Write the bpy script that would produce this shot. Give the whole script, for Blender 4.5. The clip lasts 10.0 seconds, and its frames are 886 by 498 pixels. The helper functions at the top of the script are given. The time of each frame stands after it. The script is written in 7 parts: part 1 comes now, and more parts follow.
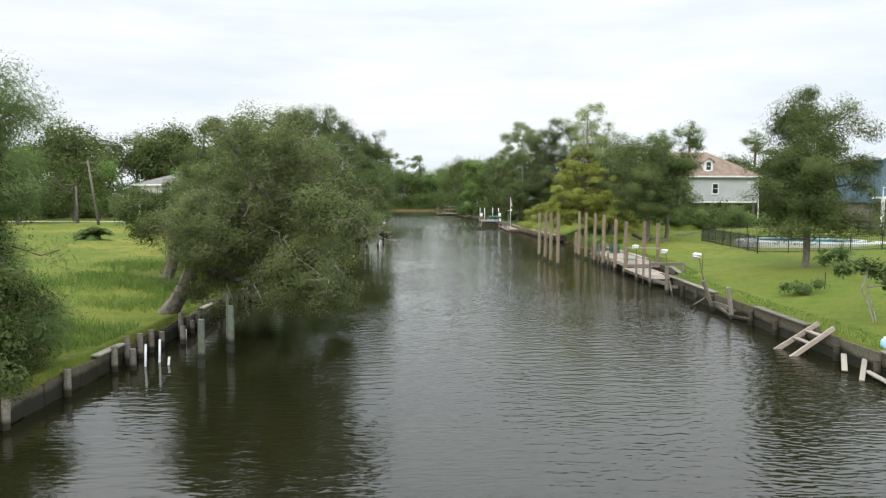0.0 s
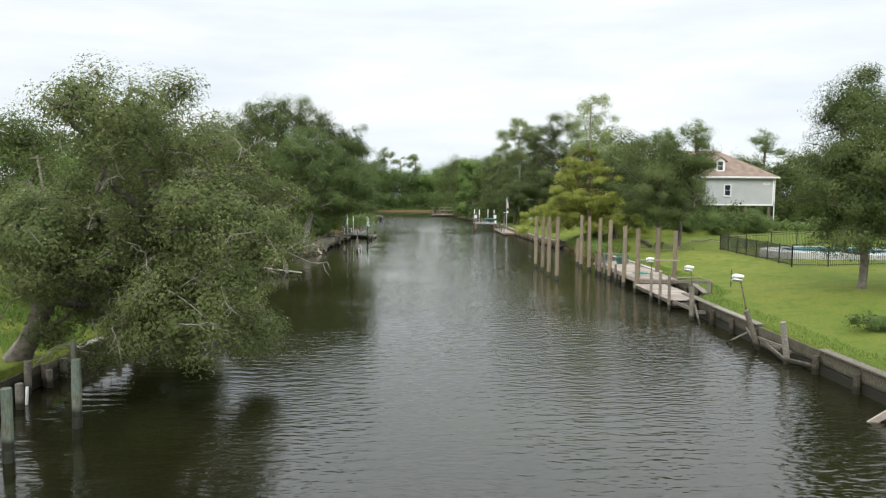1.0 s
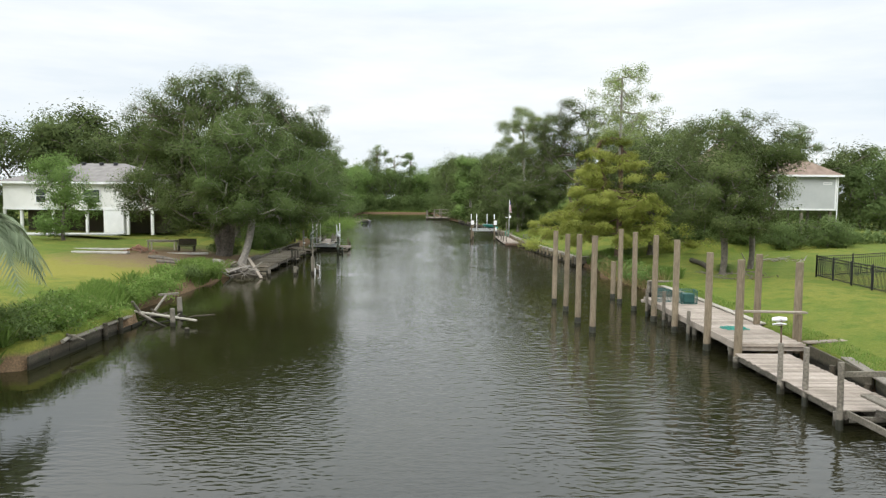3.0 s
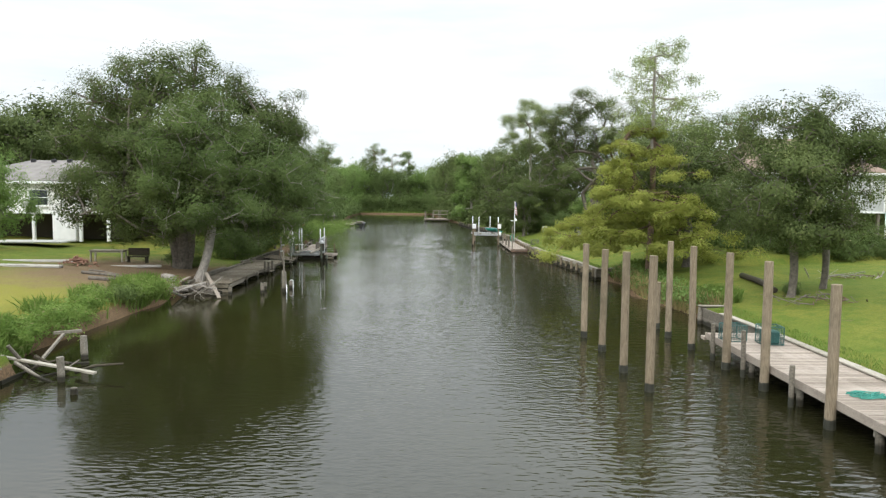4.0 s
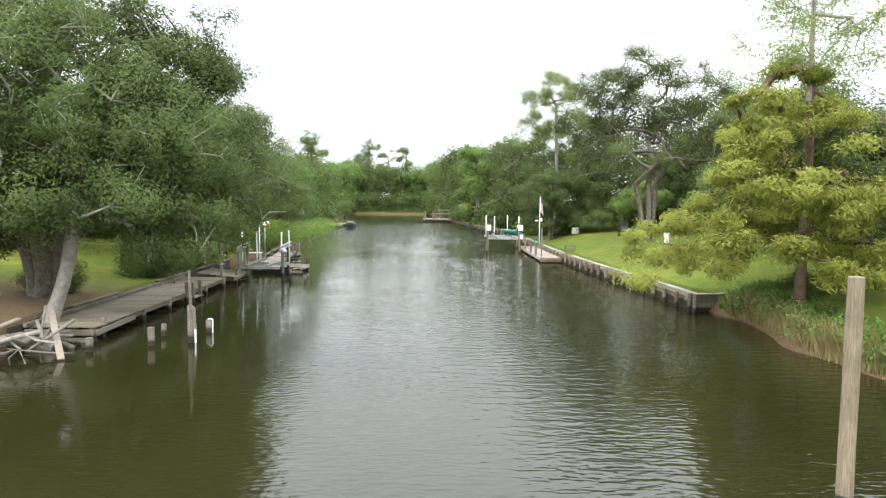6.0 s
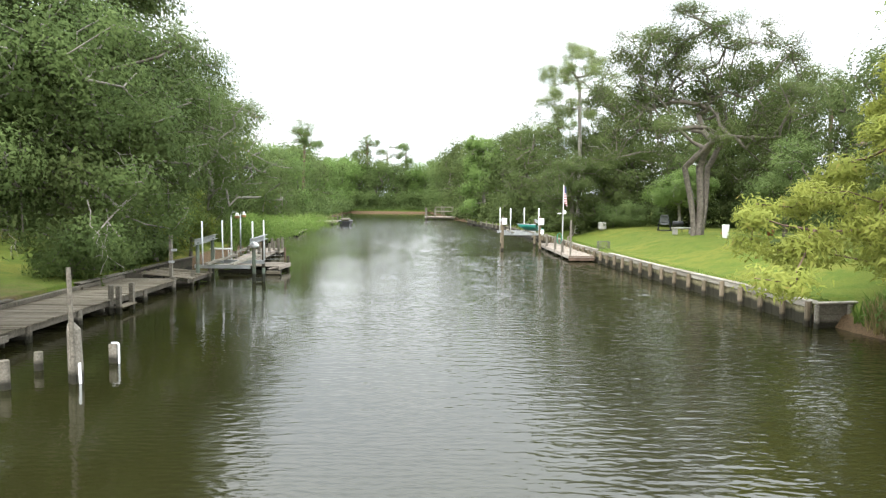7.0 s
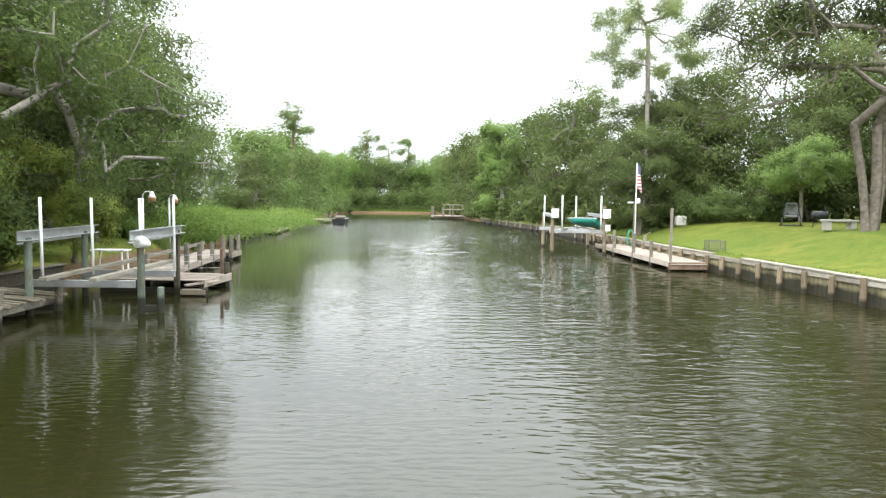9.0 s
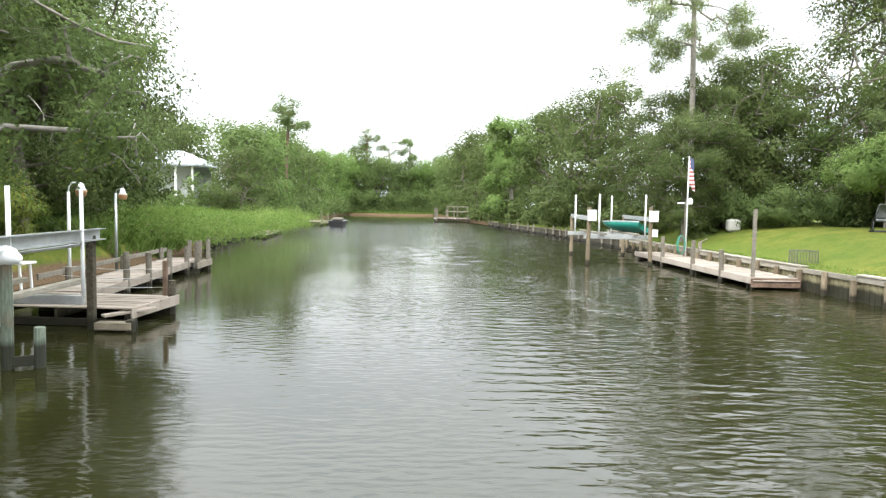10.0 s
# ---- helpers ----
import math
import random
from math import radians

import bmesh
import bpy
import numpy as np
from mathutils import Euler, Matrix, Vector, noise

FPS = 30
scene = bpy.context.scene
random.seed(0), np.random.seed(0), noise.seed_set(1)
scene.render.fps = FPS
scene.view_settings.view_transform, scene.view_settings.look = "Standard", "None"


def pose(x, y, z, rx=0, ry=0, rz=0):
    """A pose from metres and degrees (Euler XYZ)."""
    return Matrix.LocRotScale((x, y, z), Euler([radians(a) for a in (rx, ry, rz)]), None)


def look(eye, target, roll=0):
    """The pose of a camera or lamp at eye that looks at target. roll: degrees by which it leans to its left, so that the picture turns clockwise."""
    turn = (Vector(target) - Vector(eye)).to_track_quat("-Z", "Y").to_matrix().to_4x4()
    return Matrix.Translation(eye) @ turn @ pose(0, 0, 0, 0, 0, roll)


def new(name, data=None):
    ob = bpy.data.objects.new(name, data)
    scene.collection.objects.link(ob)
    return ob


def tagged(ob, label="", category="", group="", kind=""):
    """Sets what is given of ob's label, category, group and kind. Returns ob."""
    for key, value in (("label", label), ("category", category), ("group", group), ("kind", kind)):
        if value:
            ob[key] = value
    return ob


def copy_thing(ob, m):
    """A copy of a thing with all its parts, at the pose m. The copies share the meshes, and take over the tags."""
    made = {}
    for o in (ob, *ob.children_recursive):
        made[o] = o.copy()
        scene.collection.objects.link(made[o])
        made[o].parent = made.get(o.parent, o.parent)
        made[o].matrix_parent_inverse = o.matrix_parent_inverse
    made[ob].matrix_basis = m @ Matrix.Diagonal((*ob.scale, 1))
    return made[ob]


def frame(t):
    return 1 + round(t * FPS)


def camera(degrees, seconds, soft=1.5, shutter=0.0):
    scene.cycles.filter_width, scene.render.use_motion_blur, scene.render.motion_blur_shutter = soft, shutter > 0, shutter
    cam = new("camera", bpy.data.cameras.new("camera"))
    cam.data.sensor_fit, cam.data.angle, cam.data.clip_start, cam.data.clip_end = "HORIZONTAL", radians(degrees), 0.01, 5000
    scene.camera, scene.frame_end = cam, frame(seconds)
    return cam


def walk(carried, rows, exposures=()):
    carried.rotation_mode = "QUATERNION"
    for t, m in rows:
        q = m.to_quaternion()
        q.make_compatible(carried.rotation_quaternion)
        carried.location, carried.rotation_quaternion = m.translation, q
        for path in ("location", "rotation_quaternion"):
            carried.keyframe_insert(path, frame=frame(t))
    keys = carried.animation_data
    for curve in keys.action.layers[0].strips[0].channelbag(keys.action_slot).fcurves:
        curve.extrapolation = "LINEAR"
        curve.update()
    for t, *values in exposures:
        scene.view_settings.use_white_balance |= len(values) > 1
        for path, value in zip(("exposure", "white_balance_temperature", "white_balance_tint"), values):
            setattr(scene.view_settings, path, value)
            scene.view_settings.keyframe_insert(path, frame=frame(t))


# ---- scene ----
cam = camera(65.8, 10.0, 1.3)
PATH = [
    (0, (0.427, 0.836, 5.123), (0.424, 2.83, 4.973), 0.2),
    (0.5, (1.049, 4.363, 5.192), (1.046, 6.358, 5.041), 0.3),
    (1, (1.623, 8.046, 5.232), (1.622, 10.041, 5.082), 0.5),
    (1.5, (1.927, 11.743, 5.331), (1.929, 13.738, 5.18), 0.5),
    (2, (2.162, 15.641, 5.369), (2.163, 17.636, 5.221), 0.5),
    (2.5, (2.529, 19.909, 5.421), (2.528, 21.904, 5.272), 0.5),
    (4, (2.869, 32.38, 5.636), (2.869, 34.374, 5.487), 0.5),
    (4.5, (2.752, 36.646, 5.603), (2.754, 38.64, 5.456), 0.5),
    (5, (2.438, 40.925, 5.599), (2.444, 42.92, 5.452), 0.7),
    (5.5, (2.263, 45.029, 5.402), (2.269, 47.023, 5.254), 0.6),
    (7, (1.332, 58.021, 4.01), (1.343, 60.016, 3.867), 0.6),
    (7.5, (0.942, 62.342, 3.484), (0.956, 64.337, 3.344), 0.7),
    (8, (0.578, 66.544, 3.068), (0.591, 68.539, 2.931), 0.7),
    (8.5, (0.261, 70.283, 2.909), (0.272, 72.279, 2.774), 0.6),
    (9, (-0.05, 73.538, 2.843), (-0.04, 75.534, 2.71), 0.7),
    (9.5, (-0.358, 76.732, 2.745), (-0.349, 78.728, 2.616), 0.8),
    (10, (-0.761, 79.944, 2.675), (-0.749, 81.94, 2.55), 1.0),
]
LIGHT = [(0.0, 0.23), (2.5, 0.22), (4.0, 0.33), (5.5, 0.82), (7.0, 1.06), (8.5, 1.25), (10.0, 1.22)]
walk(cam, [(t, look(eye, target, roll)) for t, eye, target, roll in PATH], LIGHT)
SKY_LOW, SKY_HIGH, SUN_POWER = 0.96, 2.5, 1.25
WATER_DARK, WATER_LIGHT, WAVE, WAVE_SLOPE = (0.0105, 0.0104, 0.0042), (0.0182, 0.0179, 0.0055), 0.015, 0.05

# ---- world, sun ----
def nodes_of(mat):
    nt = mat.node_tree
    nt.nodes.clear()
    return nt, nt.nodes, nt.links


SUN_ELEV, SUN_ROT = radians(42), radians(205)
world = bpy.data.worlds.new("overcast_sky")
scene.world = world
world.use_nodes = True
wt, wn, wl = world.node_tree, world.node_tree.nodes, world.node_tree.links
wn.clear()
w_out = wn.new("ShaderNodeOutputWorld")
w_sky = wn.new("ShaderNodeTexSky")
w_sky.sky_type, w_sky.sun_disc = "NISHITA", False
w_sky.sun_elevation, w_sky.sun_rotation = SUN_ELEV, SUN_ROT
w_skybg = wn.new("ShaderNodeBackground")
w_skybg.inputs["Strength"].default_value = 0.06
wl.new(w_sky.outputs[0], w_skybg.inputs["Color"])
w_co = wn.new("ShaderNodeTexCoord")
w_sep = wn.new("ShaderNodeSeparateXYZ")
wl.new(w_co.outputs["Generated"], w_sep.inputs[0])
# cloud deck: brighter towards the zenith, as under a closed sky
w_ramp = wn.new("ShaderNodeMapRange")
w_ramp.inputs["From Min"].default_value, w_ramp.inputs["From Max"].default_value = 0.25, 0.51
w_ramp.inputs["To Min"].default_value, w_ramp.inputs["To Max"].default_value = SKY_LOW, SKY_HIGH
wl.new(w_sep.outputs["Z"], w_ramp.inputs["Value"])
w_map = wn.new("ShaderNodeMapping")
w_map.inputs["Scale"].default_value = (1.0, 1.0, 5.5)
wl.new(w_co.outputs["Generated"], w_map.inputs["Vector"])
w_noise = wn.new("ShaderNodeTexNoise")
w_noise.inputs["Scale"].default_value, w_noise.inputs["Detail"].default_value = 2.2, 6.0
w_noise.inputs["Roughness"].default_value = 0.55
wl.new(w_map.outputs[0], w_noise.inputs["Vector"])
w_cr = wn.new("ShaderNodeValToRGB")
w_cr.color_ramp.elements[0].position, w_cr.color_ramp.elements[0].color = 0.36, (0.76, 0.835, 0.9, 1)
w_cr.color_ramp.elements[1].position, w_cr.color_ramp.elements[1].color = 0.62, (0.955, 0.985, 1.0, 1)
wl.new(w_noise.outputs["Fac"], w_cr.inputs["Fac"])
w_cloud = wn.new("ShaderNodeBackground")
wl.new(w_cr.outputs["Color"], w_cloud.inputs["Color"])
wl.new(w_ramp.outputs[0], w_cloud.inputs["Strength"])
w_mix = wn.new("ShaderNodeMixShader")
w_mix.inputs["Fac"].default_value = 0.93
wl.new(w_skybg.outputs[0], w_mix.inputs[1])
wl.new(w_cloud.outputs[0], w_mix.inputs[2])
wl.new(w_mix.outputs[0], w_out.inputs["Surface"])

sun = new("sun", bpy.data.lights.new("sun", "SUN"))
sun.data.energy, sun.data.angle, sun.data.color = SUN_POWER, radians(30), (1.0, 0.97, 0.92)
sun.matrix_world = look((0, 0, 60), (math.sin(SUN_ROT) * -60 / math.tan(SUN_ELEV), math.cos(SUN_ROT) * -60 / math.tan(SUN_ELEV), 0))


# ---- materials ----
def shader(name, rough=0.8, spec=0.3, metal=0.0):
    m = bpy.data.materials.new(name)
    m.use_nodes = True
    nt, n, l = nodes_of(m)
    out = n.new("ShaderNodeOutputMaterial")
    b = n.new("ShaderNodeBsdfPrincipled")
    b.inputs["Roughness"].default_value, b.inputs["Metallic"].default_value = rough, metal
    b.inputs["Specular IOR Level"].default_value = spec
    l.new(b.outputs[0], out.inputs["Surface"])
    return m, n, l, b, out


def coords(n, l, kind="Object", scale=(1, 1, 1)):
    c = n.new("ShaderNodeTexCoord")
    mp = n.new("ShaderNodeMapping")
    mp.inputs["Scale"].default_value = scale
    l.new(c.outputs[kind], mp.inputs["Vector"])
    return mp.outputs[0]


def world_coords(n, l, scale=(1, 1, 1)):
    g = n.new("ShaderNodeNewGeometry")
    mp = n.new("ShaderNodeMapping")
    mp.inputs["Scale"].default_value = scale
    l.new(g.outputs["Position"], mp.inputs["Vector"])
    return mp.outputs[0]


def noise_at(n, l, vec, scale, detail=4.0, rough=0.55):
    t = n.new("ShaderNodeTexNoise")
    t.inputs["Scale"].default_value, t.inputs["Detail"].default_value, t.inputs["Roughness"].default_value = scale, detail, rough
    l.new(vec, t.inputs["Vector"])
    return t.outputs["Fac"]


def ramp(n, l, fac, stops):
    r = n.new("ShaderNodeValToRGB")
    e = r.color_ramp.elements
    while len(e) < len(stops):
        e.new(0.5)
    for k, (p, c) in enumerate(stops):
        e[k].position, e[k].color = p, (*c, 1)
    l.new(fac, r.inputs["Fac"])
    return r.outputs["Color"]


def mixed(n, l, fac, a, b, mode="MIX"):
    m = n.new("ShaderNodeMix")
    m.data_type, m.blend_type = "RGBA", mode
    for sock, v in ((m.inputs["Factor"], fac), (m.inputs["A"], a), (m.inputs["B"], b)):
        if isinstance(v, (int, float)):
            sock.default_value = v
        elif isinstance(v, tuple):
            sock.default_value = (*v, 1)
        else:
            l.new(v, sock)
    return m.outputs["Result"]


def bump(n, l, b, height, strength=0.4, dist=0.02):
    k = n.new("ShaderNodeBump")
    k.inputs["Strength"].default_value, k.inputs["Distance"].default_value = strength, dist
    l.new(height, k.inputs["Height"])
    l.new(k.outputs[0], b.inputs["Normal"])
    return k


def span(n, l, value, lo, hi, a=0.0, b=1.0):
    r = n.new("ShaderNodeMapRange")
    r.inputs["From Min"].default_value, r.inputs["From Max"].default_value = lo, hi
    r.inputs["To Min"].default_value, r.inputs["To Max"].default_value = a, b
    l.new(value, r.inputs["Value"])
    return r.outputs[0]


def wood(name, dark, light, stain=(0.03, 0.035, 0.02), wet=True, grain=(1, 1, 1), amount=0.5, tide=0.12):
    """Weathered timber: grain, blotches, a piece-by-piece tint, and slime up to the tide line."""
    m, n, l, b, out = shader(name, 0.85, 0.2)
    v = coords(n, l, "Object", grain)
    fine = noise_at(n, l, v, 9.0, 6.0, 0.65)
    big = noise_at(n, l, world_coords(n, l), 1.3, 4.0)
    c = ramp(n, l, fine, [(0.3, dark), (0.7, light)])
    info = n.new("ShaderNodeObjectInfo")
    tint = ramp(n, l, info.outputs["Random"], [(0.0, (0.55, 0.53, 0.5)), (1.0, (1.0, 1.0, 1.0))])
    c = mixed(n, l, 0.8, c, tint, "MULTIPLY")
    c = mixed(n, l, span(n, l, big, 0.5, 0.75, 0.0, amount), c, stain)
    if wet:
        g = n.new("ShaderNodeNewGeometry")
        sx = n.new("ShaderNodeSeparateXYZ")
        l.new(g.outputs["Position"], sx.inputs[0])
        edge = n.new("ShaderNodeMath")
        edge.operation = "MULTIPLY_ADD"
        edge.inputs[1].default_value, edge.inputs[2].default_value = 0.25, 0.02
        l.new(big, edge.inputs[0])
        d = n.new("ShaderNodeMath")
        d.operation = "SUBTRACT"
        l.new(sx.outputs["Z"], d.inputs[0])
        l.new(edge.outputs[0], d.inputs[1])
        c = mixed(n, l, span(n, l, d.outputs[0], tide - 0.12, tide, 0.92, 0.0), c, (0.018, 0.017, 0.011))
    l.new(c, b.inputs["Base Color"])
    bump(n, l, b, fine, 0.5, 0.012)
    return m


def plain(name, col, rough=0.6, spec=0.3, metal=0.0, vary=0.25, scale=3.0, relief=0.1):
    m, n, l, b, out = shader(name, rough, spec, metal)
    v = world_coords(n, l)
    f = noise_at(n, l, v, scale, 5.0)
    lo = tuple(x * (1 - vary) for x in col)
    c = ramp(n, l, f, [(0.3, lo), (0.65, col)])
    fine = noise_at(n, l, v, scale * 9, 3.0)
    c = mixed(n, l, span(n, l, fine, 0.45, 0.8, 0.0, vary), c, tuple(x * 0.6 for x in col))
    l.new(c, b.inputs["Base Color"])
    if relief:
        bump(n, l, b, fine, relief, 0.01)
    return m


def leaf_mat(name, dark, mid, light, odd=None, through_=0.38):
    """Leaves: each a little different, whole sprays lighter or darker together."""
    m, n, l, b, out = shader(name, 0.7, 0.12)
    g = n.new("ShaderNodeNewGeometry")
    blend = lambda a_, b_, t: tuple(x + (y - x) * t for x, y in zip(a_, b_))
    stops = [(0.0, blend(dark, mid, 0.6)), (0.6, mid), (0.95, blend(mid, light, 0.45))]
    if odd:
        stops.append((1.0, odd))
    c = ramp(n, l, g.outputs["Random Per Island"], stops)
    v = world_coords(n, l)
    big = noise_at(n, l, v, 0.3, 3.0)
    spray = noise_at(n, l, v, 1.1, 2.0)
    c = mixed(n, l, span(n, l, spray, 0.52, 0.72, 0.0, 0.6), c, light)
    c = mixed(n, l, span(n, l, spray, 0.48, 0.3, 0.0, 0.55), c, dark)
    c = mixed(n, l, span(n, l, big, 0.4, 0.65, 0.0, 0.3), c, light)
    l.new(c, b.inputs["Base Color"])
    tr = n.new("ShaderNodeBsdfTranslucent")
    l.new(mixed(n, l, 0.35, c, light), tr.inputs["Color"])
    mx = n.new("ShaderNodeMixShader")
    mx.inputs["Fac"].default_value = through_
    l.new(b.outputs[0], mx.inputs[1])
    l.new(tr.outputs[0], mx.inputs[2])
    l.new(mx.outputs[0], out.inputs["Surface"])
    return m


def water_mat():
    m = bpy.data.materials.new("canal_water")
    m.use_nodes = True
    nt, n, l = nodes_of(m)
    out = n.new("ShaderNodeOutputMaterial")
    body = n.new("ShaderNodeBsdfDiffuse")
    gloss = n.new("ShaderNodeBsdfGlossy")
    gloss.distribution = "GGX"
    gloss.inputs["Color"].default_value = (1, 1, 1, 1)
    fresnel = n.new("ShaderNodeFresnel")
    fresnel.inputs["IOR"].default_value = 1.37
    mx = n.new("ShaderNodeMixShader")
    l.new(fresnel.outputs[0], mx.inputs["Fac"])
    l.new(body.outputs[0], mx.inputs[1])
    l.new(gloss.outputs[0], mx.inputs[2])
    l.new(mx.outputs[0], out.inputs["Surface"])
    v = world_coords(n, l)
    silt = noise_at(n, l, v, 0.06, 3.0)
    sp = n.new("ShaderNodeSeparateXYZ")
    l.new(v, sp.inputs[0])
    up = n.new("ShaderNodeMath")
    up.operation = "ADD"
    l.new(silt, up.inputs[0])
    l.new(span(n, l, sp.outputs["Y"], 10.0, 90.0, -0.15, 0.2), up.inputs[1])
    l.new(ramp(n, l, up.outputs[0], [(0.35, WATER_DARK), (0.65, WATER_LIGHT)]), body.inputs["Color"])
    # the open reach far up the canal is ruffled by the wind
    calm = n.new("ShaderNodeMath")
    calm.operation = "SUBTRACT"
    l.new(span(n, l, sp.outputs["Y"], 70.0, 130.0, 0.04, 0.14), calm.inputs[0])
    l.new(span(n, l, sp.outputs["Y"], 165.0, 215.0, 0.0, 0.08), calm.inputs[1])
    l.new(calm.outputs[0], gloss.inputs["Roughness"])
    # cat's-paws: small ripples with their crests across the canal, in patches where the wind reaches
    fine = noise_at(n, l, world_coords(n, l, (3.6, 8.2, 1.0)), 1.0, 0.5, 0.5)
    tiny = noise_at(n, l, world_coords(n, l, (6.0, 13.0, 1.0)), 1.0, 1.0, 0.5)
    two = n.new("ShaderNodeMath")
    two.operation = "MULTIPLY_ADD"
    two.inputs[1].default_value = 0.3
    l.new(tiny, two.inputs[0])
    l.new(fine, two.inputs[2])
    gust = noise_at(n, l, v, 0.16, 2.0)
    lee = n.new("ShaderNodeMath")
    lee.operation = "ADD"
    l.new(span(n, l, gust, 0.3, 0.7, 0.0, 0.7), lee.inputs[0])
    l.new(span(n, l, sp.outputs["X"], -6.5, 1.0, -0.15, 0.55), lee.inputs[1])
    h = n.new("ShaderNodeMath")
    h.operation = "MULTIPLY"
    l.new(two.outputs[0], h.inputs[0])
    l.new(span(n, l, lee.outputs[0], 0.1, 0.9, 0.14, 1.0), h.inputs[1])
    # finest ripples in the middle reach
    rise = n.new("ShaderNodeMath")
    rise.operation = "MULTIPLY"
    l.new(span(n, l, sp.outputs["Y"], 30.0, 75.0, 1.25, 1.0), rise.inputs[0])
    l.new(span(n, l, sp.outputs["Y"], 100.0, 125.0, 1.0, 0.25), rise.inputs[1])
    hh = n.new("ShaderNodeMath")
    hh.operation = "MULTIPLY"
    l.new(h.outputs[0], hh.inputs[0])
    l.new(rise.outputs[0], hh.inputs[1])
    k = bump(n, l, gloss, hh.outputs[0], 1.0, WAVE)
    l.new(k.outputs[0], fresnel.inputs["Normal"])
    return m


def ground_mat():
    m, n, l, b, out = shader("lawn_ground", 0.95, 0.1)
    v = world_coords(n, l)
    fine = noise_at(n, l, v, 14.0, 5.0, 0.7)
    mid = noise_at(n, l, v, 1.1, 5.0, 0.6)
    big = noise_at(n, l, v, 0.13, 4.0, 0.55)
    green = ramp(n, l, fine, [(0.25, (0.065, 0.092, 0.016)), (0.75, (0.155, 0.18, 0.031))])
    straw = ramp(n, l, fine, [(0.25, (0.14, 0.125, 0.025)), (0.75, (0.28, 0.25, 0.055))])
    lush = ramp(n, l, fine, [(0.25, (0.05, 0.085, 0.013)), (0.75, (0.11, 0.158, 0.024))])
    sp = n.new("ShaderNodeSeparateXYZ")
    l.new(v, sp.inputs[0])
    dry = n.new("ShaderNodeMath")
    dry.operation = "MULTIPLY"
    l.new(span(n, l, big, 0.47, 0.6, 0.0, 0.8), dry.inputs[0])
    near_green = n.new("ShaderNodeMath")
    near_green.operation = "MULTIPLY"
    l.new(span(n, l, sp.outputs["X"], -8.0, 12.0, 1.0, 0.5), near_green.inputs[0])
    l.new(span(n, l, sp.outputs["Y"], 26.0, 55.0, 0.3, 1.0), near_green.inputs[1])
    l.new(near_green.outputs[0], dry.inputs[1])
    c = mixed(n, l, dry.outputs[0], green, straw)
    c = mixed(n, l, span(n, l, mid, 0.47, 0.62, 0.0, 0.85), c, lush)
    tuft = noise_at(n, l, v, 4.5, 4.0, 0.7)
    c = mixed(n, l, span(n, l, tuft, 0.5, 0.7, 0.0, 0.45), c, (0.05, 0.085, 0.014))
    # the dry lawn beside the dirt yard
    sun_patch = n.new("ShaderNodeVectorMath")
    sun_patch.operation = "DISTANCE"
    l.new(v, sun_patch.inputs[0])
    sun_patch.inputs[1].default_value = (-19.0, 64.0, 1.5)
    worn = n.new("ShaderNodeMath")
    worn.operation = "MULTIPLY_ADD"
    worn.inputs[1].default_value = 8.0
    l.new(mid, worn.inputs[0])
    l.new(sun_patch.outputs["Value"], worn.inputs[2])
    c = mixed(n, l, span(n, l, worn.outputs[0], 8.0, 14.0, 0.75, 0.0), c, straw)
    # bare soil: in patches, and thickly on the trodden yard under the oaks
    soil = ramp(n, l, fine, [(0.3, (0.10, 0.065, 0.038)), (0.7, (0.21, 0.15, 0.095))])
    yard = n.new("ShaderNodeVectorMath")
    yard.operation = "DISTANCE"
    flat = n.new("ShaderNodeCombineXYZ")
    l.new(sp.outputs["X"], flat.inputs[0])
    l.new(sp.outputs["Y"], flat.inputs[1])
    l.new(flat.outputs[0], yard.inputs[0])
    yard.inputs[1].default_value = (-14.6, 73.0, 0.0)
    reach = n.new("ShaderNodeMath")
    reach.operation = "MULTIPLY_ADD"
    reach.inputs[1].default_value = 9.0
    l.new(mid, reach.inputs[0])
    l.new(yard.outputs["Value"], reach.inputs[2])
    c = mixed(n, l, span(n, l, reach.outputs[0], 9.5, 14.5, 0.95, 0.0), c, soil)
    c = mixed(n, l, span(n, l, mid, 0.66, 0.74, 0.0, 0.5), c, soil)
    mud = ramp(n, l, fine, [(0.3, (0.07, 0.05, 0.03)), (0.7, (0.2, 0.13, 0.075))])
    zz = n.new("ShaderNodeMath")
    zz.operation = "MULTIPLY_ADD"
    zz.inputs[1].default_value = -0.35
    l.new(mid, zz.inputs[0])
    l.new(sp.outputs["Z"], zz.inputs[2])
    c = mixed(n, l, span(n, l, zz.outputs[0], 0.25, 0.4, 1.0, 0.0), c, mud)
    l.new(c, b.inputs["Base Color"])
    bump(n, l, b, fine, 0.8, 0.05)
    return m


M = {}
M["water"] = water_mat()
M["ground"] = ground_mat()
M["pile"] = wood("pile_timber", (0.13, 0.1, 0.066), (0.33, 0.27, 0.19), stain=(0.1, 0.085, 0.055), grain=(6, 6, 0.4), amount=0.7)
M["deck"] = wood("deck_boards", (0.25, 0.205, 0.165), (0.47, 0.41, 0.35), stain=(0.12, 0.1, 0.075), wet=False, grain=(0.6, 5, 5), amount=0.5)
M["olddeck"] = wood("old_deck_boards", (0.15, 0.125, 0.09), (0.32, 0.28, 0.215), stain=(0.07, 0.065, 0.04), wet=False, grain=(0.6, 5, 5), amount=0.6)
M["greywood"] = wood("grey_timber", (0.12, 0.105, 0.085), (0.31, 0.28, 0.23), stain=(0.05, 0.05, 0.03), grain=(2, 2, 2))
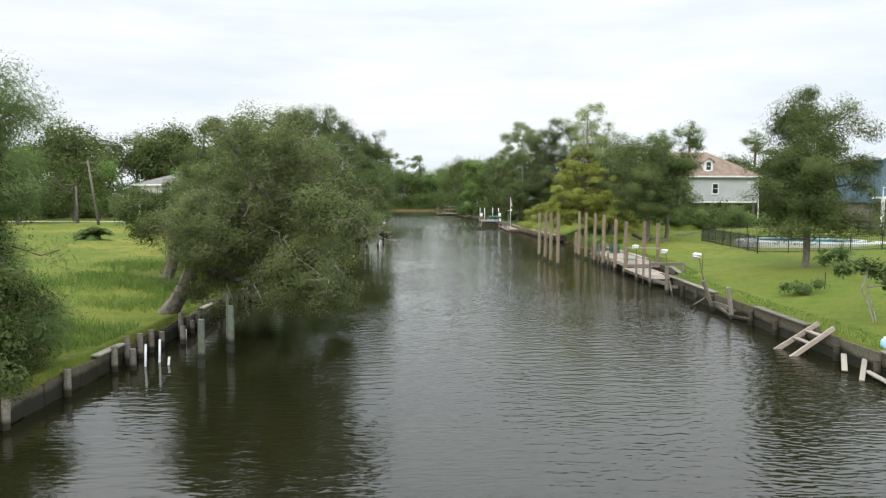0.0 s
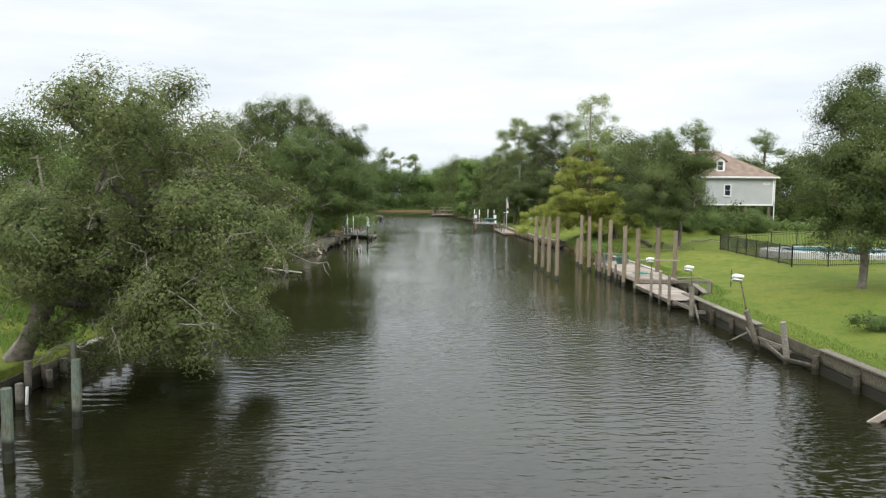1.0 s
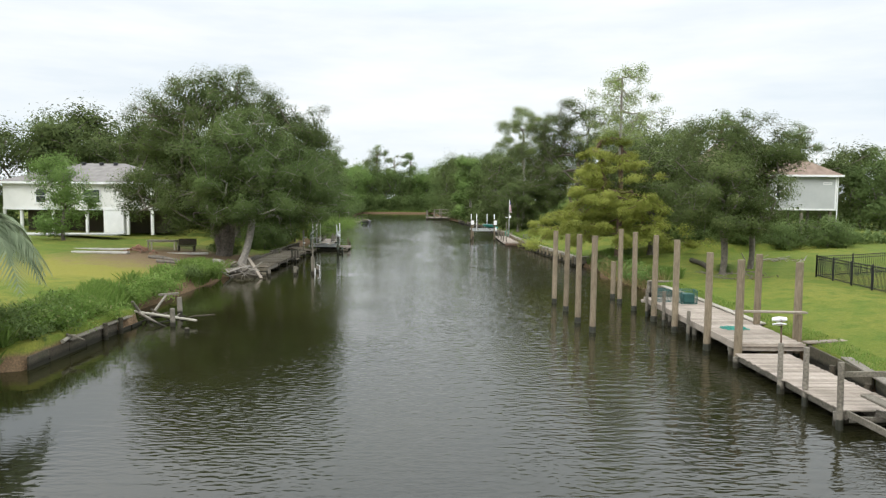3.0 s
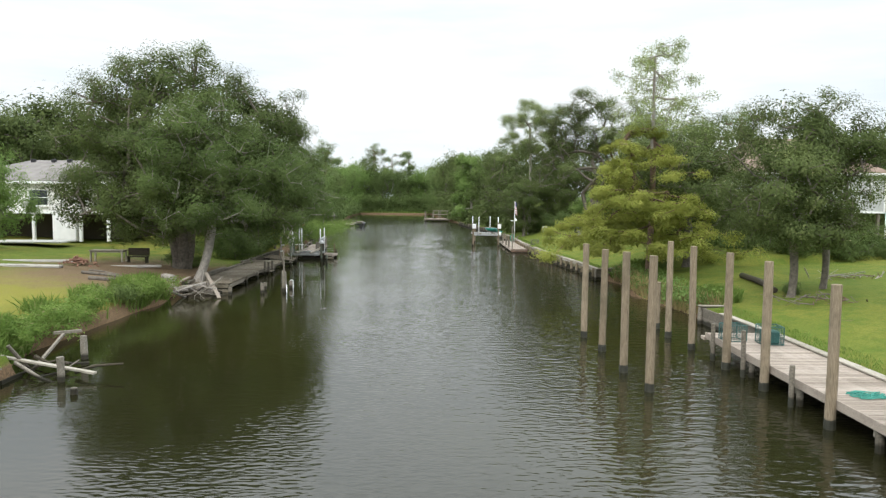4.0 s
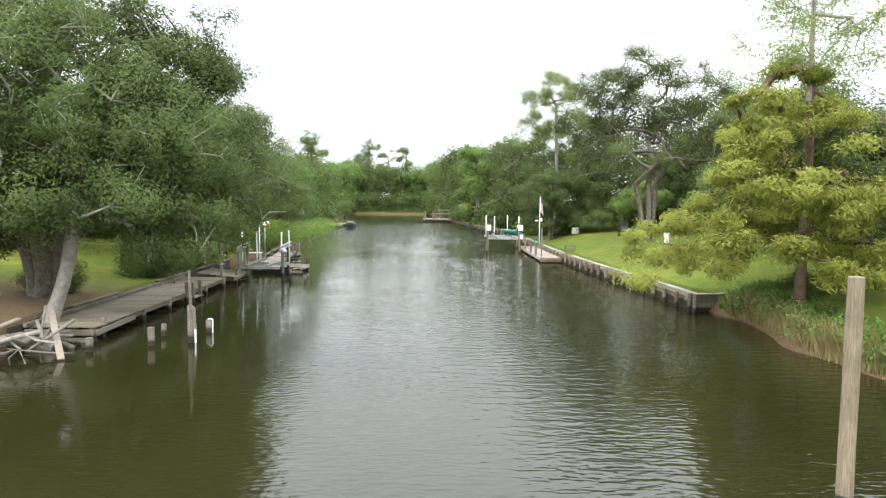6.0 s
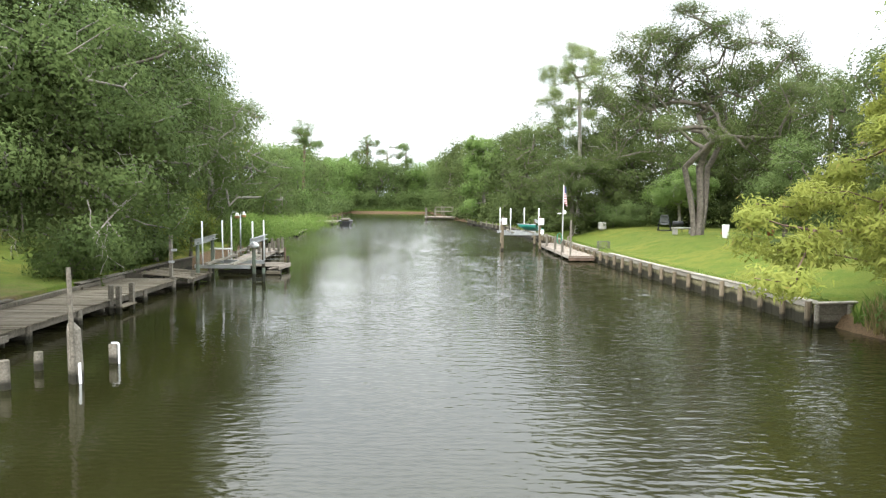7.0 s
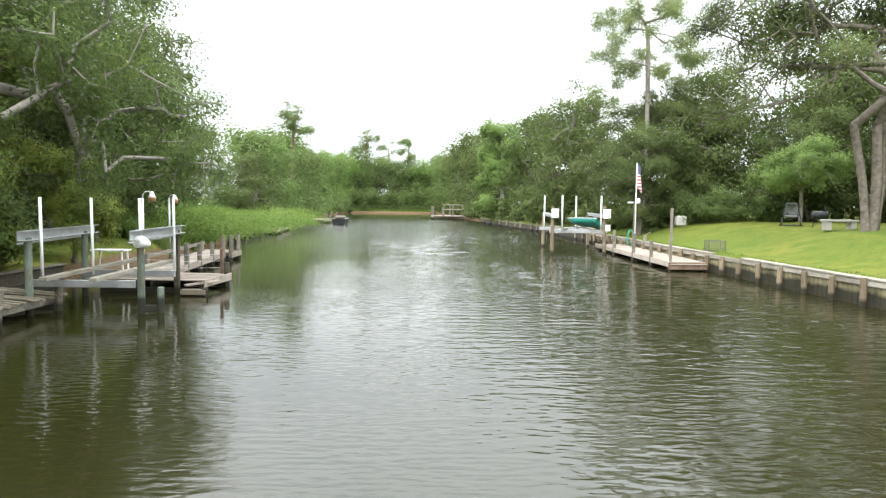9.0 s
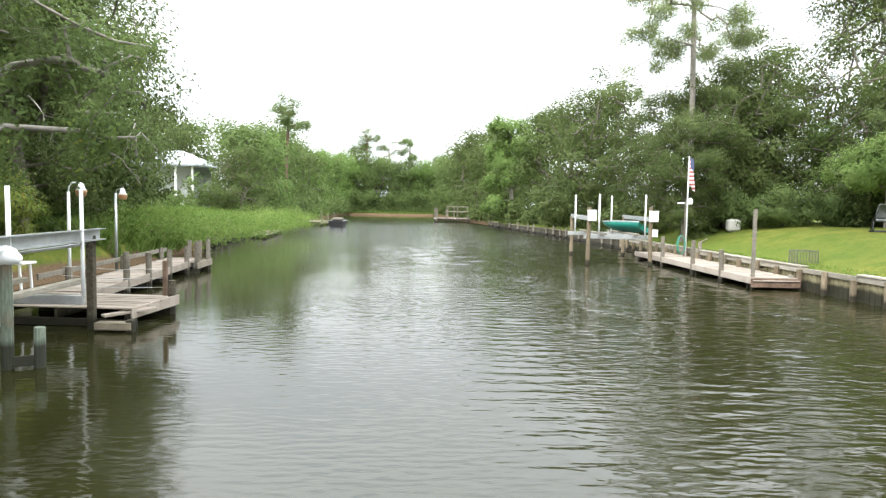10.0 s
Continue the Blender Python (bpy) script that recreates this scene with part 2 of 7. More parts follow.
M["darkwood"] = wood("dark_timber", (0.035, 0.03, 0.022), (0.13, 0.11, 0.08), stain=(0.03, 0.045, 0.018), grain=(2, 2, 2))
M["cap"] = wood("cap_boards", (0.24, 0.22, 0.18), (0.46, 0.42, 0.35), stain=(0.1, 0.1, 0.06), wet=False, grain=(4, 0.5, 4), amount=0.5)
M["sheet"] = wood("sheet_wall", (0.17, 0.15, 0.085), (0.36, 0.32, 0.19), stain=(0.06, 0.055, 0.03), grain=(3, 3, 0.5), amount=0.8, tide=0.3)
M["bark"] = plain("oak_bark", (0.2, 0.175, 0.145), 0.9, 0.1, vary=0.55, scale=6, relief=0.6)
M["palebark"] = plain("pale_bark", (0.34, 0.31, 0.27), 0.9, 0.1, vary=0.4, scale=6, relief=0.5)
M["pinebark"] = plain("pine_bark", (0.19, 0.13, 0.095), 0.9, 0.1, vary=0.5, scale=5, relief=0.6)
M["oak"] = leaf_mat("oak_leaves", (0.0319, 0.0494, 0.0158), (0.0726, 0.1025, 0.0305), (0.1431, 0.1744, 0.0575), None, 0.28)
M["oakgrey"] = leaf_mat("greyish_oak_leaves", (0.0516, 0.0733, 0.0251), (0.1145, 0.1477, 0.0510), (0.2455, 0.2634, 0.1078), (0.3994, 0.3587, 0.227))
M["green"] = leaf_mat("mid_green_leaves", (0.0472, 0.0771, 0.0256), (0.0997, 0.1483, 0.0459), (0.1865, 0.2405, 0.0805), None)
M["bright"] = leaf_mat("light_green_leaves", (0.0586, 0.1076, 0.0289), (0.1266, 0.2057, 0.0512), (0.2269, 0.3163, 0.0960), None, 0.4)
M["cypress"] = leaf_mat("cypress_needles", (0.1231, 0.1516, 0.0325), (0.2462, 0.2793, 0.0541), (0.3611, 0.3751, 0.0920), (0.3404, 0.2652, 0.0805), 0.4)
M["cypresspale"] = leaf_mat("pale_cypress_needles", (0.124, 0.173, 0.0525), (0.235, 0.295, 0.102), (0.344, 0.405, 0.163), None, 0.4)
M["pine"] = leaf_mat("pine_needles", (0.0566, 0.0923, 0.0338), (0.111, 0.168, 0.0567), (0.2, 0.27, 0.0923), (0.333, 0.19, 0.104))
M["pinelight"] = leaf_mat("light_pine_needles", (0.09, 0.12, 0.045), (0.17, 0.22, 0.08), (0.28, 0.33, 0.13), None, 0.4)
M["lime"] = leaf_mat("lime_green_leaves", (0.0858, 0.1404, 0.0360), (0.1716, 0.2574, 0.0675), (0.2808, 0.3588, 0.1260), None, 0.42)
M["yellowing"] = leaf_mat("yellowing_leaves", (0.069, 0.115, 0.02242), (0.1495, 0.2185, 0.04485), (0.2875, 0.3105, 0.06728), (0.46, 0.276, 0.04485), 0.4)
M["weeds"] = leaf_mat("bank_weeds", (0.0595, 0.112, 0.01932), (0.119, 0.2, 0.03542), (0.221, 0.288, 0.0805), (0.289, 0.24, 0.1449), 0.4)
M["reed"] = leaf_mat("dry_reeds", (0.16, 0.12, 0.05), (0.3, 0.24, 0.1), (0.42, 0.35, 0.18), None, 0.3)
M["white"] = plain("white_paint", (0.78, 0.78, 0.76), 0.5, 0.3, vary=0.12, scale=1.5, relief=0.05)
M["pvc"] = plain("white_pvc", (0.82, 0.82, 0.82), 0.35, 0.4, vary=0.1, scale=3, relief=0.0)
M["steel"] = plain("galvanised_steel", (0.55, 0.56, 0.56), 0.45, 0.5, 0.75, vary=0.25, scale=4, relief=0.05)
M["black"] = plain("black_metal", (0.02, 0.02, 0.022), 0.45, 0.4, vary=0.2, relief=0.0)
M["glass"] = plain("dark_glass", (0.025, 0.03, 0.035), 0.05, 0.6, vary=0.1, relief=0.0)
M["concrete"] = plain("concrete", (0.42, 0.4, 0.36), 0.9, 0.2, vary=0.35, scale=1.5, relief=0.3)


# ---- mesh helpers ----
class Build:
    """Collects solids of one mesh."""

    def __init__(self):
        self.v, self.f = [], []

    def add(self, verts, faces):
        o = len(self.v)
        self.v += [tuple(p) for p in verts]
        self.f += [tuple(o + i for i in q) for q in faces]
        return self

    def box(self, c, s, m=None, ch=0.0):
        """A box of size s round c, with chamfered edges of width ch, turned by m about its middle."""
        hx, hy, hz = (k / 2 for k in s)
        vs, fs = [], []
        if ch <= 0:
            vs = [(x, y, z) for x in (-hx, hx) for y in (-hy, hy) for z in (-hz, hz)]
            fs = [(0, 1, 3, 2), (4, 6, 7, 5), (0, 4, 5, 1), (2, 3, 7, 6), (0, 2, 6, 4), (1, 5, 7, 3)]
        else:
            idx = {}
            for sx in (-1, 1):
                for sy in (-1, 1):
                    for sz in (-1, 1):
                        for a in range(3):
                            p = [sx * (hx - ch), sy * (hy - ch), sz * (hz - ch)]
                            p[a] += (sx, sy, sz)[a] * ch
                            idx[sx, sy, sz, a] = len(vs)
                            vs.append(p)
            for a in range(3):
                b, c2 = (a + 1) % 3, (a + 2) % 3
                for s_ in (-1, 1):
                    quad = []
                    for u, w in ((-1, -1), (1, -1), (1, 1), (-1, 1)):
                        k = [0, 0, 0]
                        k[a], k[b], k[c2] = s_, u, w
                        quad.append(idx[(*k, a)])
                    fs.append(tuple(quad if s_ > 0 else quad[::-1]))
                for u in (-1, 1):
                    for w in (-1, 1):
                        k0, k1 = [0, 0, 0], [0, 0, 0]
                        k0[a], k0[b], k0[c2] = -1, u, w
                        k1[a], k1[b], k1[c2] = 1, u, w
                        q = (idx[(*k0, b)], idx[(*k1, b)], idx[(*k1, c2)], idx[(*k0, c2)])
                        fs.append(q if u * w > 0 else q[::-1])
            for sx in (-1, 1):
                for sy in (-1, 1):
                    for sz in (-1, 1):
                        t = tuple(idx[sx, sy, sz, a] for a in range(3))
                        fs.append(t if sx * sy * sz > 0 else t[::-1])
        if m is not None:
            vs = [m @ Vector(p) for p in vs]
        return self.add([(p[0] + c[0], p[1] + c[1], p[2] + c[2]) for p in vs], fs)

    def beam(self, p, q, w, h, ch=0.01):
        """A squared timber from p to q."""
        p, q = Vector(p), Vector(q)
        d = q - p
        m = d.to_track_quat("Y", "Z").to_matrix()
        return self.box((p + q) / 2, (w, d.length, h), m, ch)

    def tube(self, pts, radii, n=8, cap=True, wob=0.0):
        """A round bar through pts."""
        rings, vs = [], []
        pts = [Vector(p) for p in pts]
        for k, p in enumerate(pts):
            d = (pts[min(k + 1, len(pts) - 1)] - pts[max(k - 1, 0)]).normalized()
            a = d.orthogonal().normalized() if abs(d.z) < 0.9 else Vector((1, 0, 0)) - d * d.x
            a.normalize()
            b = d.cross(a)
            ring = []
            for i in range(n):
                t = 2 * math.pi * i / n
                r = radii[k] * (1 + wob * random.uniform(-1, 1))
                ring.append(len(vs))
                vs.append(p + a * (r * math.cos(t)) + b * (r * math.sin(t)))
            rings.append(ring)
        fs = []
        for r0, r1 in zip(rings, rings[1:]):
            fs += [(r0[i], r0[(i + 1) % n], r1[(i + 1) % n], r1[i]) for i in range(n)]
        if cap:
            fs += [tuple(rings[0][::-1]), tuple(rings[-1])]
        return self.add(vs, fs)

    def mesh(self, name):
        me = bpy.data.meshes.new(name)
        me.from_pydata([tuple(p) for p in self.v], [], self.f)
        me.update()
        return me


def array_mesh(name, verts, faces, normals=None):
    """A mesh from arrays of vertices and of equal-sided faces, with smooth normals where they are given."""
    me = bpy.data.meshes.new(name)
    nv, (nf, k) = len(verts), faces.shape
    me.vertices.add(nv)
    me.vertices.foreach_set("co", np.ascontiguousarray(verts, dtype=np.float32).ravel())
    me.loops.add(nf * k)
    me.loops.foreach_set("vertex_index", np.ascontiguousarray(faces, dtype=np.int32).ravel())
    me.polygons.add(nf)
    me.polygons.foreach_set("loop_start", np.arange(0, nf * k, k, dtype=np.int32))
    me.update(calc_edges=True)
    if normals is not None:
        me.polygons.foreach_set("use_smooth", np.ones(nf, dtype=bool))
        me.normals_split_custom_set_from_vertices(np.ascontiguousarray(normals, dtype=np.float32).tolist())
    return me


def part(name, shape, mat, parent=None, label="", smooth=False):
    me = shape.mesh(name) if isinstance(shape, Build) else shape
    if not me.materials:
        me.materials.append(mat)
    if smooth:
        me.polygons.foreach_set("use_smooth", [True] * len(me.polygons))
    ob = new(name, me)
    if parent is not None:
        ob.parent = parent
    if label:
        ob["label"] = label
    return ob


def thing(name, at, label, category, group="", kind="", rz=0.0):
    e = new(name)
    e.empty_display_size = 0.2
    e.matrix_basis = pose(*at, 0, 0, rz)
    return tagged(e, label, category, group, kind)


# ---- the lie of the land ----
def lerp_table(table, y):
    return float(np.interp(y, [a for a, _ in table], [b for _, b in table]))


LEFT = [(-60, -9.35), (38, -9.35), (42, -10.6), (45, -10.2), (53, -10.2), (57, -11.2), (69, -11.2), (72, -12.2), (96, -12.4),
        (107, -12.6), (115, -13.4), (124, -14.9), (135, -16.1), (148, -17.4), (168, -18.4), (200, -21), (242, -24.2), (262, -25)]
RIGHT = [(-60, 12.95), (34, 13.05), (39.2, 13.15), (41, 14.5), (47, 15.05), (57, 15.0), (63.4, 14.75), (66, 14.3), (72, 13.4), (77, 14.1), (80, 13.6), (85, 13.25),
         (92, 12.5), (101, 11.9), (108, 11.6), (125, 11.4), (143, 10.4), (155, 8.6), (172, 6.6), (188, 4.8), (200, 3.6), (230, 0.6), (262, -2.2)]
FAR_END = 262.0


def smooth01(t):
    t = min(1.0, max(0.0, t))
    return t * t * (3 - 2 * t)


def land(x, y):
    """Height of the ground."""
    xl, xr = lerp_table(LEFT, y), lerp_table(RIGHT, y)
    d = (xl - x) if x < 0 else (x - xr)
    if x > 0 and y > 78:
        z = 0.74 + 0.75 * smooth01(d / 5) + 0.5 * smooth01((d - 2) / 6)
    else:
        z = 0.74 + 0.6 * smooth01(d / 7) + 0.7 * smooth01((d - 7) / 18)
    return z + 0.10 * noise.noise((x * 0.22, y * 0.22, 0.0)) * smooth01(d / 2) + 0.04 * noise.noise((x * 0.9, y * 0.9, 3.0)) * smooth01(d / 1.5)


def walled(side, y):
    return (y < 38 or 45 < y < 53.5 or y > 71 and y < 96 or 118 < y < 147) if side < 0 else (y < 63.4 or 80 < y < 175)


def ground_sheet():
    ys = np.concatenate([[-900, -300, -120], np.arange(-60, 150, 0.8), np.arange(150, 262, 2.0), [262, 266, 275, 300, 350, 450, 700, 1500]])
    offs = [0.06, 0.12, 0.45, 0.9, 1.5, 2.3, 3.2, 4.4, 6, 8, 10.5, 13.5, 17, 22, 30, 42, 60, 100, 250, 1200]
    vs, rows = [], []
    for y in ys:
        xl, xr = lerp_table(LEFT, y), lerp_table(RIGHT, y)
        row = []
        for side, edge in ((-1, xl), (1, xr)):
            pts = []
            wl_ = walled(side, y)
            wig = 0.0 if wl_ else 0.35 * noise.noise((y * 0.35, side * 5.0, 1.0))
            for k, o in enumerate(offs):
                x = edge + side * (o + wig)
                z = land(x, y) if k else -1.4
                if not wl_ and o < 1.6:
                    z = -0.45 + (land(x, y) + 0.45) * smooth01((o - 0.05) / 1.5)
                pts.append((x, y, z))
            if side < 0:
                pts = pts[::-1]
            row.append(pts)
        mid = [(xl + (xr - xl) * f, y, -1.5 if y < FAR_END else 0.5) for f in (0.03, 0.5, 0.97)]
        full = row[0] + mid + row[1]
        if y > FAR_END:
            full = [(x, yy, max(z, 0.7 + 0.5 * smooth01((y - FAR_END) / 40))) for x, yy, z in full]
        rows.append([len(vs) + i for i in range(len(full))])
        vs += full
    fs = []
    for a, b in zip(rows, rows[1:]):
        fs += [(a[i], a[i + 1], b[i + 1], b[i]) for i in range(len(a) - 1)]
    me = array_mesh("ground", np.array(vs), np.array(fs))
    ob = part("ground", me, M["ground"], smooth=True)
    return tagged(ob, "grassy canal banks with patches of straw, weeds and bare soil", "ground", kind="structure")


ground_sheet()


def water_sheet():
    """The canal's surface as real wavelets: crests lie across the canal, higher where the wind reaches, flatter in the lee of the oaks."""
    rg = np.random.default_rng(17)
    n = 46
    lam = rg.uniform(0.31, 0.45, n) * rg.uniform(1.0, 1.5, n)
    ang = rg.normal(math.pi / 2 + 0.12, 0.7, n)
    k = 2 * math.pi / lam
    kx, ky, ph = k * np.cos(ang), k * np.sin(ang), rg.uniform(0, 6.28, n)
    amp = WAVE_SLOPE * math.sqrt(2 / n) / k * rg.uniform(0.6, 1.4, n)
    vs, fs, base = [], [], 0
    for y0, y1, dy, dx in ((-200, 9, 4.0, 2.0), (9, 108, 0.11, 0.27), (108, 190, 0.17, 0.45), (190, 264, 0.4, 0.8), (264, 300, 6.0, 2.0)):
        ys = np.linspace(y0, y1, int(round((y1 - y0) / dy)) + 1)
        x_west = -27.0 if y1 > 150 else -16.5
        xs = np.linspace(x_west, 16, int(round((16 - x_west) / dx)) + 1)
        X, Y = np.meshgrid(xs, ys)
        wind = np.clip(0.4 + 0.1 * (X + 1.0) + 0.14 * np.sin(X * 0.31 + Y * 0.07 + 1) + 0.14 * np.sin(Y * 0.113 - X * 0.17) + 0.1 * np.sin(Y * 0.29 + X * 0.5), 0.06, 1.0)
        wind = np.clip(wind + 0.45 * np.clip((48 - Y) / 20, 0, 1), 0, 1)
        fade = np.clip(np.minimum(Y - y0, y1 - Y) / 1.5, 0, 1) if dy < 1 else 0 * Y
        Z = 0 * X
        for a_, p_, q_, h_ in zip(amp, kx, ky, ph):
            Z += a_ * np.sin(p_ * X + q_ * Y + h_)
        Z *= wind * fade * (1 + 2.2 * np.clip((Y - 80) / 40, 0, 1))
        vs.append(np.stack([X, Y, Z], -1).reshape(-1, 3))
        r, c = X.shape
        i = (np.arange(r - 1)[:, None] * c + np.arange(c - 1)[None]).ravel()
        fs.append(np.stack([i, i + 1, i + c + 1, i + c], 1) + base)
        base += r * c
    ob = part("water", array_mesh("water", np.concatenate(vs), np.concatenate(fs)), M["water"], smooth=True)
    return tagged(ob, "dark brown canal water with fine wind ripples", "water", kind="structure")


water_sheet()


# ---- trees ----
def leaves(centres, spread, per, size, rng, droop=0.0, slim=0.5, outs=None, flat=0.8):
    """Small leaves scattered round the twig ends, turned up and outwards: vertices, three-cornered faces, and normals that follow the spray."""
    n = len(centres) * per
    c = np.repeat(centres, per, 0)
    s = np.repeat(np.asarray(spread), per)[:, None] if np.ndim(spread) else spread
    g = rng.normal(0, 1, (n, 3))
    g *= np.minimum(1.0, 1.9 / np.maximum(1e-6, np.linalg.norm(g, axis=1)))[:, None]
    p = c + g * s * np.array([1.0, 1.0, flat])
    soft = g * 0.5 + np.array([0, 0, 0.25])
    if outs is not None:
        soft = soft + np.repeat(outs, per, 0) * 0.9
    face = soft + rng.normal(0, 0.45, (n, 3)) + np.array([0, 0, 0.2])
    face /= np.maximum(1e-6, np.linalg.norm(face, axis=1))[:, None]
    soft = soft / np.maximum(0.3, np.linalg.norm(soft, axis=1))[:, None] + face * 0.6
    soft /= np.maximum(1e-6, np.linalg.norm(soft, axis=1))[:, None]
    d = rng.normal(0, 1, (n, 3))
    d[:, 2] -= droop
    d -= face * np.sum(d * face, 1)[:, None]
    d /= np.maximum(1e-6, np.linalg.norm(d, axis=1))[:, None]
    u = np.cross(d, face)
    L = size * rng.uniform(0.65, 1.35, n)[:, None]
    v = np.stack([p + u * L * slim * 0.5, p + d * L, p - u * L * slim * 0.5], 1).reshape(-1, 3)
    return v, np.arange(n * 3).reshape(n, 3), np.repeat(soft, 3, 0)


def in_lobes(lobes, n, rng, shell=0.45):
    """Twig ends gathered into rounded sprays, which themselves fill the round masses of a crown."""
    vol = np.array([(a[3] * a[4] * a[5]) ** 0.75 for a in lobes])
    m = max(6, n // 5)
    pick = rng.choice(len(lobes), m, p=vol / vol.sum())
    q = rng.normal(0, 1, (m, 3))
    q /= np.linalg.norm(q, axis=1)[:, None]
    q *= (rng.uniform(0.1, 1.12, m) ** shell)[:, None]
    a = np.array([l[:6] for l in lobes])[pick]
    mid = a[:, :3] + q * a[:, 3:6]
    rad = np.minimum(a[:, 3:6].mean(1) * rng.uniform(0.22, 0.46, m), 1.5)
    k = rng.integers(0, m, n)
    d = rng.normal(0, 1, (n, 3))
    d /= np.linalg.norm(d, axis=1)[:, None]
    d[:, 2] = np.where(rng.random(n) < 0.7, np.abs(d[:, 2]), d[:, 2]) * 0.9
    return mid[k] + d * rad[k][:, None] * rng.uniform(0.5, 1.1, n)[:, None]


def skeleton_of(trunk, ends, rng, step=0.8, sag=0.0):
    """Nodes and parents of a branching frame that reaches every twig end from the trunk."""
    pos, par = [np.array(trunk[0], float)], [-1]
    for p in trunk[1:]:
        pos.append(np.array(p, float))
        par.append(len(pos) - 2)
    first = max(1, len(trunk) // 3)
    base = np.array(trunk[-1], float)
    order = np.argsort(np.linalg.norm(ends - base, axis=1))
    P = np.zeros((len(pos) + len(ends) * 14, 3))
    P[:len(pos)] = pos
    count = len(pos)
    for k in order:
        e = ends[k]
        dd = np.linalg.norm(P[first:count] - e, axis=1) + 0.5 * np.maximum(0, P[first:count, 2] - e[2])
        j = first + int(np.argmin(dd))
        a = P[j]
        L = np.linalg.norm(e - a)
        m = int(min(12, max(1, round(L / step))))
        prev = j
        for i in range(1, m + 1):
            t = i / m
            p = a + (e - a) * t + (rng.normal(0, 0.09, 3) * L * 0.35 if i < m else 0)
            p = p + np.array([0, 0, sag * L * t * (1 - t)])
            P[count] = p
            par.append(prev)
            prev = count
            count += 1
    return P[:count], np.array(par)


def limbs(P, par, r0, tip=0.012, sides=4, power=0.5, least=0.0):
    """Tapered limbs on the frame: thick where many twigs hang on them."""
    n = len(P)
    load = np.zeros(n)
    kids = np.bincount(par[par >= 0], minlength=n)
    load[kids == 0] = 1
    for i in range(n - 1, 0, -1):
        load[par[i]] += load[i]
    r = np.maximum(tip, r0 * (load / load[0]) ** power)
    r[0] *= 1.35
    i = np.arange(1, n)
    i = i[r[i] > least]
    a, b = P[par[i]], P[i]
    ra, rb = np.minimum(r[par[i]], r[i] * 1.6), r[i]
    d = b - a
    d /= np.maximum(1e-6, np.linalg.norm(d, axis=1))[:, None]
    ref = np.where(np.abs(d[:, 2:]) > 0.9, np.array([[1.0, 0, 0]]), np.array([[0, 0, 1.0]]))
    u = np.cross(d, ref)
    u /= np.linalg.norm(u, axis=1)[:, None]
    w = np.cross(d, u)
    ang = np.arange(sides) * 2 * math.pi / sides
    ring = u[:, None] * np.cos(ang)[None, :, None] + w[:, None] * np.sin(ang)[None, :, None]
    va = a[:, None] + ring * ra[:, None, None]
    vb = (b + d * rb[:, None] * 0.4)[:, None] + ring * rb[:, None, None]
    v = np.concatenate([va, vb], 1).reshape(-1, 3)
    o = (np.arange(len(i)) * 2 * sides)[:, None, None]
    k = np.arange(sides)
    q = np.stack([k, (k + 1) % sides, sides + (k + 1) % sides, sides + k], 1)
    return v, (q[None] + o).reshape(-1, 4)


def trunk_line(h, lean=(0, 0), bend=0.15, rng=None, n=6):
    pts = []
    for i in range(n + 1):
        t = i / n
        pts.append((lean[0] * t + bend * math.sin(t * 4.0), lean[1] * t + bend * math.sin(t * 3.0 + 1), h * t - 0.25 * (1 - t)))
    return pts


